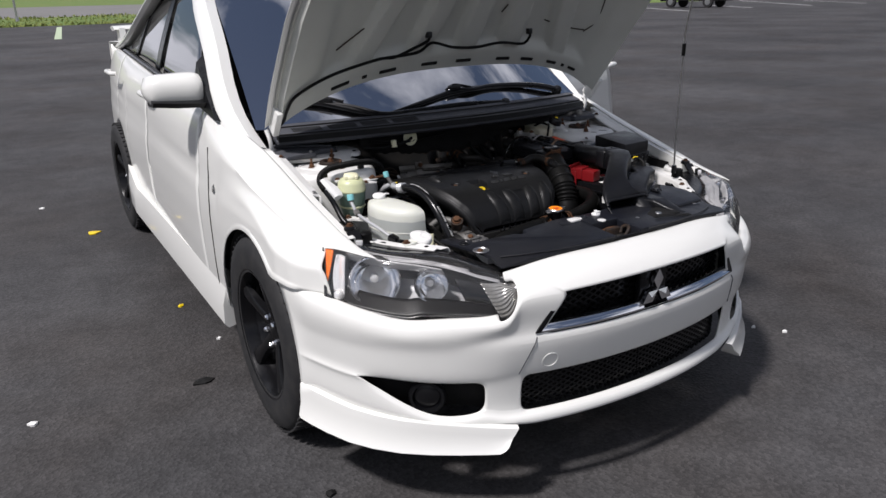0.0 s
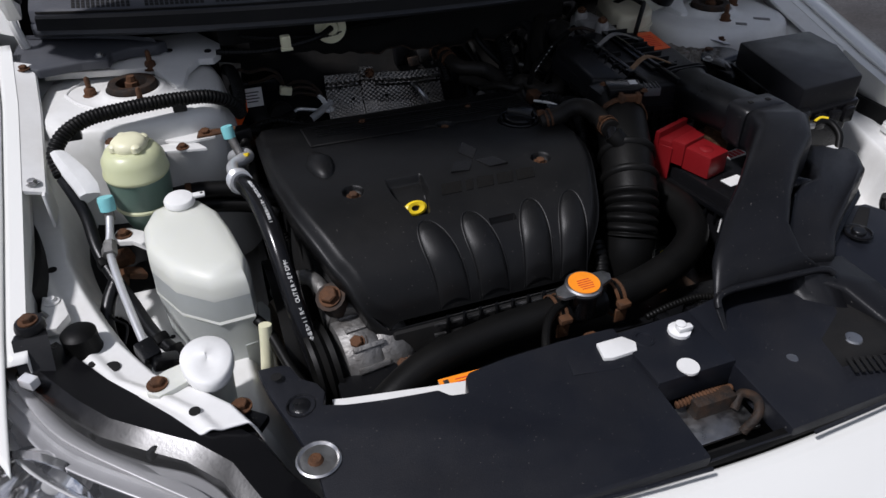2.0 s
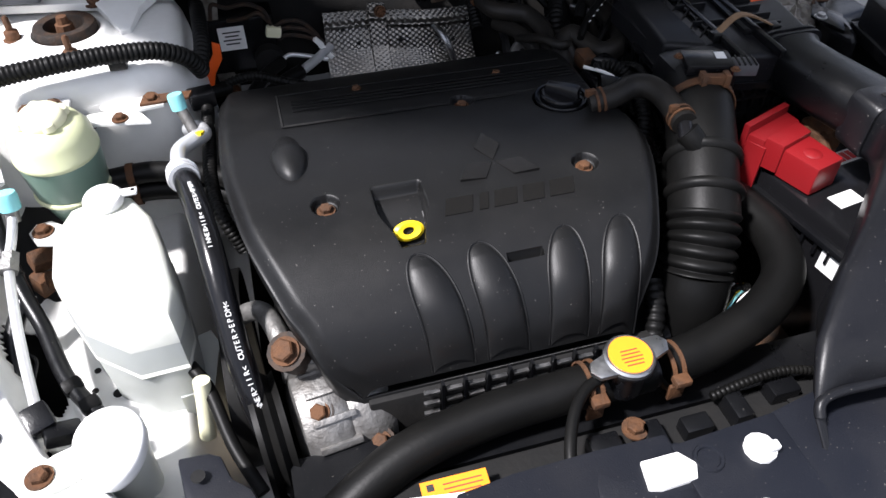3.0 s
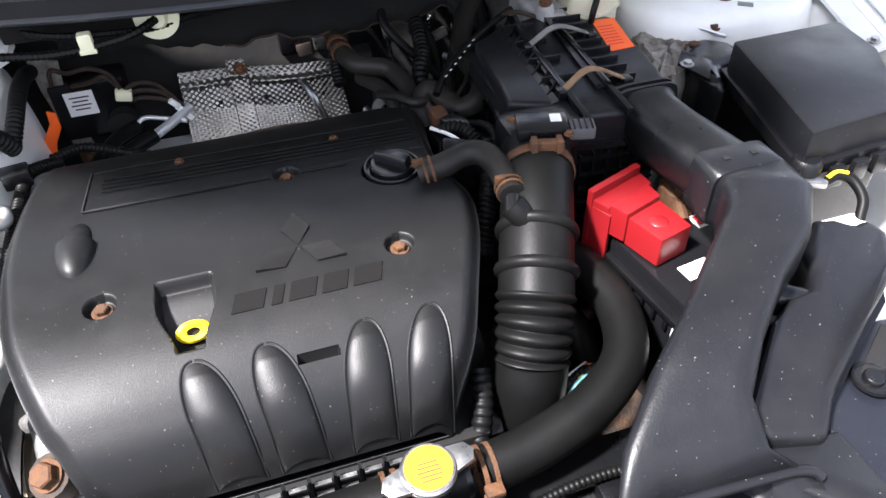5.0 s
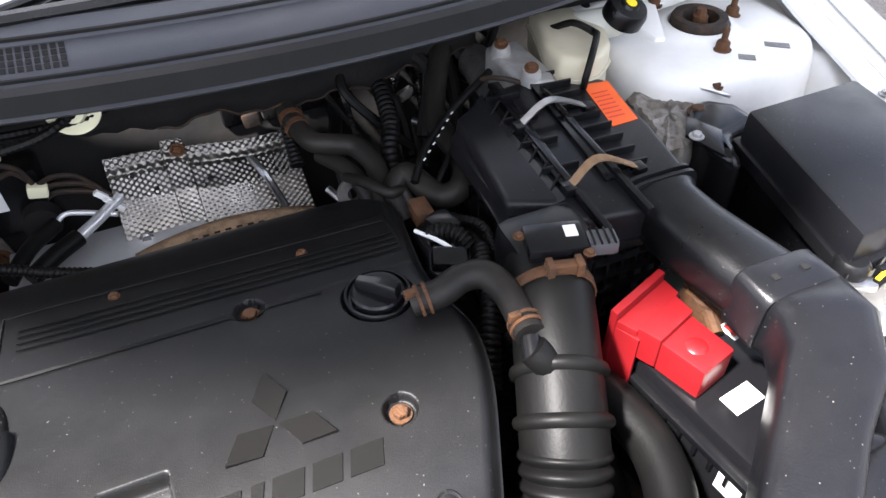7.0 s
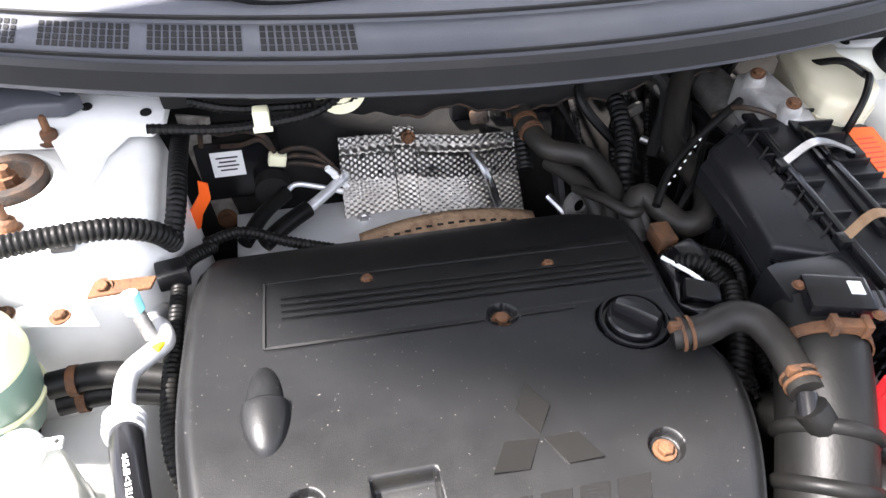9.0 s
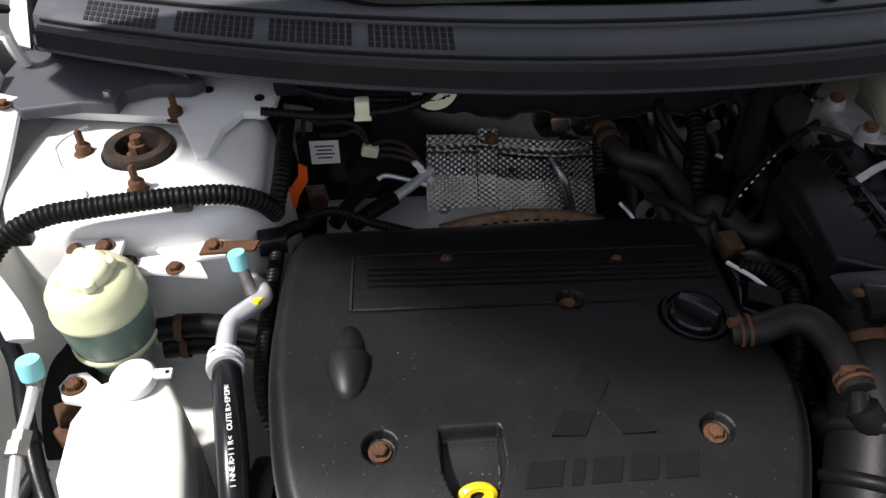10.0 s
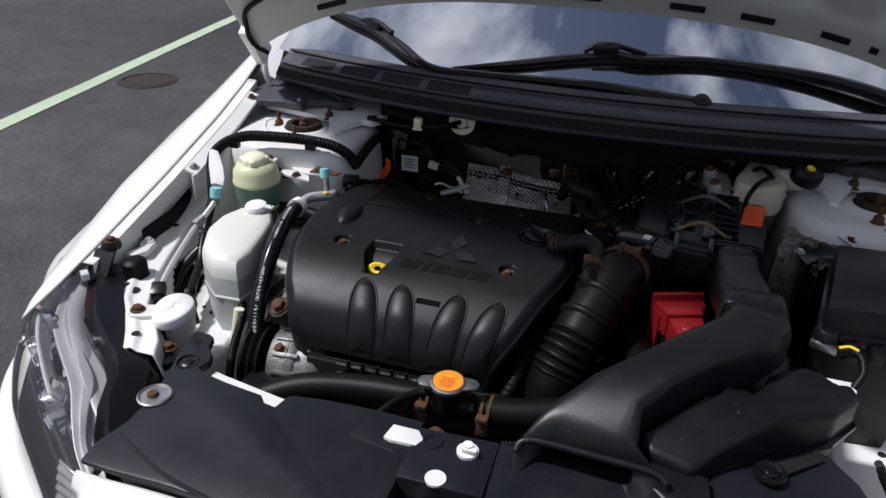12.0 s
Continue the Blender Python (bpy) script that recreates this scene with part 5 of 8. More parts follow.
def apron(side):
    def fn(u, v):
        y = -.578 + .778 * v
        xo = lerp_table(RAIL_OUT, y)[0]
        x = .385 + (xo - .385) * u
        return (side * x, y, apron_z(x, y))

    def hole(i, j):
        # opening under the rail for the lamp loom, and a drain opening beside the washer neck
        y = -.578 + .778 * (j + .5) / 190
        x = .385 + (lerp_table(RAIL_OUT, y)[0] - .385) * (i + .5) / 120
        d = lerp_table(RAIL_IN, y)[0] - x
        return side < 0 and ((d - .029) / .018) ** 2 + ((y + .315) / .062) ** 2 < 1 or side < 0 and ((x - .540) / .016) ** 2 + ((y + .452) / .021) ** 2 < 1
    a = grid("inner_apron", fn, 120, 190, APRON, car, "white-painted inner wing with strut tower", .0025, skip=hole)
    return a


ap_r, ap_l = apron(-1), apron(1)

def tower(s, a):
    """Rounded strut tower: sloping wall, soft shoulder, flat top with a raised collar round the mount."""
    rings = []
    n = 72
    for k, z in ((1.16, .56), (1.10, .66), (1.06, .74), (1.03, .785), (1.005, .803), (.97, .813), (.92, .8185), (.84, .8205), (.66, .8215)):
        ring = []
        for i in range(n):
            t = 2 * math.pi * i / n
            c, d = math.cos(t), math.sin(t)
            e = (abs(c) ** 3 + abs(d) ** 3) ** (-1 / 3)
            ring.append((s * (.535 + .137 * k * e * c), .035 + (.155 if d > 0 else .118) * k * e * d, z))
        rings.append(ring)
    for r, z in ((.066, .8215), (.052, .8230), (.047, .828), (.044, .8295), (.0395, .8295), (.038, .826), (.037, .80)):
        rings.append([(s * (.532 + r * math.cos(2 * math.pi * i / n)), .033 + r * math.sin(2 * math.pi * i / n), z) for i in range(n)])
    return loft("strut_tower", rings, APRON, a, "white-painted strut tower", caps=False, sharp=60)


for s, a in ((-1, ap_r), (1, ap_l)):
    tower(s, a)
    # rubber top mount in the tower, studs with nuts
    m = aim((s * .532, .033, .829), (0, 0, 1))
    lathe("strut_mount", [(.0365, -.002), (.0365, .005), (.0345, .009), (.030, .0095), (.0235, .0085), (.0215, .002), (.021, -.014), (.0, -.014)], m, RUSTDARK, a, "rust-stained strut top mount", seg=36)
    lathe("strut_nut", [(.0, .018), (.006, .018), (.0075, .010), (.010, .009), (.011, -.003), (.015, -.004), (.015, -.014), (0, -.014)], m, RUST, a, seg=8)
    for dx, dy in ((-.062, .010), (.030, .058), (.010, -.060)):
        mm_ = aim((s * (.532 - dx), .033 + dy, .832 if dy > .05 else .820), (0, 0, 1))
        lathe("strut_stud", [(.012, 0), (.012, .002), (.0085, .003), (.0085, .011), (.007, .013), (.0042, .014), (.0040, .028), (.002, .031), (0, .031)], mm_, RUST, a, "rusty stud and nut", seg=10)
        lathe("rust_stain", [(0, .0005), (.017, .0003), (.017, 0), (0, 0)], aim((s * (.532 - dx), .033 + dy, .8195), (0, 0, 1)), RUST, a, seg=14)
    # gusset plate behind the tower
    pl = [(.66, .20), (.42, .185), (.388, .135), (.392, .102), (.405, .088), (.428, .092), (.447, .066), (.458, .022), (.470, .018), (.500, .085), (.66, .108)]
    pl = [(s * x, y - .02) for x, y in pl]
    if s > 0:
        pl = pl[::-1]
    g = prism("gusset_plate", pl, -.006, .005, APRON, a, "white gusset plate with bolt holes", .002, m=pose(0, .02, .8225, 8.5, 0, 0))
    for x, y in ((.41, .112), (.47, .13), (.53, .145), (.60, .15)):
        lathe("plate_hole", [(0, .0012), (.006, .001), (.006, 0), (0, 0)], aim((s * x, y, .8277 + (y - .02) * .1495), (0, -.148, 1)), DULLBLK, g, seg=14)
    # bracket strip along the wing, and dark openings below it
    rail_b = [[(s * (lerp_table(INNER, y)[0] - dx), y, lerp_table(INNER, y)[1] + dz) for dx, dz in ((.022, -.004), (.048, -.012), (.050, -.016), (.024, -.010))] for y in np.linspace(-.17, .10, 12)]
    loft("wing_rail", rail_b, APRON, a, "white wing mounting rail")
    for y in (-.155, .085):
        bolt("rail_bolt", (s * (lerp_table(INNER, y)[0] - .034), y, lerp_table(INNER, y)[1] - .008), (0, 0, 1), .006, STEEL if y < 0 else RUST, a)
        if y < 0:
            box("rail_leg", (.004, .05, .05), (s * (lerp_table(INNER, y)[0] - .046), y, lerp_table(INNER, y)[1] - .040), APRON, a, bevel=.001)
    ov = [(s * (.690 + .017 * math.cos(t) + .010 * math.sin(t)), -.225 + .092 * math.sin(t)) for t in np.linspace(0, 2 * math.pi, 20, endpoint=False)]
    if s < 0:
        ov = ov[::-1]
    prism("wing_gap_seal", ov, .700, .732, DULLBLK, a, "black foam block between wing and rail", .004)
    for x, y, r in ((.616, -.435, .0045), (.596, -.447, .009), (.672, -.292, .005), (.668, -.235, .006), (.515, -.548, .006), (.540, -.328, .0035), (.541, -.354, .0035), (.518, -.363, .0055)):
        lathe("panel_hole", [(0, .0014), (r, .0012), (r, 0), (0, 0)], aim((s * x, y, apron_z(x, y) - .0002), (0, 0, 1)), DULLBLK, a, "punched hole", seg=16)
    fb = prism("fold_tab", [(s * x, y) for x, y in ([(.672, -.305), (.648, -.318), (.640, -.352), (.652, -.374), (.672, -.372), (.662, -.345), (.672, -.330)][::-1] if s > 0 else [(.672, -.305), (.648, -.318), (.640, -.352), (.652, -.374), (.672, -.372), (.662, -.345), (.672, -.330)])], .706, .716, APRON, a, "folded white bracket", .002)
    lathe("tab_bolt", [(0, .007), (.005, .007), (.0065, .003), (.0095, .002), (.0095, 0), (0, 0)], aim((s * .660, -.322, .716), (0, 0, 1)), APRON, fb, seg=12)
    lathe("bump_stop", [(0, .030), (.014, .029), (.0195, .024), (.0195, .004), (.021, 0), (0, 0)], aim((s * .626, -.402, .700), (0, 0, 1)), RUBBER, a, "round black rubber buffer", seg=24)
    bolt("apron_bolt", (s * .548, -.492, .7005), (0, 0, 1), .0065, RUST, a)

# headlight-side front panel, tie bar and radiator
tie = sub_part("radiator_support", "white-painted radiator support panel", car)
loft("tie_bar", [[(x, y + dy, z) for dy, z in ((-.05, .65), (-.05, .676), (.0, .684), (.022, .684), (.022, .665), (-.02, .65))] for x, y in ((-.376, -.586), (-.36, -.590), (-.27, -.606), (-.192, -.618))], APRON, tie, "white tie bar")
# same white bar further along; dull black colour stands in for shade on it
loft("tie_bar", [[(x, y + dy, z) for dy, z in ((-.05, .65), (-.05, .676), (.0, .684), (.010, .684), (.010, .665), (-.02, .65))] for x, y in ((-.191, -.612), (0, -.645), (.2, -.645), (.37, -.60), (.39, -.60))], DULLBLK, tie, "tie bar coloured black for shade")
for s in (-1, 1):
    box("tie_bracket", (.05, .05, .012), (s * .478, -.560, .674), PLASTIC, tie, "black lamp bracket", bevel=.004, rot=(0, 0, s * 40))
    bolt("tie_bolt", (s * .470, -.539, .683), (0, 0, 1), .008, RUST, tie)
box("radiator", (.74, .05, .36), (0, -.575, .47), DULLBLK, car, "black radiator core", bevel=.004)
loft("fan_shroud", [[(x, y, z) for x, z in ((-.36, .30), (.33, .30), (.33, .645), (-.36, .645))] for y in (-.545, -.50)], PLASTIC, car, "black fan shroud")
for k in range(9):
    box("shroud_rib", (.004, .012, .30), (-.32 + .075 * k, -.497, .47), PLASTIC, car, bevel=.001)
for z in (.55, .575, .60):
    box("shroud_slat", (.30, .012, .004), (-.10, -.495, z), STEEL if z == .575 else PLASTIC, car, bevel=.001)

# firewall, bay floor and the rest of the shell
grid("firewall", lambda u, v: (-.66 + 1.32 * u, .235 - .03 * math.sin(math.pi * u) + .03 * math.sin(v * 9), .30 + .62 * v), 20, 16, SOUND, car, "black felt firewall mat", .01)
box("bay_floor", (1.30, .86, .02), (0, -.17, .245), DULLBLK, car, "dark undertray", bevel=.003)
for s in (-1, 1):
    box("side_member", (.08, .80, .14), (s * .46, -.19, .40), APRON, car, "white-painted side member", bevel=.012)
box("subframe", (.8, .12, .10), (0, .05, .36), RUSTDARK, car, bevel=.02)
box("under_cowl_pan", (.86, .02, .075), (.04, .105, .888), SOUND, car, "dark scuttle pan", bevel=.006)


# ---- engine ----
engine = empty("engine", "four-cylinder engine under a matt black plastic cover", "engine", (0, 0, 0))
COV_L = [(-.475, -.285), (-.466, -.312), (-.44, -.328), (-.419, -.340), (-.36, -.360), (-.31, -.369), (-.24, -.376), (-.14, -.376), (-.06, -.372), (-.026, -.366)]
COV_R = [(-.475, -.015), (-.44, .018), (-.39, .040), (-.33, .062), (-.28, .070), (-.24, .062), (-.19, .058), (-.10, .070), (-.06, .066), (-.026, .02)]
COV_Z = [(-.476, .690), (-.470, .716), (-.455, .744), (-.435, .762), (-.41, .777), (-.38, .788), (-.34, .795), (-.28, .797), (-.22, .794), (-.16, .786), (-.10, .776), (-.05, .762), (-.026, .748)]
SCALL = [(-.213, -.197, .0200), (-.155, -.143, .0195), (-.0705, -.0825, .0190), (-.0125, -.0320, .0185)]


_cl, _cr, _cz = spline(COV_L, 120).T, spline(COV_R, 120).T, spline(COV_Z, 160).T
COV_BOLTS = ((-.283, -.3335), (-.0195, -.338), (-.1035, -.188))


def cover_edges(y):
    return float(np.interp(y, _cl[0], _cl[1])), float(np.interp(y, _cr[0], _cr[1]))


def cover_z(x, y):
    z = float(np.interp(y, _cz[0], _cz[1]))
    xl, xr = cover_edges(y)
    e = min(x - xl, xr - x)
    if e < .018:
        z -= .012 * (1 - smooth(0, .018, e)) ** 2
    # raised rear panel
    if -.305 < x < .05 and -.187 < y < -.099:
        z += .0012
    # dipstick pocket: wide at the back, narrowing towards the front
    if -.398 < y < -.318 and -.245 < x < -.183:
        k = smooth(-.350, -.396, y)
        px = abs(x + .2130) / (.0250 - .013 * k)
        if px < 1:
            z -= (.012 + .014 * smooth(-.325, -.375, y)) * smooth(1, .86, px) * smooth(-.397, -.390, y) * smooth(-.320, -.327, y)
    # bolt pockets and the filler well
    for bx, by in COV_BOLTS:
        d = math.hypot(x - bx, y - by)
        if d < .016:
            z -= .0085 * smooth(.0140, .0118, d)
    d = math.hypot(x - .004, y + .220)
    if d < .036:
        z -= .011 * smooth(.0325, .0300, d)
    # slot
    if -.131 < x < -.096 and -.4268 < y < -.4208:
        z -= .012
    return z


def cover_fn(u, v):
    y = -.476 + .45 * v
    xl, xr = cover_edges(y)
    x = xl + (xr - xl) * u
    return (x, y, cover_z(x, y))


cover = grid("engine_cover", cover_fn, 380, 400, COVER, engine, "matt black plastic engine cover with four runner bulges", 0, sharp=55)
n_rim = 60
rim = []
for k in range(n_rim):
    t = k / (n_rim - 1)
    y = -.476 + .45 * t
    rim.append((cover_edges(y)[0], y))
rim2 = [(cover_edges(y)[1], y) for y in np.linspace(-.026, -.476, n_rim)]
outl = rim + rim2
vs = [(x, y, cover_z(x, y)) for x, y in outl] + [(x + (.004 if x < -.1 else -.004), y, cover_z(x, y) - .035) for x, y in outl]
nn = len(outl)
obj("cover_skirt", vs, [(k, (k + 1) % nn, nn + (k + 1) % nn, nn + k) for k in range(nn)], COVER, cover, solid=.002)


def on_cover(x, y, lift=0.0):
    return (x, y, cover_z(x, y) + lift)


def cover_strip(pts, w, material, name, lift=.0006, label=""):
    """A thin line lying on the cover."""
    c = spline([(x, y, 0) for x, y in pts], 30) if len(pts) > 2 else np.array([np.array([*pts[0], 0]) * (1 - t) + np.array([*pts[1], 0]) * t for t in np.linspace(0, 1, 24)])
    v, f = [], []
    for i in range(len(c)):
        d = c[min(len(c) - 1, i + 1)] - c[max(0, i - 1)]
        n_ = np.array([-d[1], d[0], 0]) / max(1e-9, np.linalg.norm(d)) * w / 2
        for q in (c[i] + n_, c[i] - n_):
            v.append((q[0], q[1], cover_z(q[0], q[1]) + lift))
    f = [(2 * i, 2 * i + 1, 2 * i + 3, 2 * i + 2) for i in range(len(c) - 1)]
    return obj(name, v, f, material, cover, label, smooth=False, solid=.0012, off=1)


def runner_bulge(xt, xb, w):
    """Bullet-shaped swelling with a rounded tip and a fine rim."""
    half = lambda t: w * math.sqrt(max(0.0, 1 - (1 - min(1.0, t / .62)) ** 2))

    def fn(u, v):
        t = u
        y = -.406 - .0698 * t
        d = math.sin((v - .5) * math.pi)
        x = xt + (xb - xt) * t + d * half(t)
        return (x, y, cover_z(x, y) - .0006 + (.0025 + .0115 * t) * min(1.0, t * 5) ** .6 * max(0.0, 1 - d * d) ** .62)
    b = grid("runner_bulge", fn, 40, 26, COVER, cover, "smooth bullet-shaped bulge", sharp=60)
    for sd in (-1, 1):
        pts = [(lambda x, y: (x, y, cover_z(x, y) + .0002))(xt + (xb - xt) * t + sd * (half(t) + .0012), -.4055 - .0698 * t) for t in np.linspace(0, 1, 14) ** 1.6]
        tube("bulge_rim", pts, .0011, COVER, b, seg=6, n=40)


for xt, xb, w in SCALL:
    runner_bulge(xt, xb, w)
cover_strip([(-.305, -.099), (.045, -.113)], .0022, DULLBLK, "panel_joint")
cover_strip([(-.306, -.187), (-.04, -.193)], .0022, DULLBLK, "panel_joint")
cover_strip([(-.305, -.099), (-.306, -.187)], .0022, DULLBLK, "panel_joint")
for k in range(4):
    cover_strip([(-.291, -.125 - .009 * k), (.046, -.139 - .009 * k)], .0020, COVER, "panel_rib", .0014)
for x, y, rec in ((*COV_BOLTS[0], 1), (*COV_BOLTS[1], 1), (*COV_BOLTS[2], 1), (-.212, -.113, 0), (-.042, -.130, 0)):
    p = on_cover(x, y)
    if rec:
        bolt("cover_bolt", (p[0], p[1], p[2] + .0002), (0, -.03, 1), .0062, RUST, cover, "rusty cover bolt", 1.45)
    else:
        bolt("cover_bolt", (p[0], p[1], p[2] - .001), (0, .1, 1), .0048, RUST, cover, "rusty cover bolt", 1.3)
# three pressed lozenges and a row of slanted raised bars
EMB = Vector((-.109, -.314))
for a in (88, 208, 328):
    d = Vector((math.cos(radians(a)), math.sin(radians(a))))
    n_ = Vector((-d.y, d.x))
    q = [EMB + d * .002, EMB + d * .0245 + n_ * .0135, EMB + d * .047, EMB + d * .0245 - n_ * .0135]
    obj("cover_emblem", [on_cover(p.x, p.y, h_) for p, h_ in zip(q, (.0006, .0016, .0034, .0022))] + [on_cover(p.x, p.y, -.001) for p in q], [(0, 1, 2, 3), (0, 4, 5, 1), (1, 5, 6, 2), (2, 6, 7, 3), (3, 7, 4, 0)], EMBOSS, cover, "pressed lozenge emblem", smooth=False)
for x0, x1 in ((-.174, -.147), (-.140, -.131), (-.125, -.102), (-.096, -.074), (-.068, -.043)):
    q = [(x0 - .003, -.3745), (x1 - .003, -.3745), (x1 + .003, -.3555), (x0 + .003, -.3555)]
    obj("cover_script", [on_cover(a, b, .0011) for a, b in q] + [on_cover(a, b, -.001) for a, b in q], [(0, 1, 2, 3), (0, 4, 5, 1), (1, 5, 6, 2), (2, 6, 7, 3), (3, 7, 4, 0)], EMBOSS, cover, "raised plain script bar", smooth=False)
# egg-shaped blister with a lower, narrower tail behind it
for dy, rx, ry0, ry1, hh_, nm in ((-.247, .0192, .045, .007, .0165, "blister"), (-.243, .0150, .010, .039, .0115, "blister_tail")):
    zb = cover_z(-.307, dy) - .002
    grid(nm, lambda u, v: (lambda a, r: (-.307 + rx * r * math.cos(a), dy + (ry1 if math.sin(a) > 0 else ry0) * r * math.sin(a), zb - .001 * (a > 9) + hh_ * math.sqrt(max(0.0, 1 - r * r)) - .11 * max(0.0, (dy + (ry1 if math.sin(a) > 0 else ry0) * r * math.sin(a)) + .25)))(2 * math.pi * u, v), 48, 14, COVER, cover, "moulded blister over the rear corner", sharp=60)
dz_ = cover_z(-.213, -.345)
dm_ = aim((-.2115, -.3680, dz_ - .003), (.06, -.80, .60))
lathe("dipstick_ring", [(.0062, -.0030), (.0118, -.0042), (.0155, -.0020), (.0155, .0020), (.0118, .0042), (.0062, .0030), (.0055, 0), (.0062, -.0030)], dm_ @ Matrix.Diagonal((.98, .62, 1, 1)), YELLOW, engine, "yellow dipstick pull ring", seg=32)
lathe("dipstick_web", [(0, -.0005), (.0062, -.0005), (.0062, -.0025), (0, -.0025)], dm_ @ Matrix.Diagonal((.98, .62, 1, 1)), DULLBLK, engine, seg=20)
lathe("dipstick_stem", [(0, -.004), (.006, -.004), (.006, -.02), (0, -.02)], aim((-.2115, -.370, dz_ - .010), (0, -.1, 1)), YELLOW, engine, seg=16)
oc = on_cover(.004, -.220, .008)
oil = lathe("oil_filler_cap", [(.0290, -.014), (.0300, .0015), (.0292, .0030), (.0272, .0028), (.0262, -.002), (.0240, -.002), (.0234, .0050), (.0215, .0068), (.0, .0068)], aim((oc[0], oc[1], oc[2] + .004), (0, 0, 1)), GLOSSBLK, engine, "round black oil filler cap with grip bar", seg=48)
gm = pose(oc[0], oc[1], oc[2] + .0105, 0, 0, -44)
loft("cap_grip", [[tuple(gm @ Vector((xx, yy * w_, zz * h_))) for yy, zz in ((-1, 0), (-.92, .7), (-.6, 1), (.6, 1), (.92, .7), (1, 0))] for xx, w_, h_ in ((-.0205, .0030, .004), (-.018, .0048, .009), (.0, .0056, .0118), (.0145, .0066, .0125), (.0195, .0066, .0115), (.0212, .0060, .003))], GLOSSBLK, oil, "moulded grip bar", sharp=30)
# block below the cover
box("engine_block", (.40, .36, .28), (-.15, -.22, .56), DULLBLK, engine, "grimy engine block", bevel=.02)
box("inlet_manifold", (.34, .07, .13), (-.13, -.445, .60), PLASTIC, engine, "black inlet manifold", bevel=.015)
for i in range(8):
    for z in (.678, .662, .646, .630, .614):
        box("manifold_slat", (.015, .004, .0026), (-.222 + .022 * i, -.486, z), STEEL, engine, bevel=0)
    box("manifold_rib", (.003, .006, .085), (-.211 + .022 * i, -.485, .645), PLASTIC, engine, bevel=0)
box("manifold_face", (.30, .012, .10), (-.13, -.476, .625), DULLBLK, engine, bevel=.003)

# alternator with belt pulley at the front corner
alt = empty("alternator", "oxidised cast aluminium alternator with rusty bolts", "alternator", (0, 0, 0))
am = aim((-.352, -.452, .625), (1, .12, 0))
lathe("alternator_body", [(0, 0), (.03, 0), (.052, .006), (.058, .018), (.058, .045), (.054, .050), (.056, .055), (.056, .078), (.045, .092), (0, .094)], am, ALU, alt, seg=32)
for k in range(14):
    a = 2 * math.pi * k / 14
    part("cooling_fin", box_bm(bmesh.new(), (.010, .006, .040), am @ Matrix.Rotation(a, 4, "Z") @ Matrix.Translation((.056, 0, .035)), .001), ALU, alt)
lathe("pulley", [(.02, -.035), (.060, -.035), (.062, -.03), (.056, -.024), (.062, -.018), (.056, -.012), (.06, -.006), (.02, -.006)], am, RUBBER, alt, "ribbed belt pulley", seg=32)
for p, r in (((-.344, -.433, .717), .011), ((-.325, -.475, .672), .008), ((-.275, -.50, .64), .008), ((-.285, -.44, .68), .008)):
    part("mount_lug", lathe_bm(bmesh.new(), [(0, 0), (r * 1.7, 0), (r * 1.6, -.03), (0, -.03)], 14, aim(p, (-.3, -.4, .85))), RUSTDARK, alt)
    bolt("alternator_bolt", p, (-.3, -.4, .85), r, RUST, alt, "rusty bolt", 1.25)
box("alternator_bracket", (.07, .03, .05), (-.315, -.42, .675), ALU, alt, bevel=.008, rot=(15, 20, 0))
tube("bracket_pipe", [(-.40, -.33, .66), (-.365, -.36, .70), (-.35, -.40, .71), (-.345, -.43, .70)], .010, ALU, alt, "grey cast elbow")
lathe("crank_pulley", [(.02, 0), (.075, 0), (.08, .01), (.074, .014), (.08, .018), (.074, .022), (.08, .03), (.02, .03)], aim((-.405, -.36, .575), (1, .1, 0)), DUSTCREAM, alt, "dusty cream belt pulley", seg=40)
loft("drive_belt", [[(-.395 + dx, -.345 + .108 * math.cos(t) * 1.0 + .02 * math.sin(2 * t), .58 + .105 * math.sin(t) + dz * math.sin(t)) for dx, dz in ((-.012, 0), (.012, 0), (.012, .005), (-.012, .005))] for t in np.linspace(0, 2 * math.pi, 40)], RUBBER, alt, "ribbed black drive belt", caps=False)

# top radiator hose, neck and cap
hose = empty("radiator_hose", "thick black rubber top radiator hose", "hose", (0, 0, 0))
for k, (x, y, w_, d_) in enumerate(((-.085, -.572, .03, .02), (-.04, -.578, .02, .03), (.005, -.575, .028, .018), (.05, -.570, .018, .03), (.105, -.560, .03, .022))):
    box("shroud_lug", (w_, d_, .022), (x, y, .655 + .004 * (k % 2)), PLASTIC, car, bevel=.003)
bolt("shroud_bolt", (-.055, -.568, .668), (0, 0, 1), .008, RUST, car)
tube("fan_conduit", [(.03, -.556, .668), (.07, -.553, .674), (.11, -.552, .674), (.15, -.556, .664)], .0045, RUBBER, car, "ribbed fan cable sleeve", seg=10, ribs=(.005, .0006))
tube("hose_run", [(-.36, -.565, .600), (-.325, -.560, .640), (-.26, -.535, .664), (-.18, -.522, .674), (-.10, -.520, .680), (-.02, -.520, .682)], .0205, RUBBER, hose, seg=20, n=50)
tube("hose_bend", [(.0, -.520, .682), (.055, -.512, .686), (.115, -.494, .694), (.160, -.462, .702), (.180, -.415, .706), (.180, -.368, .706), (.170, -.325, .704), (.152, -.285, .695), (.13, -.25, .67)], .0215, RUBBER, hose, seg=20, n=60)
tube("lower_bend", [(.165, -.40, .60), (.155, -.36, .645), (.125, -.325, .640), (.10, -.32, .58)], .02, RUBBER, hose, seg=16)
rc = sub_part("radiator_cap", "orange-labelled radiator cap on its filler neck", hose)
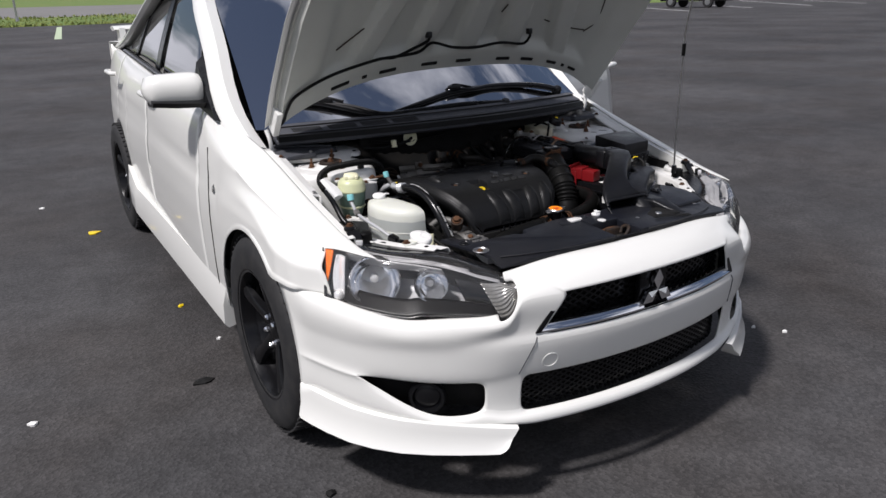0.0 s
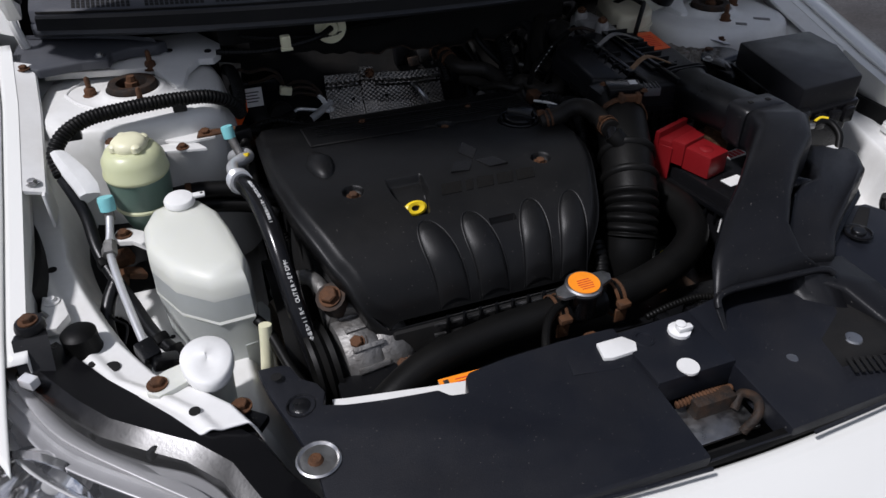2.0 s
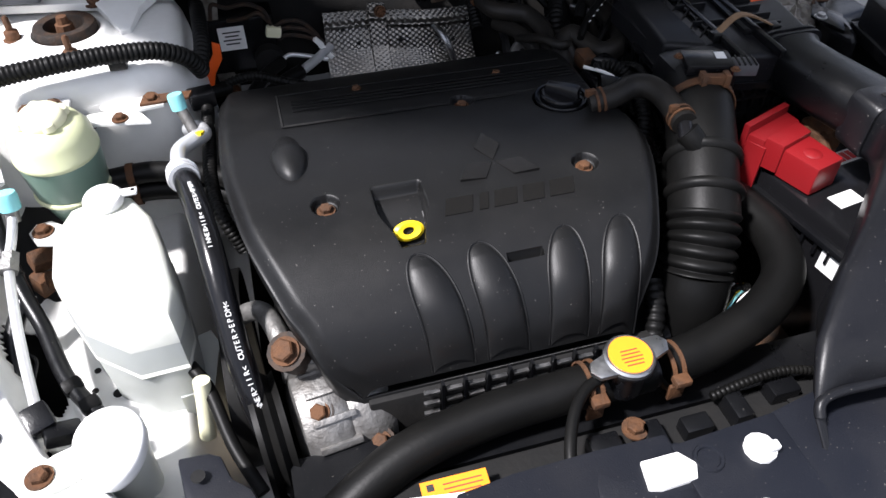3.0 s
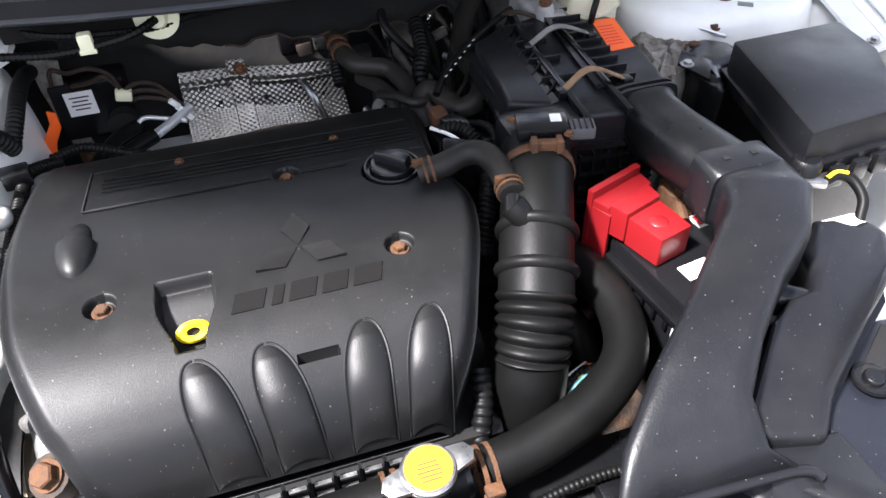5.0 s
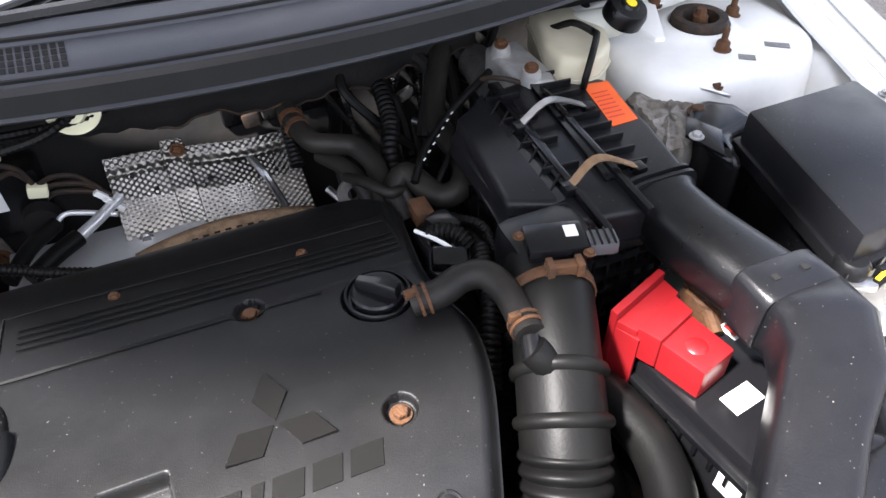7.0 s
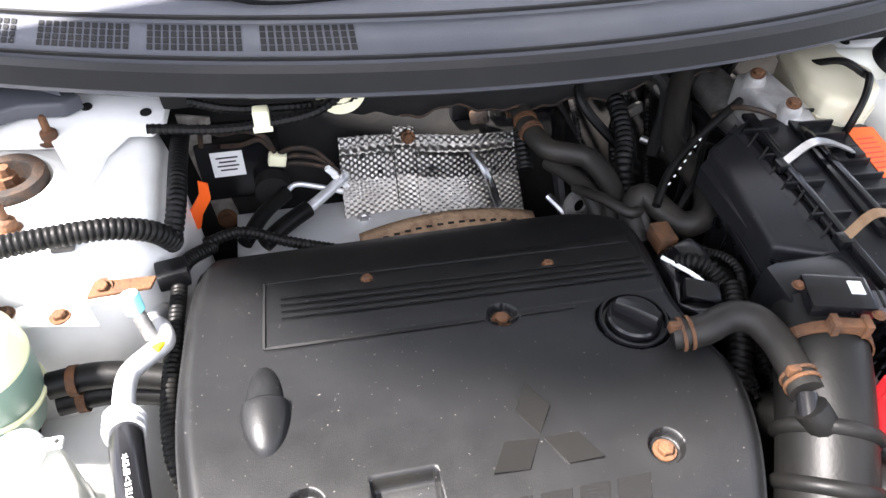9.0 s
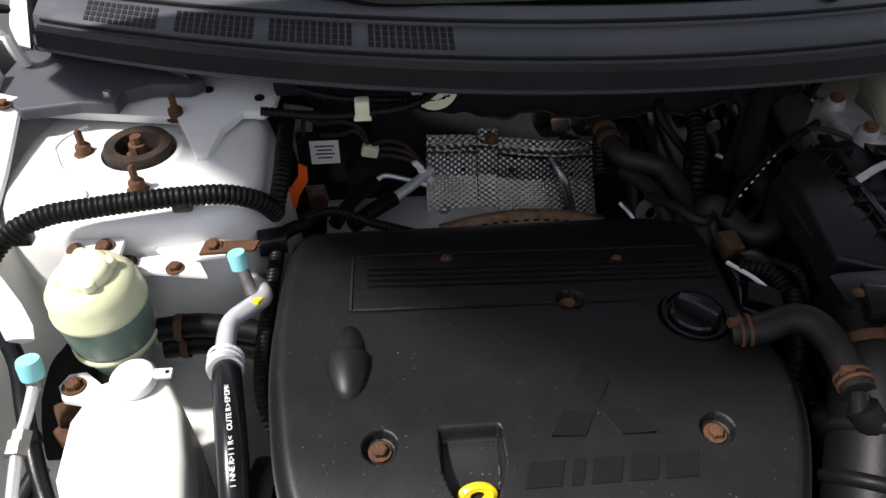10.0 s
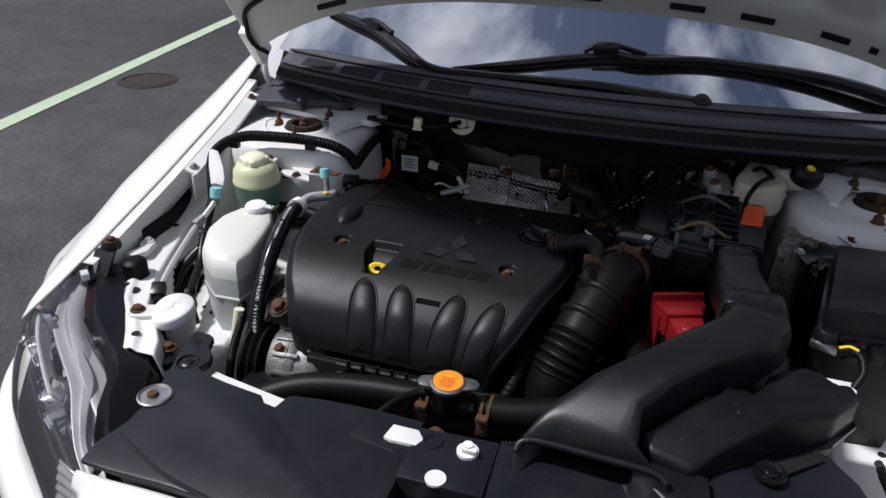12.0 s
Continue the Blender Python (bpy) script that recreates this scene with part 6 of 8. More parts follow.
ca = (-.051, -.528, .716)
tube("filler_neck", [(-.085, -.521, .681), (-.015, -.520, .682)], .018, PLASTIC, rc, "black filler neck", seg=18)
lathe("neck_riser", [(.019, -.035), (.019, 0), (.024, .002), (.024, .005), (0, .005)], aim(ca, (0, -.05, 1)), PLASTIC, rc, seg=24)
lathe("cap_body", [(.0215, .001), (.0232, .003), (.0232, .0085), (.0215, .0105), (0, .0105)], aim(ca, (0, -.05, 1)), STEEL, rc, "bright metal cap", seg=36)
for s in (-1, 1):
    prism("cap_ear", [(s * .020, -.012), (s * .036, -.009), (s * .041, 0), (s * .036, .009), (s * .020, .012)][::s], .004, .0085, STEEL, rc, bevel=.001, m=aim(ca, (0, -.05, 1)) @ Matrix.Rotation(radians(10), 4, "Z"))
lathe("cap_label", [(0, .0112), (.0196, .0112), (.0196, .0104), (0, .0104)], aim(ca, (0, -.05, 1)), ORANGE, rc, "orange warning label", seg=32)
for k in range(5):
    text_bar("label_line", (0, .004 - .0038 * k, .0116), (.020 - .002 * abs(k - 2), .0009), aim(ca, (0, -.05, 1)), REDINK, rc)
for x in (-.088, -.006):
    for dz in (0, .012):
        lathe("hose_clip", [(.0215, 0), (.0232, 0), (.0232, .004), (.0215, .004)], aim((x + dz * .8, -.520, .682), (1, 0, 0)), RUST, hose, "rusty spring clip", seg=26)
    box("clip_ear", (.016, .012, .008), (x + .006, -.545, .690), RUST, hose, bevel=.002)
    box("clip_ear", (.016, .004, .020), (x + .006, -.542, .670), RUST, hose, bevel=.001)
tube("overflow_hose", [(-.072, -.528, .702), (-.092, -.535, .700), (-.112, -.555, .698), (-.128, -.585, .692), (-.135, -.615, .68)], .0055, RUBBER, rc, "thin overflow hose", seg=10)

# ---- slam panel shroud (front plastic cover) ----
sh = empty("slam_panel_cover", "black plastic cover over the radiator support", "engine bay cover", (0, 0, 0))


def gap_y(x):
    """Rear edge of the nose panel."""
    p = bumper_point(min(.455, abs(x)), .69, nose_rows(min(.455, abs(x)))[0][1])
    return p[1]


fl = [(x, gap_y(x) + .003) for x in (-.425, -.38, -.30, -.22, -.14, -.06)]
left_poly = fl + [(-.057, -.606), (-.12, -.604), (-.188, -.603), (-.234, -.606), (-.240, -.612), (-.245, -.632), (-.262, -.628), (-.272, -.616), (-.300, -.612), (-.33, -.606), (-.366, -.594), (-.388, -.583), (-.382, -.566), (-.388, -.550), (-.403, -.535), (-.410, -.512), (-.420, -.506), (-.446, -.504), (-.440, -.545), (-.425, -.60), (-.412, -.655), (-.412, -.70), (-.425, -.74)]
fr = [(x, gap_y(x) + .003) for x in (.035, .10, .18, .26, .34, .425)]
right_poly = fr + [(.44, -.74), (.435, -.69), (.46, -.64), (.45, -.58), (.42, -.545), (.34, -.53), (.24, -.545), (.17, -.59), (.10, -.60), (.035, -.612)]


def shroud_top(x, y):
    return .008 * smooth(-.80, -.72, y) + .010 * smooth(-.30, -.10, x) * smooth(.32, .1, x) - .014 * smooth(.30, .43, abs(x))


prism("cover_left", left_poly, .690, .704, FRONTCOVER, sh, bevel=.004, top=shroud_top)
prism("cover_right", right_poly, .690, .704, FRONTCOVER, sh, bevel=.004, top=shroud_top)
prism("cover_bridge", [(-.060, -.70), (.038, -.70), (.038, -.613), (-.060, -.618)], .690, .7235, FRONTCOVER, sh, bevel=.003)
prism("cover_front_strip", [(-.062, gap_y(.06) + .004), (.037, gap_y(.03) + .004), (.037, -.788), (-.062, -.788)], .690, .706, FRONTCOVER, sh, bevel=.002)
strip_along("bonnet_seal", -.44, .44, .6955, .6955, .112, .012, .012, RUBBER, sh, "black rubber edge seal", n=40, bow=lambda x: .003 - .012 * (abs(x) / .44) ** 3)
panel = [(.264, -.556), (.318, -.531), (.372, -.512), (.402, -.516), (.432, -.548), (.448, -.592), (.446, -.640), (.430, -.672), (.30, -.692), (.270, -.655)]
prism("cover_panel", panel, .690, .731, FRONTCOVER, sh, "raised flat panel beside the resonator", .006, 3, top=lambda x, y: -.016 * smooth(-.60, -.69, y) - .010 * smooth(.40, .45, x))
pz = .7318
part("panel_groove", prism_bm(bmesh.new(), [(.326, -.562), (.340, -.552), (.385, -.521), (.396, -.530), (.352, -.566)], pz - .002, pz + .0005, .0008, 1), DULLBLK, sh)
lathe("panel_cup", [(.0185, .0), (.0178, .0030), (.0160, .0034), (.0145, .0012), (.0, .0012)], aim((.334, -.570, pz - .0012), (0, 0, 1)), GLOSSBLK, sh, "round sunk fixing", seg=32)
lathe("panel_clip", [(0, .0045), (.0075, .0042), (.0088, .003), (.0092, 0), (0, 0)], aim((.334, -.570, pz), (0, 0, 1)), PLASTIC, sh, seg=18)
lathe("moulded_ring", [(.0085, 0), (.0095, .0022), (.0118, .0022), (.0128, 0)], aim((-.037, -.637, .7234), (0, 0, 1)), FRONTCOVER, sh, seg=28)
# latch in the cut-out
box("latch_plate", (.085, .05, .004), (-.012, -.735, .686), STEEL, sh, "worn bonnet latch plate", bevel=.001)
box("latch_body", (.05, .018, .035), (-.005, -.722, .690), RUSTDARK, sh, bevel=.004)
tube("latch_hook", [(.005, -.762, .69), (.02, -.760, .708), (.030, -.745, .712), (.027, -.728, .704), (.015, -.735, .692)], .005, RUSTDARK, sh, "worn latch hook", seg=10)
tube("latch_spring", [(-.045, -.715, .70), (-.01, -.716, .705), (.025, -.714, .700)], .004, RUST, sh, seg=8, ribs=(.004, .001))
box("latch_pit", (.10, .085, .01), (-.012, -.744, .665), DULLBLK, sh, bevel=0)
# clip pads, screws and marks
for x, y, w, d in ((-.071, -.638, .046, .026),):
    prism("clip_pad", [(x - w / 2, y - d / 2 + .003), (x - w / 2 + .01, y - d / 2), (x + w / 2 - .006, y - d / 2 + .001), (x + w / 2, y), (x + w / 2 - .01, y + d / 2), (x - w / 2 + .004, y + d / 2)], .718, .7245, APRON, sh, "white panel showing through a slot", .001)
lathe("clip_pad", [(0, .0012), (.012, .001), (.012, -.002), (0, -.002)], aim((-.017, -.690, .7236), (0, 0, 1)), APRON, sh, seg=20)
lathe("push_clip", [(0, .014), (.006, .013), (.005, .006), (.013, .004), (.013, 0), (0, 0)], aim((.006, -.641, .7236), (0, 0, 1)), LABEL, sh, "white push clip", seg=12)
box("clip_wing", (.018, .008, .006), (.009, -.645, .732), LABEL, sh, bevel=.002)
prism("cover_flap", [(-.135, -.655), (-.075, -.665), (-.07, -.655), (-.05, -.655), (-.05, -.615), (-.125, -.612)], .7, .7205, FRONTCOVER, sh, bevel=.003)
for x, y in ((-.408, -.650), (.398, -.665)):
    z = .7055 + shroud_top(x, y)
    lathe("fixing_cup", [(.021, 0), (.0225, .0015), (.0205, .003), (.018, .0005), (.0, .0005)], aim((x, y, z - .0008), (0, 0, 1)), STEEL, sh, "round recessed metal fixing", seg=30)
    lathe("fixing_screw", [(0, .004), (.006, .004), (.008, 0), (0, 0)], aim((x - .003, y, z), (0, 0, 1)), RUST, sh, seg=10)
for x, y in ((-.41, -.575), (.337, -.572)):
    z = .7045 + shroud_top(x, y)
    lathe("screw_pocket", [(.0135, 0), (.015, .0018), (.0165, 0), (.0165, -.001), (.0135, -.001)], aim((x, y, z), (0, 0, 1)), GLOSSBLK, sh, seg=24)
    lathe("push_screw", [(0, .002), (.008, .0018), (.011, 0), (0, 0)], aim((x, y, z), (0, 0, 1)), PLASTIC, sh, seg=16)
lathe("pocket_hole", [(0, .0008), (.006, .0006), (.006, 0), (0, 0)], aim((-.428, -.53, .7045), (0, 0, 1)), DULLBLK, sh, seg=14)
for k in range(15):
    x = .150 + .0082 * k
    y = -.748 - .0014 * k
    box("vent_slot", (.0045, .022, .0012), (x, y, .7062 + shroud_top(x, y)), DULLBLK, sh, bevel=0, rot=(0, 0, -18))
box("label_tab", (.057, .024, .004), (-.227, -.581, .6695), APRON, tie, "white label tab", bevel=.001, rot=(6, 0, -1))
box("caution_label", (.058, .022, .0012), (-.227, -.5805, .6728), ORANGE, tie, "orange caution label", bevel=0, rot=(6, 0, -1))
for k in range(3):
    box("label_line", (.034 - .006 * (k == 2), .0010, .0004), (-.220, -.5755 - .0042 * k, .6742 - .0004 * k), REDINK, tie, bevel=0, rot=(6, 0, -1))
box("label_mark", (.006, .006, .0004), (-.248, -.5755, .6742), INK, tie, bevel=0, rot=(6, 0, -1))

# ---- air intake: duct, resonator, airbox, bellows ----
duct = empty("intake_duct", "black plastic intake duct running to the airbox", "air duct", (0, 0, 0))


def duct_ring(c, d, w, h, rnd=.42, n=24):
    """Rounded box section across direction d (plan), width w, height h."""
    d = Vector((d[0], d[1], 0)).normalized()
    s = Vector((-d.y, d.x, 0))
    out = []
    for k in range(n):
        a = 2 * math.pi * (k + .5) / n
        ca_, sa = math.cos(a), math.sin(a)
        out.append(tuple(Vector(c) + s * (math.copysign(abs(ca_) ** rnd, ca_) * w / 2) + Vector((0, 0, math.copysign(abs(sa) ** rnd, sa) * h / 2))))
    return out


path = [((.296, -.205, .792), (0, -1), .074, .072), ((.295, -.228, .800), (0, -1), .072, .070), ((.294, -.236, .800), (0, -1), .066, .064), ((.293, -.275, .804), (.06, -1), .068, .062), ((.300, -.325, .806), (.14, -1), .072, .060), ((.308, -.366, .806), (.05, -1), .074, .060), ((.310, -.386, .806), (-.15, -1), .076, .062)]
loft("duct_elbow", [duct_ring(*p, .66, 40) for p in path], PLASTIC, duct, "black duct elbow", sharp=60)
for y_ in (-.212, -.222):
    loft("elbow_rib", [duct_ring((.295, y_ + o, .797), (0, -1), .078, .076, .36, 40) for o in (.002, -.002)], DUCTPL, duct)
path2 = [((.311, -.380, .806), (-.06, -1), .074, .058), ((.312, -.414, .805), (-.42, -1), .074, .060), ((.287, -.449, .801), (-.75, -.70), .066, .064), ((.241, -.485, .792), (-.72, -.70), .058, .066), ((.196, -.526, .780), (-.72, -.70), .058, .066), ((.157, -.563, .764), (-.6, -.8), .070, .066), ((.136, -.598, .742), (-.3, -1), .108, .060), ((.142, -.626, .724), (-.05, -1), .165, .050)]
c2 = [duct_ring(*p, .30) for p in path2]
for k_, top_ in ((-2, .772), (-1, .749)):   # the mouth leans forward towards its foot
    c2[k_] = [(x, y - (top_ - z) * (.5 if k_ == -2 else 1.15), z) for x, y, z in c2[k_]]
loft("duct_body", c2, DUCTPL, duct, "black plastic duct body", sharp=60, caps=False, solid=.003)
prism("duct_skirt", [(.186, -.580), (.205, -.600), (.268, -.606), (.272, -.66), (.285, -.735), (.262, -.742), (.240, -.700), (.226, -.655), (.196, -.630)], .70, .739, DUCTPL, duct, "moulded skirt beside the mouth", .005, 3, top=lambda x, y: -.030 * smooth(-.62, -.745, y))
loft("duct_band", [duct_ring((.309, y_, .806), (-.02, -1), w_, h_, .34, 40) for y_, w_, h_ in ((-.352, .076, .062), (-.354, .079, .065), (-.388, .081, .066), (-.391, .078, .063))], DUCTPL, duct, "overlapping joint sleeve")
for x in (.292, .322):
    box("band_slot", (.006, .006, .003), (x, -.372, .8385), DULLBLK, duct, bevel=0)
# mouth: arch over a dark opening on the front cover
arch = [tuple(Vector(p) + Vector((0, -.001, .001))) for p in c2[-1][1:12]]
tube("mouth_rim", arch, .0045, DUCTPL, duct, "rounded mouth rim", seg=10)
grid("mouth_floor", lambda u, v: (.062 + .19 * u, -.742 + .14 * v, .7135 + .002 * v), 8, 6, DULLBLK, duct, solid=.002)
for x in (.10, .19):
    lathe("mouth_fixing", [(0, .005), (.009, .004), (.011, 0), (0, 0)], aim((x, -.712, .712), (0, 0, 1)), STEEL, duct, seg=14)
reso = empty("resonator", "black moulded resonator box beside the duct", "resonator", (0, 0, 0))
rp = [(.352, -.438), (.372, -.420), (.395, -.423), (.411, -.433), (.430, -.428), (.437, -.452), (.404, -.497), (.335, -.540), (.272, -.586), (.248, -.614), (.200, -.603), (.189, -.585), (.256, -.519), (.284, -.502), (.308, -.499), (.322, -.482), (.330, -.455)]
prism("resonator_body", rp[::-1], .705, .783, DUCTPL, reso, "moulded chamber", .009, 3, top=lambda x, y: -.034 * smooth(-.52, -.62, y) - .010 * smooth(.37, .43, x))
prism("resonator_flange", [(a + (.004 if a > .3 else .0), b - .004) for a, b in rp][::-1], .728, .733, GLOSSBLK, reso, bevel=.001)
tube("resonator_neck", [(.275, -.482, .768), (.303, -.498, .763), (.325, -.512, .758)], .0155, GLOSSBLK, reso, "link pipe", seg=16)
lathe("filler_cup", [(0, .006), (.012, .005), (.016, 0), (.016, -.02), (0, -.02)], aim((.405, -.36, .80), (0, 0, 1)), PLASTIC, reso, seg=20)
airbox = empty("airbox", "black plastic air filter box with strap clips", "air filter box", (0, 0, 0))
lid = [(.146, -.186), (.160, -.036), (.215, .0), (.300, .012), (.352, -.030), (.345, -.130), (.332, -.215), (.262, -.245), (.198, -.235), (.190, -.205)]
prism("airbox_lid", lid[::-1], .790, .824, DUCTPL, airbox, "ribbed lid", .007, 3)
prism("airbox_base", [(.25 + (x - .25) * .97, -.1 + (y + .1) * .97) for x, y in lid][::-1], .60, .782, PLASTIC, airbox, "lower half of the box", .004)
prism("airbox_seam", [(.25 + (x - .25) * 1.03, -.1 + (y + .1) * 1.03) for x, y in lid][::-1], .781, .790, GLOSSBLK, airbox, bevel=.001)
for k in range(9):
    y = -.185 + .023 * k
    for x0, x1 in ((.195, .235), (.262, .300)):
        if (k % 2) or x0 > .2:
            box("lid_rib", (x1 - x0, .003, .010), ((x0 + x1) / 2 + .004 * k * .3, y, .827), PLASTIC, airbox, bevel=.001, rot=(0, 0, -4))
for x in (.205, .250):
    box("lid_channel", (.014, .205, .006), (x + .012, -.095, .827), GLOSSBLK, airbox, bevel=.002, rot=(0, 0, -5))
for k in range(7):
    y = -.17 + .026 * k
    box("box_rib", (.004, .003, .13), (.150 + .003 * k * .3, y, .71), PLASTIC, airbox, bevel=.001)
for a, b, c_ in (((.210, -.087, .832), (.252, -.075, .845), (.293, -.086, .834)), ((.205, -.197, .832), (.243, -.184, .845), (.282, -.198, .833))):
    pts = spline([a, b, c_], 14)
    v = []
    for p in pts:
        v += [(p[0], p[1] - .005, p[2]), (p[0], p[1] + .005, p[2]), (p[0], p[1] + .005, p[2] + .0018), (p[0], p[1] - .005, p[2] + .0018)]
    obj("strap_clip", v, [(4 * i + k, 4 * i + (k + 1) % 4, 4 * i + 4 + (k + 1) % 4, 4 * i + 4 + k) for i in range(13) for k in range(4)], TANRUST if a[1] < -.1 else STEEL, airbox, "curved spring steel strap")
    for p in (a, c_):
        box("clip_end", (.012, .014, .010), (p[0], p[1], p[2] - .002), PLASTIC, airbox, bevel=.002)
st = [(.323, -.033), (.354, -.037), (.341, -.117), (.309, -.118)]
obj("warning_label", [(x - .003, y, .8247) for x, y in st] + [(x - .003, y, .8237) for x, y in st], [(0, 1, 2, 3), (7, 6, 5, 4), (0, 4, 5, 1), (1, 5, 6, 2), (2, 6, 7, 3), (3, 7, 4, 0)], REDORANGE, airbox, "orange warning label", smooth=False)
for k in range(7):
    box("label_line", (.020, .0015, .0004), (.329 - .0015 * k, -.055 - .008 * k, .8250), REDINK, airbox, bevel=0, rot=(0, 0, -2))
box("maf_housing", (.080, .060, .060), (.160, -.235, .800), PLASTIC, airbox, bevel=.015)
maf = empty("air_flow_sensor", "black air flow sensor with grey plug", "sensor", (0, 0, 0))
maf_m = pose(.152, -.262, .838, 0, 0, -16)
part("sensor_body", box_bm(bmesh.new(), (.052, .036, .014), maf_m, .003), GLOSSBLK, maf)
part("sensor_foot", box_bm(bmesh.new(), (.040, .030, .026), maf_m @ pose(0, 0, -.016), .003), PLASTIC, maf)
part("sensor_label", box_bm(bmesh.new(), (.011, .014, .0006), maf_m @ pose(.014, .004, .0074), 0), LABEL, maf, "white sticker")
part("sensor_plug", box_bm(bmesh.new(), (.026, .020, .014), maf_m @ pose(.040, -.004, -.002), .003), PLUGGREY, maf, "grey plug")
for k in range(4):
    part("plug_rib", box_bm(bmesh.new(), (.0016, .0205, .0018), maf_m @ pose(.031 + .006 * k, -.004, .0056), 0), GLOSSBLK, maf)
for dx, dy in ((-.030, .006), (.024, -.022)):
    bolt("sensor_screw", tuple((maf_m @ Vector((dx, dy, .004)))), (0, 0, 1), .0035, RUST, maf)
# bellows
bel = empty("intake_bellows", "black corrugated rubber intake hose", "air hose", (0, 0, 0))
tube("bellows_top", [(.152, -.250, .802), (.140, -.285, .796), (.124, -.325, .782), (.110, -.360, .765), (.099, -.388, .748), (.095, -.398, .741)], .0365, RUBBER, bel, seg=36, n=30)
tube("bellows_ribs", [(.097, -.392, .745), (.089, -.410, .728), (.083, -.421, .714), (.0775, -.431, .698)], .0368, RUBBER, bel, "ribbed section", seg=36, n=90, ribs=(.0118, .0034))
tube("bellows_cuff", [(.078, -.430, .700), (.073, -.440, .675), (.069, -.446, .62)], .0372, RUBBER, bel, seg=32)
for p, q, r_ in (((.1165, -.344, .7735), (-.36, -.85, -.40), .0), ((.1035, -.377, .755), (-.33, -.8, -.50), .0)):
    lathe("bellows_bead", [(.0370, -.006), (.0405, -.0035), (.0415, 0), (.0405, .0035), (.0370, .006)], aim(p, q), RUBBER, bel, seg=36)
for k in (-.5, .35):
    a_ = Vector((.140, -.285, .796)) + Vector((.034 * math.sin(k), 0, .034 * math.cos(k)))
    b_ = Vector((.110, -.360, .765)) + Vector((.034 * math.sin(k), .012, .030 * math.cos(k)))
    tube("mould_line", [tuple(a_), tuple((a_ + b_) / 2 + Vector((0, 0, .003))), tuple(b_)], .0016, RUBBER, bel, seg=6)
lathe("bellows_clamp", [(.0372, -.005), (.0388, -.005), (.0388, .005), (.0372, .005)], aim((.141, -.283, .797), (-.3, -.95, -.15)), RUST, bel, "rusty band clamp", seg=36)
box("clamp_screw", (.034, .010, .010), (.146, -.290, .835), RUST, bel, bevel=.002, rot=(0, 0, -14))
for dx in (-.012, .012):
    box("clamp_lug", (.006, .014, .014), (.146 + dx, -.290 - dx * .25, .835), RUST, bel, bevel=.001, rot=(0, 0, -14))
tube("breather_stub", [(.108, -.352, .785), (.098, -.345, .802), (.092, -.338, .810)], .013, RUBBER, bel, seg=14)
pcv = empty("breather_hose", "black rubber breather hose with rusty clips", "hose", (0, 0, 0))
tube("hose", [(.026, -.246, .800), (.050, -.250, .806), (.075, -.246, .812), (.092, -.254, .814), (.100, -.275, .812), (.100, -.300, .810), (.097, -.325, .810)], .0132, OLDRUBBER, pcv, seg=14, n=40)
for p, q in (((.034, -.248, .802), (1, -.1, .2)), ((.099, -.312, .810), (-.1, -1, 0))):
    for o in (-.003, .004):
        lathe("clip", [(.0134, 0), (.0148, 0), (.0148, .003), (.0134, .003)], aim(tuple(np.array(p) + np.array(q) * o), q), RUST, pcv, "rusty spring clip", seg=20)
    box("clip_ear", (.010, .006, .008), (p[0] - .010, p[1], p[2] + .012), RUST, pcv, bevel=.001)
tube("nozzle", [(.096, -.327, .810), (.090, -.345, .804)], .008, GLOSSBLK, pcv, seg=12)

# ---- battery, fuse box ----
rc_ = random.Random(5)
bat = empty("battery", "black car battery under the duct", "battery", (0, 0, 0))
bm_ = pose(.303, -.392, 0, 0, 0, 9)
part("battery_case", box_bm(bmesh.new(), (.17, .225, .19), bm_ @ pose(0, 0, .640), .006), GLOSSBLK, bat, "black battery case")
for dx in (-.086,):
    part("battery_ledge", box_bm(bmesh.new(), (.012, .22, .008), bm_ @ pose(dx, 0, .71), .002), PLASTIC, bat)
    for k in range(12):
        part("ledge_rib", box_bm(bmesh.new(), (.008, .004, .02), bm_ @ pose(dx, -.1 + .018 * k, .70), .001), PLASTIC, bat)
for x, y, w, h in ((.022, .048, .038, .020), (-.041, -.009, .034, .020), (-.0865, -.052, .002, .03)):
    part("battery_label", box_bm(bmesh.new(), (w, h, .0008 if w > .01 else .024), bm_ @ pose(x, y, .7358 if w > .01 else .69), 0), LABEL, bat, "white label")
for k in range(4):
    part("label_block", box_bm(bmesh.new(), (.006, .014, .0006), bm_ @ pose(.0095 + .0083 * k, .048, .7366), 0), REDINK, bat)
rings = []
for k, z in ((1.0, .735), (1.0, .748), (.95, .756), (.70, .760), (.62, .772), (.50, .778), (.05, .776)):
    rings.append([(.300 + .020 * k * math.cos(t) + rc_.uniform(-.002, .002), -.308 + .026 * k * math.sin(t) + rc_.uniform(-.002, .002), z + rc_.uniform(-.0015, .0015)) for t in np.linspace(0, 2 * math.pi, 22, endpoint=False)])
loft("negative_clamp", rings, RUST, bat, "flaky corroded terminal clamp", sharp=30)
tube("clamp_arm", [(.300, -.300, .752), (.290, -.325, .748), (.285, -.345, .742)], .0065, RUST, bat, seg=8)
tb = empty("battery_terminal_cover", "glossy red plastic battery terminal cover", "terminal cover", (0, 0, 0))
prism("cover_front", [(.212, -.350), (.256, -.332), (.266, -.382), (.226, -.393)], .738, .772, RED, tb, bevel=.003)
prism("cover_shoulder", [(.200, -.333), (.254, -.313), (.257, -.336), (.210, -.353)], .742, .778, RED, tb, bevel=.003)
prism("cover_rear", [(.189, -.313), (.259, -.287), (.262, -.310), (.200, -.334)], .738, .774, RED, tb, bevel=.003)
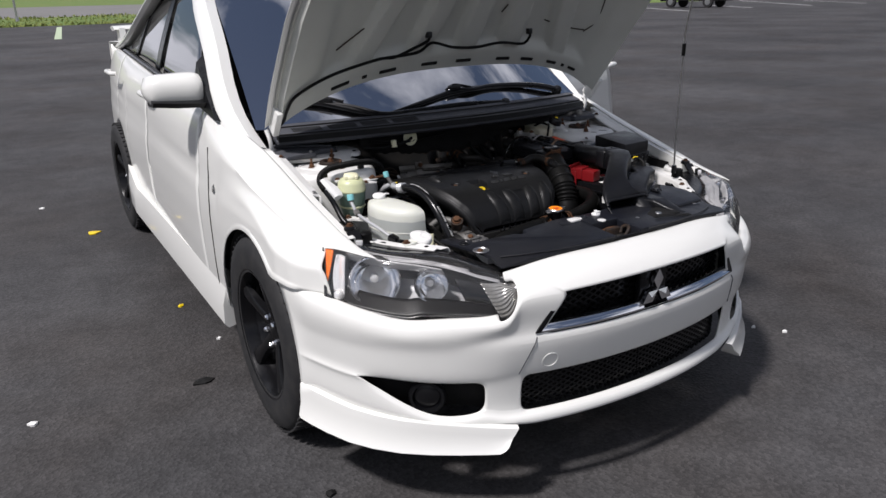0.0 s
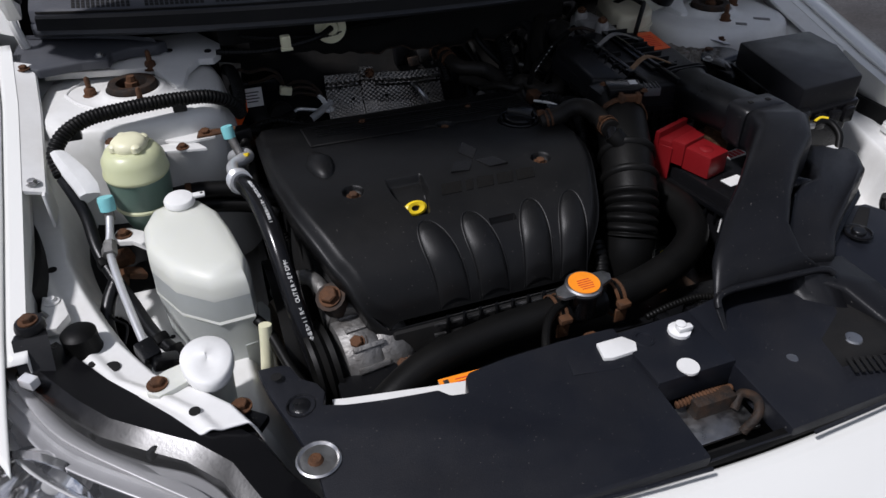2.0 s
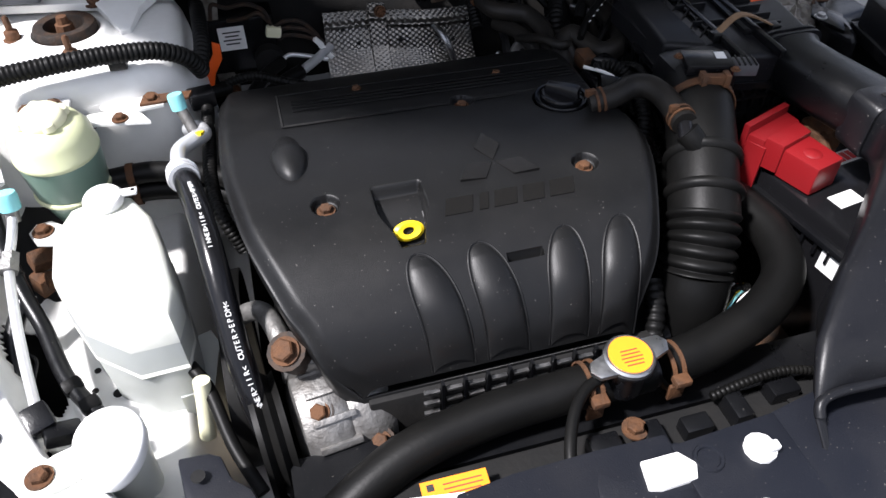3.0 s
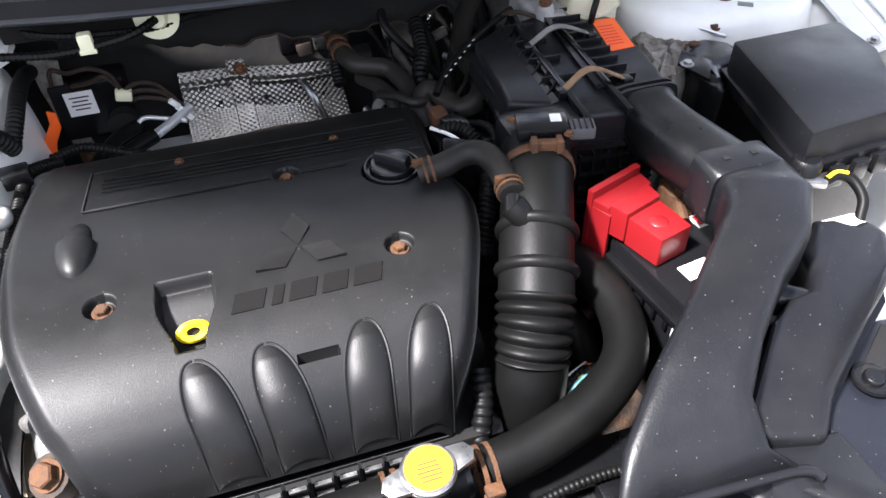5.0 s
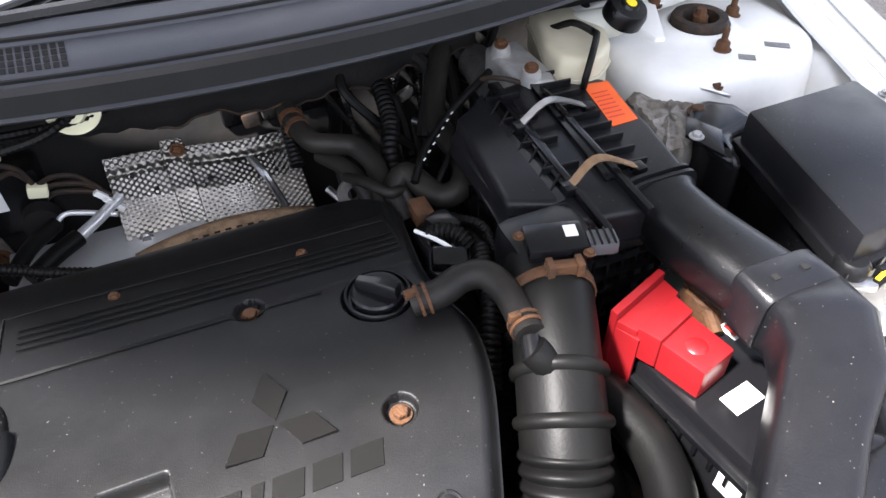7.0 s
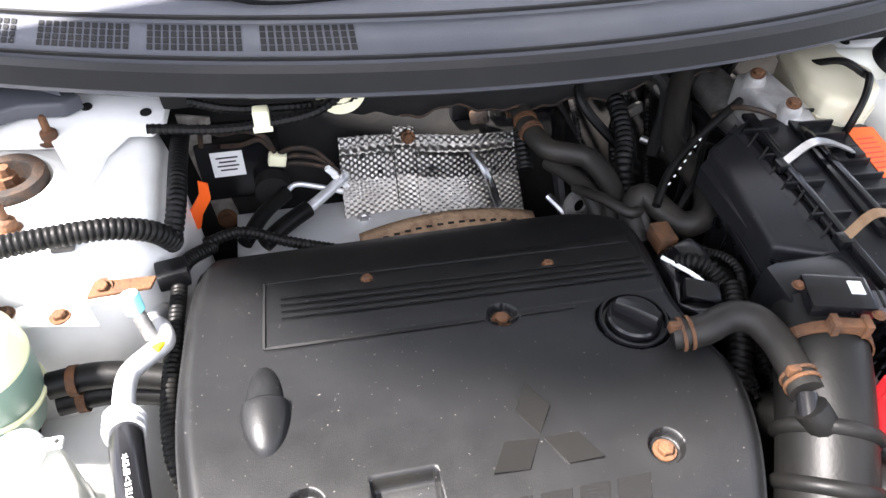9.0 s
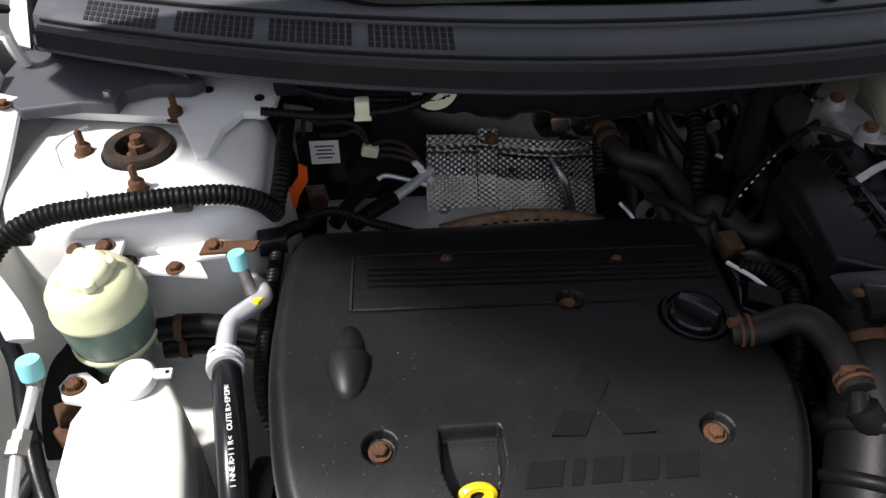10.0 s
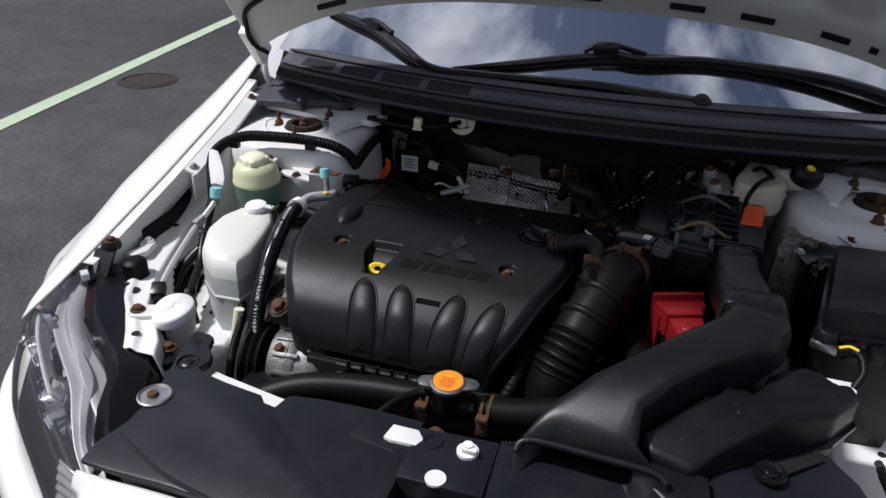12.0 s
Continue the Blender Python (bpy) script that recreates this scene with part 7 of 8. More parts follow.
prism("cover_ridge", [(.187, -.309), (.256, -.283), (.258, -.291), (.189, -.317)], .720, .784, RED, tb, bevel=.002)
prism("cover_side_flap", [(.187, -.309), (.191, -.308), (.204, -.336), (.200, -.338)], .700, .766, RED, tb, bevel=.001)
lathe("cover_boss", [(0, .002), (.008, .0015), (.010, 0), (0, 0)], aim((.238, -.366, .7722), (0, 0, 1)), RED, tb, seg=18)
fuse = empty("fuse_box", "black plastic fuse and relay box", "fuse box", (0, 0, 0))
lid_ = [(.396, -.363), (.520, -.352), (.580, -.240), (.588, -.166), (.438, -.168)]
prism("fuse_lid", lid_, .800, .838, DUCTPL, fuse, "flat lid with chamfered edge", .0045, 2)
prism("fuse_rim", [(.49 + (x - .49) * 1.07, -.265 + (y + .265) * 1.07) for x, y in lid_], .786, .800, GLOSSBLK, fuse, bevel=.003)
prism("fuse_base", [(.49 + (x - .49) * .97, -.265 + (y + .265) * .97) for x, y in lid_], .62, .786, PLASTIC, fuse, bevel=.004)
for x in (.435, .465, .495):
    box("lid_catch", (.018, .008, .024), (x, -.373 + .09 * (x - .435), .784), GLOSSBLK, fuse, bevel=.002)
prism("pump_body", [(.458, -.084), (.486, -.104), (.488, -.150), (.436, -.157), (.418, -.205), (.400, -.186), (.400, -.150), (.412, -.112), (.432, -.088)][::-1], .62, .803, GLOSSBLK, fuse, "black rounded pump housing", .016, 4)
prism("pump_bracket", [(.386, -.142), (.410, -.112), (.428, -.150), (.400, -.190)][::-1], .803, .806, GLOSSBLK, fuse, "black bracket plate", .001)
bolt("pump_bolt", (.394, -.150, .806), (0, 0, 1), .0055, STEEL, fuse)
cast_o = [(.405, -.022), (.432, -.030), (.452, -.060), (.445, -.100), (.430, -.118), (.404, -.140), (.382, -.150), (.366, -.138), (.370, -.105), (.376, -.070), (.384, -.035)]
rings = []
for k, z in ((1.0, .66), (1.02, .70), (1.0, .735), (1.03, .765), (1.0, .782), (.96, .791), (.80, .796), (.55, .793), (.30, .797), (.03, .795)):
    ring = []
    for i in range(44):
        f = i / 44 * len(cast_o)
        (x0, y0), (x1, y1) = cast_o[int(f)], cast_o[(int(f) + 1) % len(cast_o)]
        x, y = x0 + (x1 - x0) * (f % 1), y0 + (y1 - y0) * (f % 1)
        q = k + rc_.uniform(-.035, .035)
        ring.append((.408 + (x - .408) * q, -.086 + (y + .086) * q, z + rc_.uniform(-.0035, .0035)))
    rings.append(ring)
loft("corroded_casting", rings, CORRODED, fuse, "rough corroded alloy casting", sharp=30)
grid("alloy_strip", lambda u, v: (.412 + .075 * u, -.018 - .055 * u - .022 * v, .803 + .008 * math.sin(math.pi * u)), 14, 3, PIPE, fuse, "bare alloy strap", .004)
bolt("strap_bolt", (.478, -.076, .806), (0, 0, 1), .006, RUST, fuse)
bolt("bracket_bolt", (.436, -.100, .796), (0, 0, 1), .008, RUST, fuse)

# ---- brake fluid reservoir ----
br = empty("brake_reservoir", "translucent brake fluid reservoir with black cap", "fluid reservoir", (0, 0, 0))
prism("reservoir_body", [(.318, .075), (.300, .02), (.300, -.012), (.318, -.028), (.345, -.026), (.374, -.004), (.388, .03), (.38, .10), (.33, .12)], .800, .853, AGEDTANK, br, "yellowed reservoir body", .010, 3)
prism("reservoir_rib", [(.316, .072), (.298, .02), (.298, -.013), (.317, -.030), (.346, -.028), (.376, -.005), (.390, .03), (.382, .10), (.33, .122)], .824, .828, AGEDTANK, br, bevel=.001)
tube("sensor_cable", [(.322, -.03, .80), (.318, -.040, .835), (.330, -.030, .860), (.350, -.005, .866), (.356, .010, .862), (.340, .03, .868), (.33, .06, .85)], .0042, RUBBER, br, seg=8)
tube("filler_neck", [(.375, .075, .835), (.400, .045, .850), (.411, .034, .860)], .019, TANK, br, seg=20)
lathe("reservoir_cap", [(.0, .020), (.010, .0205), (.012, .017), (.023, .016), (.026, .010), (.026, -.004), (.022, -.006), (0, -.006)], aim((.411, .032, .862), (.15, -.35, .9)), PLASTIC, br, "black screw cap", seg=30)
lathe("cap_centre", [(0, .0215), (.007, .0212), (.007, .019), (0, .019)], aim((.411, .032, .862), (.15, -.35, .9)), YELLOW, br, seg=18)
lathe("master_cylinder", [(0, -.06), (.024, -.06), (.026, .0), (.022, .06), (0, .06)], aim((.27, .09, .775), (0, -1, 0)), ALU, br, "cast master cylinder", seg=20)
prism("cylinder_casting", [(.252, .085), (.250, .02), (.262, -.018), (.292, -.026), (.300, .01), (.296, .085)], .79, .832, CASTALU, br, "pale cast alloy cylinder body", .008, 3)
for x_, y_ in ((.262, .06), (.268, -.004)):
    lathe("cylinder_boss", [(0, .012), (.009, .012), (.012, .004), (.013, -.01), (0, -.01)], aim((x_, y_, .834), (-.2, -.3, 1)), CASTALU, br, seg=18)
    bolt("boss_bolt", (x_ - .002, y_ - .004, .846), (-.2, -.3, 1), .0055, RUST, br)
tube("brake_line", [(.258, .0, .825), (.238, .01, .830), (.225, .03, .822), (.215, .05, .80)], .0030, RUSTDARK, br, seg=8)

# ---- reservoirs on the car's right ----
cool = empty("coolant_reservoir", "milky white plastic coolant reservoir", "coolant tank", (0, 0, 0))
ring_top = [(-.500, -.218), (-.480, -.214), (-.462, -.222), (-.440, -.262), (-.428, -.315), (-.420, -.375), (-.426, -.404), (-.468, -.406), (-.508, -.372), (-.534, -.318), (-.538, -.268), (-.524, -.228)]
CC = (-.478, -.312)


def tank_ring(scale, z, dx=0.0, dy=0.0, front=0.0):
    out = []
    for x, y in ring_top:
        yy = CC[1] + (y - CC[1]) * scale
        out.append((CC[0] + (x - CC[0]) * scale + dx, yy + dy - front * max(0, CC[1] - y), z))
    return out


loft("tank_upper", [tank_ring(.40, .7655, -.012, .030), tank_ring(.80, .7635, -.009, .012), tank_ring(.92, .760, -.008, .005), tank_ring(.975, .753, -.008, .001), tank_ring(1.0, .742, -.008), tank_ring(1.006, .727, -.008)], TANK, cool, "upper half", sharp=50)
loft("tank_lower", [tank_ring(1.006, .727, -.008), tank_ring(1.012, .700, -.008), tank_ring(1.012, .690, -.008), tank_ring(.985, .66, -.007), tank_ring(.95, .60, -.006), tank_ring(.92, .52, -.006)], TANKLO, cool, "lower half, coloured greyer for shade and fluid", sharp=50)
loft("tank_seam", [tank_ring(1.012, .696, -.008), tank_ring(1.032, .693, -.008), tank_ring(1.012, .690, -.008)], TANK, cool)
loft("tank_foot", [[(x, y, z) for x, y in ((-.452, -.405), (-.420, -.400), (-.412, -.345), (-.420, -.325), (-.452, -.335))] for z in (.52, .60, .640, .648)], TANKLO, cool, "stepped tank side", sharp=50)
lathe("tank_neck", [(.017, 0), (.017, .016), (0, .016)], aim((-.494, -.236, .756), (0, 0, 1)), TANK, cool, seg=20)
lathe("tank_cap", [(0, .0060), (.012, .0057), (.0175, .0045), (.0198, .0015), (.0198, -.003), (.017, -.004), (0, -.004)], aim((-.494, -.234, .772), (0, -.08, 1)), LABEL, cool, "white press-on cap", seg=28)
box("cap_tab", (.018, .010, .004), (-.470, -.232, .774), LABEL, cool, bevel=.0015)
lathe("tab_hole", [(0, .0006), (.002, .0005), (.002, 0), (0, 0)], aim((-.465, -.232, .7762), (0, 0, 1)), DULLBLK, cool, seg=10)
prism("tank_bracket", [(-.594, -.184), (-.588, -.170), (-.572, -.168), (-.530, -.205), (-.515, -.235), (-.53, -.25), (-.568, -.205), (-.586, -.200)], .699, .706, APRON, cool, "white mounting ear", .001)
for p_, sz, rt in (((-.590, -.190, .672), (.030, .022, .018), (20, 10, 30)), ((-.575, -.218, .662), (.026, .030, .010), (-10, 25, 15)), ((-.598, -.205, .650), (.016, .020, .030), (15, 0, 45))):
    box("rusty_bracket", sz, p_, RUST, cool, "rusty mounting bracket", bevel=.004, rot=rt)
bolt("tank_bolt", (-.579, -.186, .706), (0, 0, 1), .0075, RUST, cool)

ps = empty("power_steering_reservoir", "yellowed plastic power steering fluid bottle", "fluid reservoir", (0, 0, 0))
pm = aim((-.543, -.140, .690), (0, -.05, 1))
lathe("bottle_fluid", [(0, 0), (.026, 0), (.030, .01), (.037, .035), (.041, .060), (.0425, .088)], pm, PSFLUID, ps, "green fluid level", seg=36)
lathe("bottle_top", [(.0425, .088), (.044, .090), (.044, .094), (.0425, .096), (.0415, .112), (.034, .124), (.024, .128), (0, .128)], pm, PSGREEN, ps, "yellowed bottle top", seg=36)
lathe("bottle_seam", [(.0385, .038), (.0412, .040), (.0412, .043), (.0392, .045)], pm, PSGREEN, ps, seg=36)
bmx = bmesh.new()
lathe_bm(bmx, [(0, .1425), (.012, .142), (.019, .140), (.023, .136), (.024, .131), (.0235, .127), (0, .126)], 24, pm)
for k in range(4):
    a = math.pi / 2 * k + .4
    lathe_bm(bmx, [(0, .139), (.004, .1385), (.0065, .136), (.007, .129), (0, .128)], 12, pm @ Matrix.Translation((.0205 * math.cos(a), .021 * math.sin(a), 0)))
part("bottle_cap", bmx, PSCAP, ps, "cream lobed cap")
for z in (.698, .724):
    tube("bottle_hose", [(-.505, -.135, z), (-.46, -.13, z - .002), (-.40, -.14, z - .01), (-.36, -.16, z - .02)], .0125, RUBBER, ps, "black return hose", seg=14)
    lathe("hose_clip", [(.0128, 0), (.0142, 0), (.0142, .008), (.0128, .008)], aim((-.487, -.133, z), (1, 0, 0)), RUST, ps, "rusty clip", seg=20)
prism("bottle_bracket", [(-.585, -.10), (-.49, -.09), (-.455, -.105), (-.445, -.125), (-.50, -.115), (-.585, -.12)], .782, .786, APRON, ps, "white bracket", .001)
for x, y in ((-.548, -.098), (-.525, -.1), (-.478, -.112)):
    bolt("bracket_bolt", (x, y, .786), (0, 0, 1), .006, RUST, ps)
ws_ = empty("washer_filler", "white washer fluid filler neck with cap", "washer filler", (0, 0, 0))
wm = aim((-.495, -.478, .684), (.0, -.05, 1))
lathe("filler_neck", [(.014, -.15), (.020, -.08), (.022, -.03), (.024, .0), (.0275, .016), (.0, .016)], wm, TANK, ws_, "milky neck", seg=28)
cap_o = [(-.495 + (.0285 + .002 * math.sin(t)) * math.cos(t), -.484 + (.033 if math.sin(t) > 0 else .039) * math.sin(t)) for t in np.linspace(0, 2 * math.pi, 36, endpoint=False)]
loft("filler_cap", [[(-.495 + (x + .495) * k, -.484 + (y + .484) * k, z + .10 * (y + .484) - .05 * (x + .495)) for x, y in cap_o] for k, z in ((.70, .694), (.93, .700), (1.0, .705), (1.0, .712), (.97, .7155), (.90, .7172), (.5, .7185), (.02, .719))], LABEL, ws_, "white tear-shaped snap cap", sharp=50)
prism("filler_ear", [(-.560, -.508), (-.560, -.490), (-.540, -.478), (-.512, -.470), (-.50, -.495), (-.531, -.510), (-.548, -.516)], .700, .7065, TANK, ws_, bevel=.002)
bolt("filler_bolt", (-.549, -.498, .7065), (0, 0, 1), .0075, RUST, ws_)

# ---- air conditioning lines ----
ac = empty("air_conditioning_hose", "black air conditioning hose with printed marking", "hose", (0, 0, 0))
hp = [(-.412, -.238, .785), (-.406, -.268, .790), (-.398, -.312, .788), (-.392, -.36, .770), (-.388, -.405, .735), (-.382, -.445, .685), (-.372, -.470, .63), (-.36, -.485, .57)]
tube("hose_run", hp, .0125, GLOSSBLK, ac, seg=18, n=60)
tube("hose_end", [(-.414, -.232, .783), (-.4115, -.244, .787)], .0150, PIPE, ac, "crimped aluminium end", seg=18)
for k in range(3):
    y = -.226 - .007 * k
    lathe("crimp_ring", [(.0148, -.002), (.0165, 0), (.0148, .002)], aim((-.4145 + .0008 * k, y, .782 + .0012 * k), (0, -1, .2)), PIPE, ac, seg=20)
tube("metal_pipe", [(-.415, -.226, .781), (-.418, -.200, .780), (-.416, -.178, .778), (-.402, -.160, .776), (-.392, -.145, .772), (-.398, -.125, .768), (-.41, -.105, .755), (-.41, -.06, .72)], .0088, PIPE, ac, "bare aluminium pipe", seg=16, n=50)
tube("valve_stem", [(-.402, -.142, .776), (-.408, -.132, .792), (-.412, -.127, .800)], .0062, ALU, ac, seg=14)
lathe("valve_cap", [(.0085, -.006), (.0088, .008), (.0080, .011), (0, .011)], aim((-.412, -.126, .803), (-.1, .2, 1)), CYAN, ac, "pale blue valve cap", seg=20)
box("pipe_mark", (.007, .011, .004), (-.3945, -.1575, .7815), YELLOW, ac, "yellow painted check mark", bevel=.001, rot=(-18, 0, -22))
ln_ = empty("air_conditioning_line", "thin aluminium refrigerant line with pale blue cap", "pipe", (0, 0, 0))
tube("line", [(-.582, -.225, .765), (-.585, -.25, .752), (-.588, -.275, .742), (-.580, -.33, .730), (-.570, -.38, .720), (-.560, -.425, .708)], .0048, PIPE, ln_, seg=12)
for k, (p, r) in enumerate((((-.587, -.268, .744), .0085), ((-.588, -.277, .742), .0095))):
    lathe("line_nut", [(0, -.006), (r, -.006), (r, .006), (0, .006)], aim(p, (0, -.9, -.25)), ALU, ln_, seg=6)
lathe("valve_cap", [(.010, -.008), (.0105, .006), (.0095, .010), (0, .010)], aim((-.582, -.221, .778), (0, .25, 1)), CYAN, ln_, "pale blue valve cap", seg=20)
tube("valve_stem", [(-.583, -.228, .758), (-.582, -.222, .772)], .0065, ALU, ln_, seg=12)
part("line_plug", box_bm(bmesh.new(), (.022, .026, .018), pose(-.557, -.438, .704, 20, 0, 25), .004), PLASTIC, ln_, "black plug")
part("line_plug", box_bm(bmesh.new(), (.030, .018, .016), pose(-.540, -.450, .694, 0, 20, 15), .004), PLASTIC, ln_)

# ---- harnesses ----
hn = empty("wiring_conduit", "black corrugated wiring conduit over the inner wing", "wiring", (0, 0, 0))
hpts = [(-.384, -.040, .790), (-.398, -.052, .818), (-.428, -.062, .836), (-.47, -.072, .843), (-.50, -.078, .845), (-.545, -.085, .845), (-.590, -.092, .842), (-.622, -.108, .832), (-.638, -.130, .815), (-.634, -.152, .794)]
tube("conduit", hpts, .0100, RUBBER, hn, seg=16, ribs=(.0055, .0010))
tube("taped_loom", [(-.634, -.155, .792), (-.624, -.172, .770), (-.616, -.188, .745), (-.610, -.222, .712), (-.594, -.265, .690), (-.578, -.300, .674), (-.556, -.360, .664), (-.530, -.402, .658), (-.512, -.420, .640)], .0082, PLASTIC, hn, "taped loom", seg=14, n=60)
tube("taped_loom", [(-.592, -.262, .690), (-.606, -.285, .674), (-.613, -.310, .655), (-.606, -.345, .636), (-.592, -.380, .632), (-.574, -.415, .655), (-.562, -.432, .690)], .0090, PLASTIC, hn, "taped loom branch", seg=12)
tube("loom_wire", [(-.611, -.290, .662), (-.602, -.318, .668), (-.590, -.322, .655), (-.596, -.338, .640)], .0018, PLASTIC, hn, seg=6)
for q_ in ((-.604, -.240, .702), (-.548, -.375, .664), (-.532, -.398, .660)):
    box("loom_tape", (.019, .015, .019), q_, RUBBER, hn, bevel=.005, rot=(25, 0, 25))
sleeve = []
for (x, y, z), hw in (((-.632, -.140, .822), .011), ((-.626, -.149, .814), .0145), ((-.616, -.163, .800), .0185), ((-.607, -.176, .785), .0180), ((-.604, -.184, .775), .0150)):
    sleeve.append([(x + .90 * hw * a, y - .10 * hw * a - .6 * b, z + .15 * hw * a + b) for a, b in ((-1, -.006), (-.9, .003), (-.2, .0060), (.6, .003), (1, 0), (.9, -.004), (-.6, -.016))])
loft("white_sleeve", sleeve, LABEL, hn, "white wrapped sleeve", sharp=30)
for p in ((-.47, -.063, .828), (-.612, -.10, .826)):
    box("conduit_clip", (.020, .014, .014), p, PLASTIC, hn, bevel=.003)
tube("firewall_conduit", [(-.386, -.045, .795), (-.380, -.01, .812), (-.380, .04, .818), (-.382, .09, .812), (-.386, .14, .795)], .0092, RUBBER, hn, seg=14, ribs=(.006, .001))
part("loom_plug", box_bm(bmesh.new(), (.03, .024, .02), pose(-.392, -.055, .765, 0, 0, 10), .003), PLASTIC, hn)
tube("cover_loom", [(-.362, .01, .735), (-.385, -.03, .752), (-.388, -.08, .755), (-.39, -.14, .752), (-.392, -.20, .745), (-.385, -.25, .735), (-.37, -.27, .70)], .0075, RUBBER, hn, "ribbed loom beside the cover", seg=12, ribs=(.005, .0008))
tube("cover_loom", [(-.37, .01, .74), (-.33, .015, .745), (-.28, .0, .735), (-.22, -.01, .72)], .006, RUBBER, hn, seg=10, ribs=(.005, .0007))

# ---- firewall items ----
hs = empty("heat_shield", "embossed aluminium exhaust heat shield", "heat shield", (0, 0, 0))


def shield(u, v):
    x = -.213 + .224 * u
    top_z = .750 - .014 * u + (.012 if .30 < u < .42 else 0) * (1 - v)
    z = top_z - .100 * v
    y = .160 - .008 * u - .03 * v - .045 * max(0, v - .55)
    emb = .0013 * math.sin(x * 640) * math.sin((z + y) * 640) * (.45 + .55 * abs(math.sin(3.1 * u + 2.2 * v + .6)))
    emb += .0012 * math.sin(9 * u + 4 * v) * math.sin(5 * v + 1.5) + .0005 * math.sin(21 * u - 9 * v)
    fold = .006 * math.exp(-((v - .18) / .04) ** 2)
    return (x + .012 * v * (u - .3), y - emb - fold + .004 * math.sin(u * 7), z)


grid("shield_sheet", shield, 190, 90, FOIL, hs, "crinkled embossed foil", .001)
for u, v in ((.38, .10), (.10, .93), (.62, .95)):
    p = shield(u, v)
    bolt("shield_bolt", (p[0], p[1] - .004, p[2]), (0, -1, .3), .006, RUST if v < .5 else STEEL, hs)
for u, v in ((.22, .45), (.5, .42), (.75, .3), (.12, .25), (.86, .45)):
    p = shield(u, v)
    lathe("shield_hole", [(0, .002), (.003, .0015), (.003, 0), (0, 0)], aim((p[0], p[1] - .001, p[2]), (0, -1, .3)), DULLBLK, hs, seg=10)
gr = empty("firewall_grommet", "cream rubber firewall grommet with a cable", "grommet", (0, 0, 0))
lathe("grommet_disc", [(.0, .012), (.010, .012), (.014, .004), (.026, .003), (.027, 0), (0, 0)], aim((-.209, .075, .868), (0, -1, .15)), PSCAP, gr, seg=30)
tube("grommet_cable", [(-.209, .065, .870), (-.235, .045, .865), (-.27, .045, .858), (-.33, .05, .852), (-.40, .055, .858)], .005, RUBBER, gr, seg=8, ribs=(.006, .0006))
cn = empty("cable_plug", "small cream cable plug", "plug", (0, 0, 0))
part("plug_body", box_bm(bmesh.new(), (.016, .014, .024), pose(-.290, .046, .862), .003), PSCAP, cn)
part("plug_lip", box_bm(bmesh.new(), (.019, .016, .005), pose(-.290, .046, .853), .001), PSCAP, cn)
ab = empty("brake_modulator", "black brake modulator with white data label", "modulator", (0, 0, 0))
part("modulator_body", box_bm(bmesh.new(), (.10, .08, .085), pose(-.335, .205, .713), .006), GLOSSBLK, ab)
part("data_label", box_bm(bmesh.new(), (.038, .001, .036), pose(-.348, .1635, .727), 0), LABEL, ab, "white data label")
for k in range(4):
    part("label_line", box_bm(bmesh.new(), (.026 - .006 * (k % 2), .0006, .002), pose(-.348, .1626, .737 - .006 * k), 0), INK, ab)
part("modulator_pump", lathe_bm(bmesh.new(), [(0, 0), (.022, 0), (.022, .02), (0, .02)], 20, aim((-.30, .165, .69), (0, -1, 0))), DULLBLK, ab)
for k in range(3):
    tube("brake_pipe", [(-.288 + .003 * k, .150, .742 - .009 * k), (-.268, .146, .752 - .011 * k), (-.246 + .004 * k, .145, .748 - .013 * k), (-.232 + .006 * k, .144, .733 - .012 * k), (-.224 + .008 * k, .143, .722 - .012 * k)], .0030, RUSTDARK, ab, "dull brown brake pipe", seg=8)
    part("pipe_clip", box_bm(bmesh.new(), (.008, .008, .016), pose(-.226 + .007 * k, .141, .716 - .011 * k, 0, -40, 0), .001), LABEL, ab, "white pipe clip")
tube("brake_pipe", [(-.372, .150, .765), (-.366, .150, .787), (-.347, .148, .781), (-.320, .146, .784), (-.298, .146, .772), (-.290, .148, .748)], .0030, RUSTDARK, ab, seg=8)
tube("brake_pipe", [(-.350, .158, .757), (-.325, .150, .762), (-.305, .148, .768), (-.292, .148, .752)], .0030, RUSTDARK, ab, seg=8)
part("pipe_holder", box_bm(bmesh.new(), (.022, .012, .016), pose(-.288, .147, .738, 0, 12, 0), .003), PSCAP, ab, "cream pipe holder")
prism("modulator_bracket", [(-.394, .798), (-.357, .790), (-.362, .755), (-.371, .735), (-.352, .650), (-.350, .632), (-.378, .632), (-.385, .700), (-.392, .75)], -.0015, .0015, CORRODED, ab, "rust-spotted steel bracket", .0005, m=pose(0, .172, 0, 90, 0, 0))
bolt("bracket_bolt", (-.365, .166, .640), (0, -1, .3), .0085, RUST, ab)
for k in range(5):
    part("loom_plug", box_bm(bmesh.new(), (.022, .016, .014), pose(-.412 + .004 * (k % 2), .10, .765 - .022 * k, 0, 8, 0), .003), GLOSSBLK, ab)
ot = empty("orange_tag", "bright orange plastic pull tag", "tag", (0, 0, 0))
prism("tag_blade", [(-.374, .763), (-.364, .758), (-.365, .737), (-.378, .716), (-.384, .697), (-.393, .692), (-.402, .698), (-.400, .717), (-.389, .726), (-.376, .745)], -.0016, .0016, REDORANGE, ot, bevel=.0006, m=pose(0, .088, 0, 90, 0, 0))
lathe("tag_hole", [(0, .0006), (.0022, .0005), (.0022, 0), (0, 0)], aim((-.392, .0862, .703), (0, -1, 0)), DULLBLK, ot, seg=10)
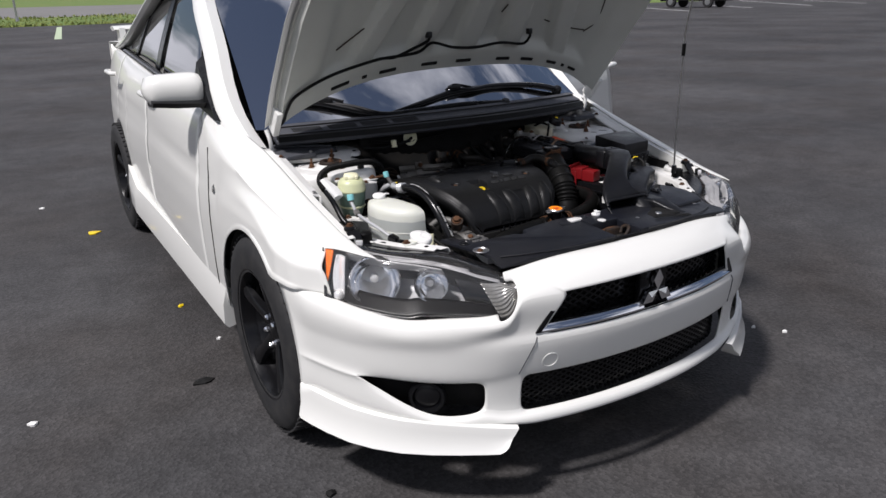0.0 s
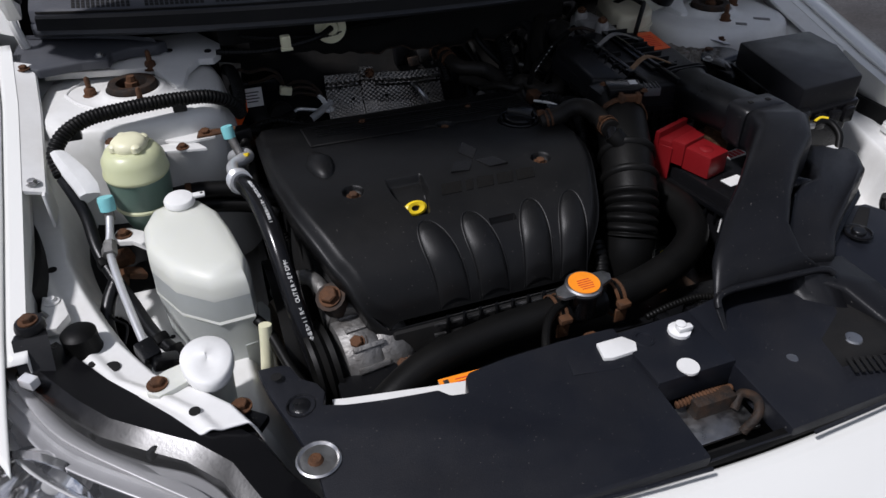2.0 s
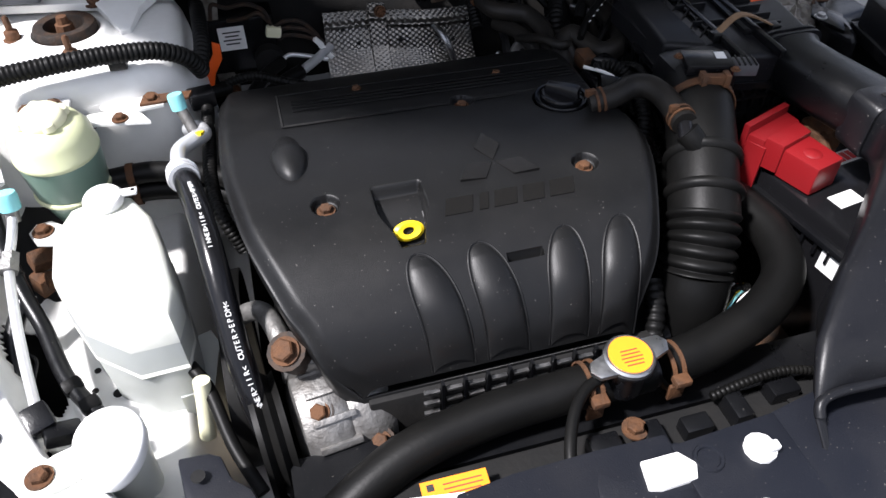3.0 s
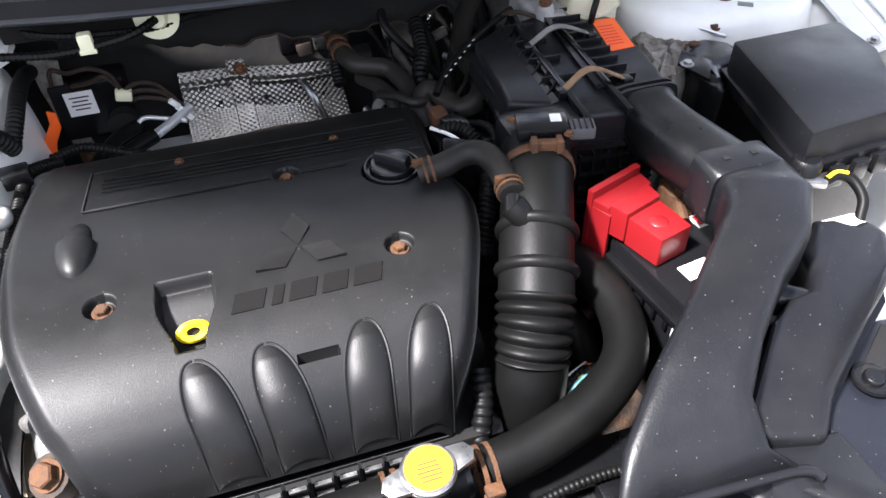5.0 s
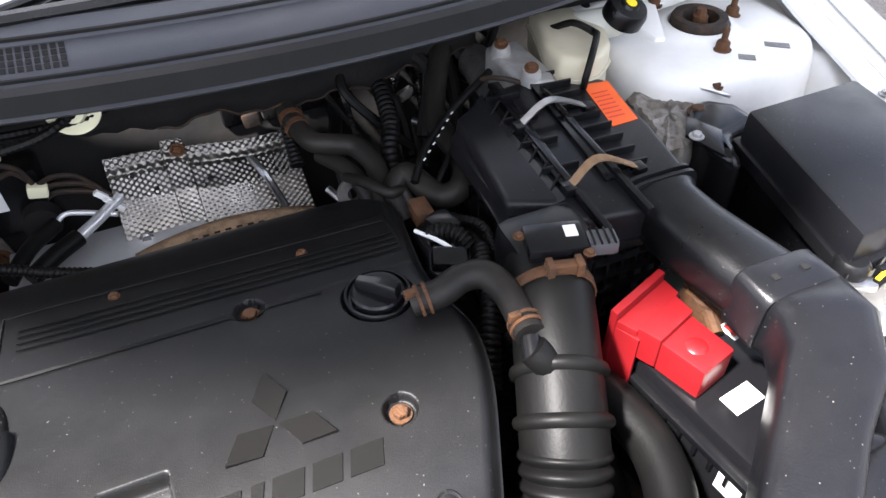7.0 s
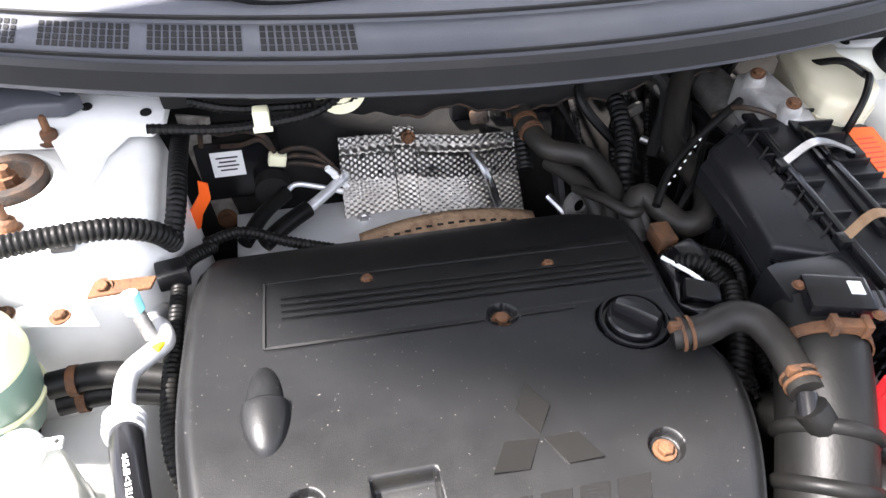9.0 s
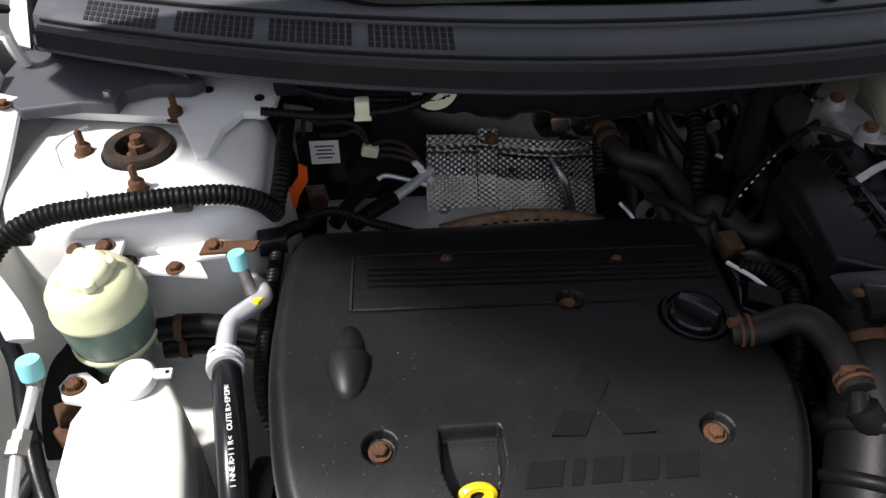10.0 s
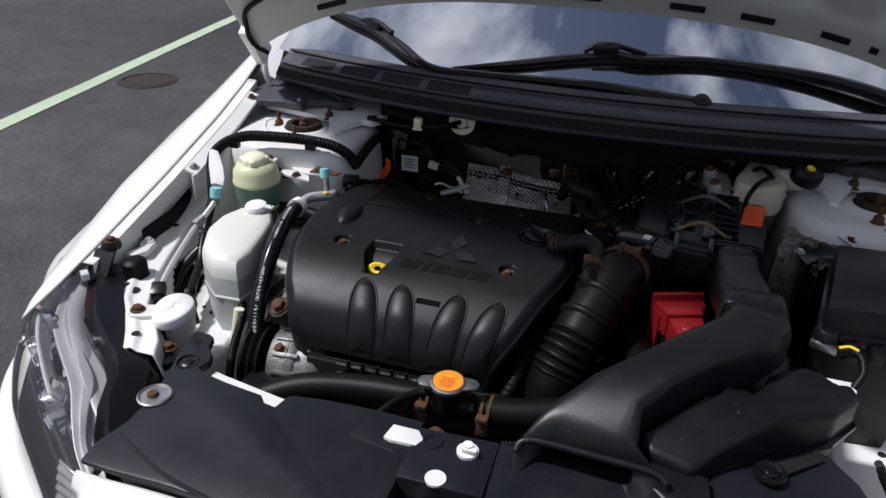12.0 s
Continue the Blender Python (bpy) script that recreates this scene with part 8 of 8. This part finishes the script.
le = empty("lifting_eye", "bare steel engine lifting eye", "bracket", (0, 0, 0))
eyem = pose(.049, .012, .722, 70, 0, 8)
bmx = bmesh.new()
lathe_bm(bmx, [(.0075, -.0025), (.019, -.0025), (.019, .0025), (.0075, .0025), (.0075, -.0025)], 24, eyem)
box_bm(bmx, (.036, .036, .005), eyem @ pose(0, -.028, 0), .001)
part("eye_plate", bmx, ALU, le)
# heater and vacuum hoses in the rear corner
hh = empty("heater_hose", "black rubber heater hoses at the firewall", "hose", (0, 0, 0))
tube("hose", [(.006, .165, .795), (.010, .112, .775), (.022, .070, .767), (.046, .056, .765), (.068, .044, .762), (.080, .006, .752), (.072, -.030, .735), (.06, -.05, .70)], .0128, OLDRUBBER, hh, seg=16, n=50)
tube("hose", [(.030, .075, .742), (.050, .030, .745), (.058, -.005, .740), (.062, -.04, .71)], .010, OLDRUBBER, hh, seg=14)
tube("hose", [(.085, -.075, .735), (.082, -.046, .755), (.100, -.034, .767), (.114, -.062, .763), (.124, -.082, .762), (.146, -.080, .766), (.163, -.055, .770), (.167, -.025, .772), (.166, .015, .774), (.170, .050, .778), (.20, .11, .80), (.240, .17, .835)], .0138, OLDRUBBER, hh, seg=18, n=90)
tube("hose", [(.13, .19, .80), (.128, .13, .785), (.120, .07, .768), (.105, .03, .755), (.10, .0, .73)], .011, RUBBER, hh, "corrugated sleeve", seg=14, ribs=(.008, .0014))
tube("hose", [(.045, .02, .742), (.056, -.03, .765), (.072, -.06, .768), (.088, -.055, .762), (.094, -.075, .745)], .0062, OLDRUBBER, hh, seg=12)
tube("printed_cable", [(.100, -.062, .775), (.125, -.030, .788), (.155, -.005, .798), (.195, .018, .812), (.24, .045, .82)], .0048, RUBBER, hh, "thin cable with white print", seg=10)
for k in range(7):
    t_ = .2 + .09 * k
    a_ = Vector((.100, -.062, .775)).lerp(Vector((.195, .018, .812)), t_)
    part("cable_print", box_bm(bmesh.new(), (.005, .0016, .0006), pose(a_.x, a_.y, a_.z + .0068, 0, 0, 42), 0), LABEL, hh)
for p_, q_ in (((.010, .118, .776), (0, -1, -.2)), ((.011, .100, .7735), (.2, -1, -.2))):
    lathe("hose_band", [(.0130, 0), (.0148, 0), (.0148, .007), (.0130, .007)], aim(p_, q_), RUST, hh, "rusty hose band", seg=22)
lathe("hose_clip", [(.0128, 0), (.0145, 0), (.0145, .009), (.0128, .009)], aim((.013, .172, .762), (.05, -1, 0)), RUST, hh, seg=20)
for a, b in (((-.05, .15, .72), (-.02, .10, .66)), ((.03, .06, .70), (.06, .02, .65)), ((.16, .10, .74), (.23, .05, .70))):
    tube("vacuum_pipe", [a, tuple((np.array(a) + b) / 2 + [0, -.01, .015]), b], .005, STEEL, hh, "thin metal pipe", seg=8)
tube("small_cable", [(.23, -.01, .77), (.19, .01, .79), (.16, -.03, .785), (.13, -.06, .77), (.10, -.08, .75)], .0035, RUBBER, hh, seg=8)
cc = empty("coil_connector", "black ignition connector and loom behind the cover", "connector", (0, 0, 0))
part("connector_hood", prism_bm(bmesh.new(), [(.070, -.128), (.084, -.118), (.108, -.122), (.122, -.160), (.115, -.186), (.098, -.210), (.078, -.205), (.062, -.190), (.072, -.160)], .735, .772, .008, 3), GLOSSBLK, cc, "glossy black connector hood")
part("connector_block", box_bm(bmesh.new(), (.034, .022, .016), pose(.085, -.190, .779, 12, 8, -18), .004), GLOSSBLK, cc)
part("connector_block", box_bm(bmesh.new(), (.026, .030, .016), pose(.100, -.140, .777, 8, 0, 24), .004), GLOSSBLK, cc)
tube("coil_sleeve", [(.080, -.150, .780), (.092, -.158, .787), (.104, -.168, .786), (.112, -.180, .778)], .0078, RUBBER, cc, "corrugated sleeve", seg=14, ribs=(.005, .0016))
tube("coil_sleeve", [(.125, -.178, .770), (.116, -.205, .768), (.106, -.238, .760), (.090, -.272, .742), (.078, -.30, .715)], .0098, RUBBER, cc, "corrugated sleeve", seg=16, ribs=(.006, .0016))
tube("white_wire", [(.070, -.140, .780), (.085, -.172, .786), (.098, -.195, .781)], .0022, LABEL, cc, seg=8)
for k in range(6):
    rnd = random.Random(k)
    a = np.array([.08 + .05 * rnd.random(), -.09 - .03 * rnd.random(), .76])
    tube("loom_wire", [tuple(a), tuple(a + [.03 * rnd.random(), -.05, .02 * rnd.random()]), tuple(a + [.02, -.10, -.01]), tuple(a + [.035, -.15, -.05])], .0035 + .002 * rnd.random(), RUBBER, cc, seg=8, ribs=(.004, .0006) if k % 2 else None)
box("rusty_bracket", (.02, .03, .02), (.092, -.10, .765), RUST, cc, bevel=.003)
mshield = grid("exhaust_shield", lambda u, v: (-.205 + .215 * u, .055 - .055 * v, .666 + .036 * math.sin(math.pi * (.12 + .76 * u)) ** .7 - .022 * v * v), 40, 6, TAN, engine, "scaled rusty exhaust manifold shield", .002)
for k in range(15):
    for j in range(2):
        u_, v_ = .08 + .06 * k + .03 * j, .35 + .30 * j
        p_ = (-.205 + .215 * u_, .055 - .055 * v_, .6665 + .036 * math.sin(math.pi * (.12 + .76 * u_)) ** .7 - .022 * v_ * v_)
        part("shield_slot", box_bm(bmesh.new(), (.007, .003, .001), Matrix.Translation(p_), 0), DULLBLK, mshield)
FELT_EDGE = [(-.34, .818), (-.25, .812), (-.16, .795), (-.08, .795), (.02, .784), (.105, .788), (.19, .799), (.26, .812)]
grid("felt_edge", lambda u, v: (-.34 + .60 * u, .132 + .004 * math.sin(31 * u), lerp_table(FELT_EDGE, -.34 + .60 * u)[0] + .003 * math.sin(47 * u) + .002 * math.sin(113 * u) + (.895 - lerp_table(FELT_EDGE, -.34 + .60 * u)[0]) * v), 80, 6, SOUND, car, "black felt flap with a torn lower edge", .003)
tube("felt_fray", [(x, .129 + .004 * math.sin(31 * (x + .34) / .6), lerp_table(FELT_EDGE, x)[0] + .003 * math.sin(47 * (x + .34) / .6) + .002 * math.sin(113 * (x + .34) / .6)) for x in np.linspace(-.14, .26, 40)], .0016, RUSTDARK, car, "brown frayed edge", seg=6)
for x in (-.05, .0, .06, .22, .28):
    box("bulkhead_part", (.03 + .02 * (x > 0), .03, .05), (x, .20, .76), PLASTIC if x != 0 else STEEL, car, bevel=.006)

# wiring under the bellows and beside the battery
lw = empty("gearbox_wiring", "tangled gearbox wiring and rusty brackets", "wiring", (0, 0, 0))
for k in range(9):
    rnd = random.Random(20 + k)
    p0 = np.array([.088 + .012 * rnd.random(), -.455 - .018 * rnd.random(), .645 + .012 * rnd.random()])
    tube("wire", [tuple(p0), tuple(p0 + [.022, .012 + .01 * rnd.random(), .014 + .006 * rnd.random()]), tuple(p0 + [.045, .020 + .014 * rnd.random(), .010]), tuple(p0 + [.062, .045, -.012])], .0016 + .003 * (k < 2), (RUBBER, RUBBER, YELLOW, LABEL, ORANGE, CYAN, REDINK, YELLOW, LABEL)[k], lw, seg=8, ribs=(.005, .0007) if k < 2 else None)
box("wire_plug", (.034, .020, .018), (.128, -.438, .648), GLOSSBLK, lw, bevel=.003, rot=(10, 0, 25))
for p_, sz_, rt_ in (((.098, -.470, .628), (.045, .016, .010), 15), ((.112, -.482, .618), (.020, .030, .012), -20), ((.085, -.452, .636), (.014, .022, .016), 40)):
    box("rusty_bracket", sz_, p_, RUST, lw, "flaking rusty bracket", bevel=.002, rot=(0, 8, rt_))
box("gearbox_case", (.26, .20, .20), (.16, -.37, .47), RUSTDARK, lw, "grimy gearbox casing", bevel=.03)
box("rusty_clip", (.05, .02, .02), (.06, -.46, .60), RUST, lw, bevel=.003, rot=(0, 0, 20))
tube("ribbed_pipe", [(-.005, -.47, .61), (.005, -.485, .65), (.02, -.46, .68), (.028, -.43, .70)], .010, RUBBER, lw, "black ribbed pipe", seg=12, ribs=(.008, .001))
fw = empty("left_loom", "yellow-striped wiring loop by the inner wing", "wiring", (0, 0, 0))
tube("loom", [(.415, -.380, .785), (.432, -.378, .788), (.444, -.386, .786), (.446, -.405, .775), (.436, -.420, .758), (.430, -.440, .735)], .0055, RUBBER, fw, seg=10)
tube("stripe_wire", [(.418, -.3795, .7905), (.430, -.3775, .7935), (.440, -.382, .7925)], .0022, YELLOW, fw, seg=8)
part("plug", box_bm(bmesh.new(), (.034, .013, .010), pose(.403, -.373, .785, 0, 0, -25), .003), STEEL, fw, "grey cable lug")
box("white_pad", (.050, .022, .012), (.414, -.419, .757), LABEL, fw, bevel=.004)
for k in range(3):
    tube("loom", [(.46, -.50 - .01 * k, .72), (.48, -.49 - .02 * k, .69), (.50, -.50, .65)], .005, RUBBER, fw, seg=8)
# printed marking on the hose
run = spline(hp, 400)
run_s = np.r_[0, np.cumsum(np.linalg.norm(np.diff(run, axis=0), axis=1))]


def hose_marking(text, s_from, s_to, size):
    """Letters laid one by one along the hose, reading towards the bulkhead."""
    bm = bmesh.new()
    for k, ch in enumerate(text):
        if ch == " ":
            continue
        at_s = s_from + (s_to - s_from) * k / len(text)
        n = int(np.clip(np.searchsorted(run_s, at_s), 2, 396))
        ex = Vector(run[n - 2] - run[n + 2]).normalized()
        up = Vector((.10, -.10, 1))
        ez = (up - ex * up.dot(ex)).normalized()
        ey = ez.cross(ex)
        m = Matrix((ex, ey, ez)).transposed().to_4x4()
        m.translation = Vector(run[n]) + ez * .0129 - ey * size * .35
        cu = bpy.data.curves.new("letter", "FONT")
        cu.body, cu.size, cu.extrude = ch, size, .0005
        tmp = bpy.data.objects.new("letter", cu)
        me = bpy.data.meshes.new_from_object(tmp)
        bpy.data.objects.remove(tmp)
        me.transform(m)
        bm.from_mesh(me)
        bpy.data.meshes.remove(me)
    part("hose_marking", bm, LABEL, ac, "white printed material marking", smooth=False)


hose_marking("INNER>IIR< OUTER>EPDM<", .268, .162, .0070)
hose_marking("INNER>IIR< OUTER>EPDM<", .114, .034, .0058)

# thin hose beside the coolant tank, plate and pipe ends below the refrigerant pipes
oh = empty("overflow_pipe", "thin black hose looping beside the coolant tank", "hose", (0, 0, 0))
tube("hose", [(-.44, -.375, .62), (-.44, -.385, .668), (-.432, -.402, .682), (-.420, -.425, .672), (-.406, -.476, .655), (-.386, -.522, .640)], .0065, RUBBER, oh, seg=10, n=40)
pt = empty("bulkhead_plate", "white-painted body panel below the brake pipes", "plate", (0, 0, 0))
prism("plate", [(-.35, -.03), (-.19, -.03), (-.12, .05), (-.12, .15), (-.35, .15)], .652, .657, PIPE, pt, bevel=.001)
for a, b, c_, r_ in (((-.336, .058, .690), (-.312, .098, .697), (-.284, .134, .695), .0092), ((-.314, .052, .690), (-.288, .076, .694), (-.260, .100, .694), .0105)):
    tube("pipe_end", [a, b, c_], r_, RUBBER, pt, "black rubber pipe sleeve", seg=14)
tube("pipe", [(-.262, .098, .694), (-.235, .122, .697), (-.208, .148, .702)], .0068, PIPE, pt, "bare aluminium pipe", seg=12)
tube("pipe", [(-.286, .132, .695), (-.272, .142, .700), (-.25, .138, .698), (-.215, .125, .694)], .0034, PIPE, pt, "thin aluminium pipe", seg=10)
# litter on the tarmac
for k, (x, y, r, m_) in enumerate(((-1.064, 2.592, .035, YELLOW), (-1.288, 3.407, .018, LABEL), (-.967, .362, .03, DULLBLK), (-1.525, .393, .016, LABEL), (-.818, .688, .010, LABEL), (-.875, 1.127, .012, YELLOW), (1.154, -.578, .010, LABEL), (1.087, -.48, .009, LABEL), (-.825, -.495, .018, DULLBLK))):
    rnd = random.Random(k)
    n_ = 9
    rim_ = [(x + r * rnd.uniform(.5, 1.1) * math.cos(2 * math.pi * i / n_) * 1.3, y + r * rnd.uniform(.5, 1.1) * math.sin(2 * math.pi * i / n_), .004 + rnd.uniform(0, .006)) for i in range(n_)]
    o = obj("litter_scrap" if m_ is not YELLOW else "fallen_leaf", rim_ + [(x, y, .012)] + [(a, b, .0005) for a, b, c in rim_], [(i, (i + 1) % n_, n_) for i in range(n_)] + [(i, n_ + 1 + i, n_ + 1 + (i + 1) % n_, (i + 1) % n_) for i in range(n_)], m_, smooth=False)
    tagged(o, ("dry yellow leaf lying on the asphalt" if m_ is YELLOW else "pale scrap of litter on the asphalt" if m_ is LABEL else "dark lump of dirt on the asphalt"), "leaf" if m_ is YELLOW else "litter", "ground litter")

cv = empty("bulkhead_pipework", "dark hoses and rusty brackets behind the engine", "pipework", (0, 0, 0))
for k in range(16):
    rnd = random.Random(70 + k)
    x = .035 + .0185 * k
    z0 = rnd.uniform(.74, .83)
    tube("thin_hose", [(x, .215, z0), (x + rnd.uniform(-.02, .02), .17, z0 - rnd.uniform(-.01, .02)), (x + rnd.uniform(-.04, .04), .12, z0 - rnd.uniform(.01, .05)), (x + rnd.uniform(-.05, .05), .07, z0 - rnd.uniform(.05, .10))], rnd.choice((.004, .006, .009)), (RUBBER, RUBBER, PLASTIC, DULLBLK)[k % 4], cv, seg=8, ribs=(.006, .0008) if k % 3 == 0 else None)
for k in range(7):
    rnd = random.Random(170 + k)
    part("rusty_bracket", box_bm(bmesh.new(), (rnd.uniform(.014, .026), .010, rnd.uniform(.010, .018)), pose(-.03 + .05 * k, rnd.uniform(.15, .2), rnd.uniform(.72, .80), rnd.uniform(-20, 20), rnd.uniform(-25, 25), rnd.uniform(-20, 20)), .003), (RUSTDARK, CORRODED, RUSTDARK)[k % 3], cv)
tube("taped_cable", [(-.36, .075, .872), (-.32, .060, .868), (-.27, .062, .862), (-.215, .07, .858), (-.15, .082, .862), (-.06, .09, .866)], .0045, RUBBER, cv, "taped wire bundle", seg=8, ribs=(.006, .0005))

for x, y, w_ in ((.591, -.046, .030), (.537, -.055, .020)):
    part("tape_patch", box_bm(bmesh.new(), (w_, .012, .0008), pose(x, y, .8214, 0, 0, -35), 0), ALU, ap_l, "grey tape remnant")

for pts in (((-.40, -.80), (-.30, -.845), (-.18, -.868), (-.07, -.878)), ((.05, -.878), (.18, -.868), (.30, -.845), (.40, -.80))):
    c_ = spline([(x, y + .115 - .04, .7068 + shroud_top(x, y + .075)) for x, y in pts], 24)
    tube("cover_ridge", [tuple(p) for p in c_], .0022, FRONTCOVER, sh, "moulded ridge along the front edge", seg=6)

tube("cream_tube", [(-.425, -.421, .688), (-.428, -.427, .66), (-.434, -.435, .62)], .008, PSCAP, oh, "cream plastic tube end", seg=12)
# sloping flank of the airbox lid with a row of stiffening fins, and the ribbed front wall
obj("lid_flank", [(.205, -.006, .8265), (.198, -.205, .8265), (.150, -.198, .806), (.150, -.045, .806), (.205, -.006, .79), (.198, -.205, .79), (.150, -.198, .785), (.150, -.045, .785)], [(0, 1, 2, 3), (0, 4, 5, 1), (1, 5, 6, 2), (2, 6, 7, 3), (3, 7, 4, 0)], DUCTPL, airbox, "sloping lid flank", smooth=False)
for k in range(8):
    x0, y0 = .213 - .0010 * k, -.012 - .0235 * k
    a_, b_ = Vector((x0, y0, .826)), Vector((x0 - .026, y0 - .018, .8155))
    n_ = Vector((.018, -.026, 0)).normalized() * .0011
    obj("lid_fin", [a_ - n_, a_ + n_, b_ + n_, b_ - n_, a_ - n_ + Vector((0, 0, .0075)), a_ + n_ + Vector((0, 0, .0075))], [(0, 3, 4), (1, 5, 2), (4, 3, 2, 5), (0, 4, 5, 1)], GLOSSBLK, airbox, smooth=False)
for k in range(6):
    box("wall_rib", (.0028, .006, .12), (.208 + .017 * k, -.2475 + .0008 * k, .72), GLOSSBLK, airbox, bevel=0)
for k in range(5):
    box("wall_ledge", (.105, .007, .0028), (.25, -.2470, .772 - .020 * k), GLOSSBLK, airbox, bevel=0)
for a_, b_ in (((.217, -.03, .8295), (.208, -.262, .8275)), ((.268, -.04, .8295), (.257, -.255, .8275))):
    d_ = Vector(b_) - Vector(a_)
    part("lid_rail", box_bm(bmesh.new(), (.0075, d_.length, .010), Matrix.Translation((Vector(a_) + Vector(b_)) / 2) @ Matrix.Rotation(math.atan2(-d_.x, d_.y), 4, "Z"), .002), GLOSSBLK, airbox)
box("flank_ledge", (.045, .012, .006), (.168, -.198, .8055), GLOSSBLK, airbox, bevel=.002, rot=(0, 0, -40))

# seam sealer, flange bracket and rusty bolts at the front of the strut tower
tube("sealer_bead", [(-.575, -.045, .8195), (-.573, -.034, .8225), (-.590, -.012, .8225), (-.611, .014, .8220), (-.624, .040, .8215), (-.630, .055, .8210), (-.624, .076, .8215), (-.606, .096, .8225)], .0028, APRON, ap_r, "raised bead of white seam sealer", seg=8, n=48)
prism("flange_bracket", [(-.500, -.088), (-.468, -.104), (-.430, -.100), (-.425, -.078), (-.470, -.072), (-.500, -.072)], .786, .790, APRON, ap_r, "white bracket with a rust-stained end", .001)
prism("rust_strap", [(-.456, -.100), (-.402, -.098), (-.398, -.084), (-.452, -.080)], .7905, .7935, RUST, ap_r, "rusty steel strap", .001)
for p, r in (((-.443, -.090, .7935), .0058), ((-.542, -.098, .806), .0062), ((-.569, -.101, .806), .0055), ((-.513, -.089, .771), .0050)):
    bolt("tower_bolt", p, (0, -.35, 1), r, RUST, ap_r, "rusty hexagon bolt")
box("bolt_tab", (.026, .012, .034), (-.513, -.080, .776), APRON, ap_r, bevel=.002)
box("bottle_bracket", (.052, .030, .006), (-.552, -.099, .803), APRON, ap_r, "white bottle bracket", bevel=.001)
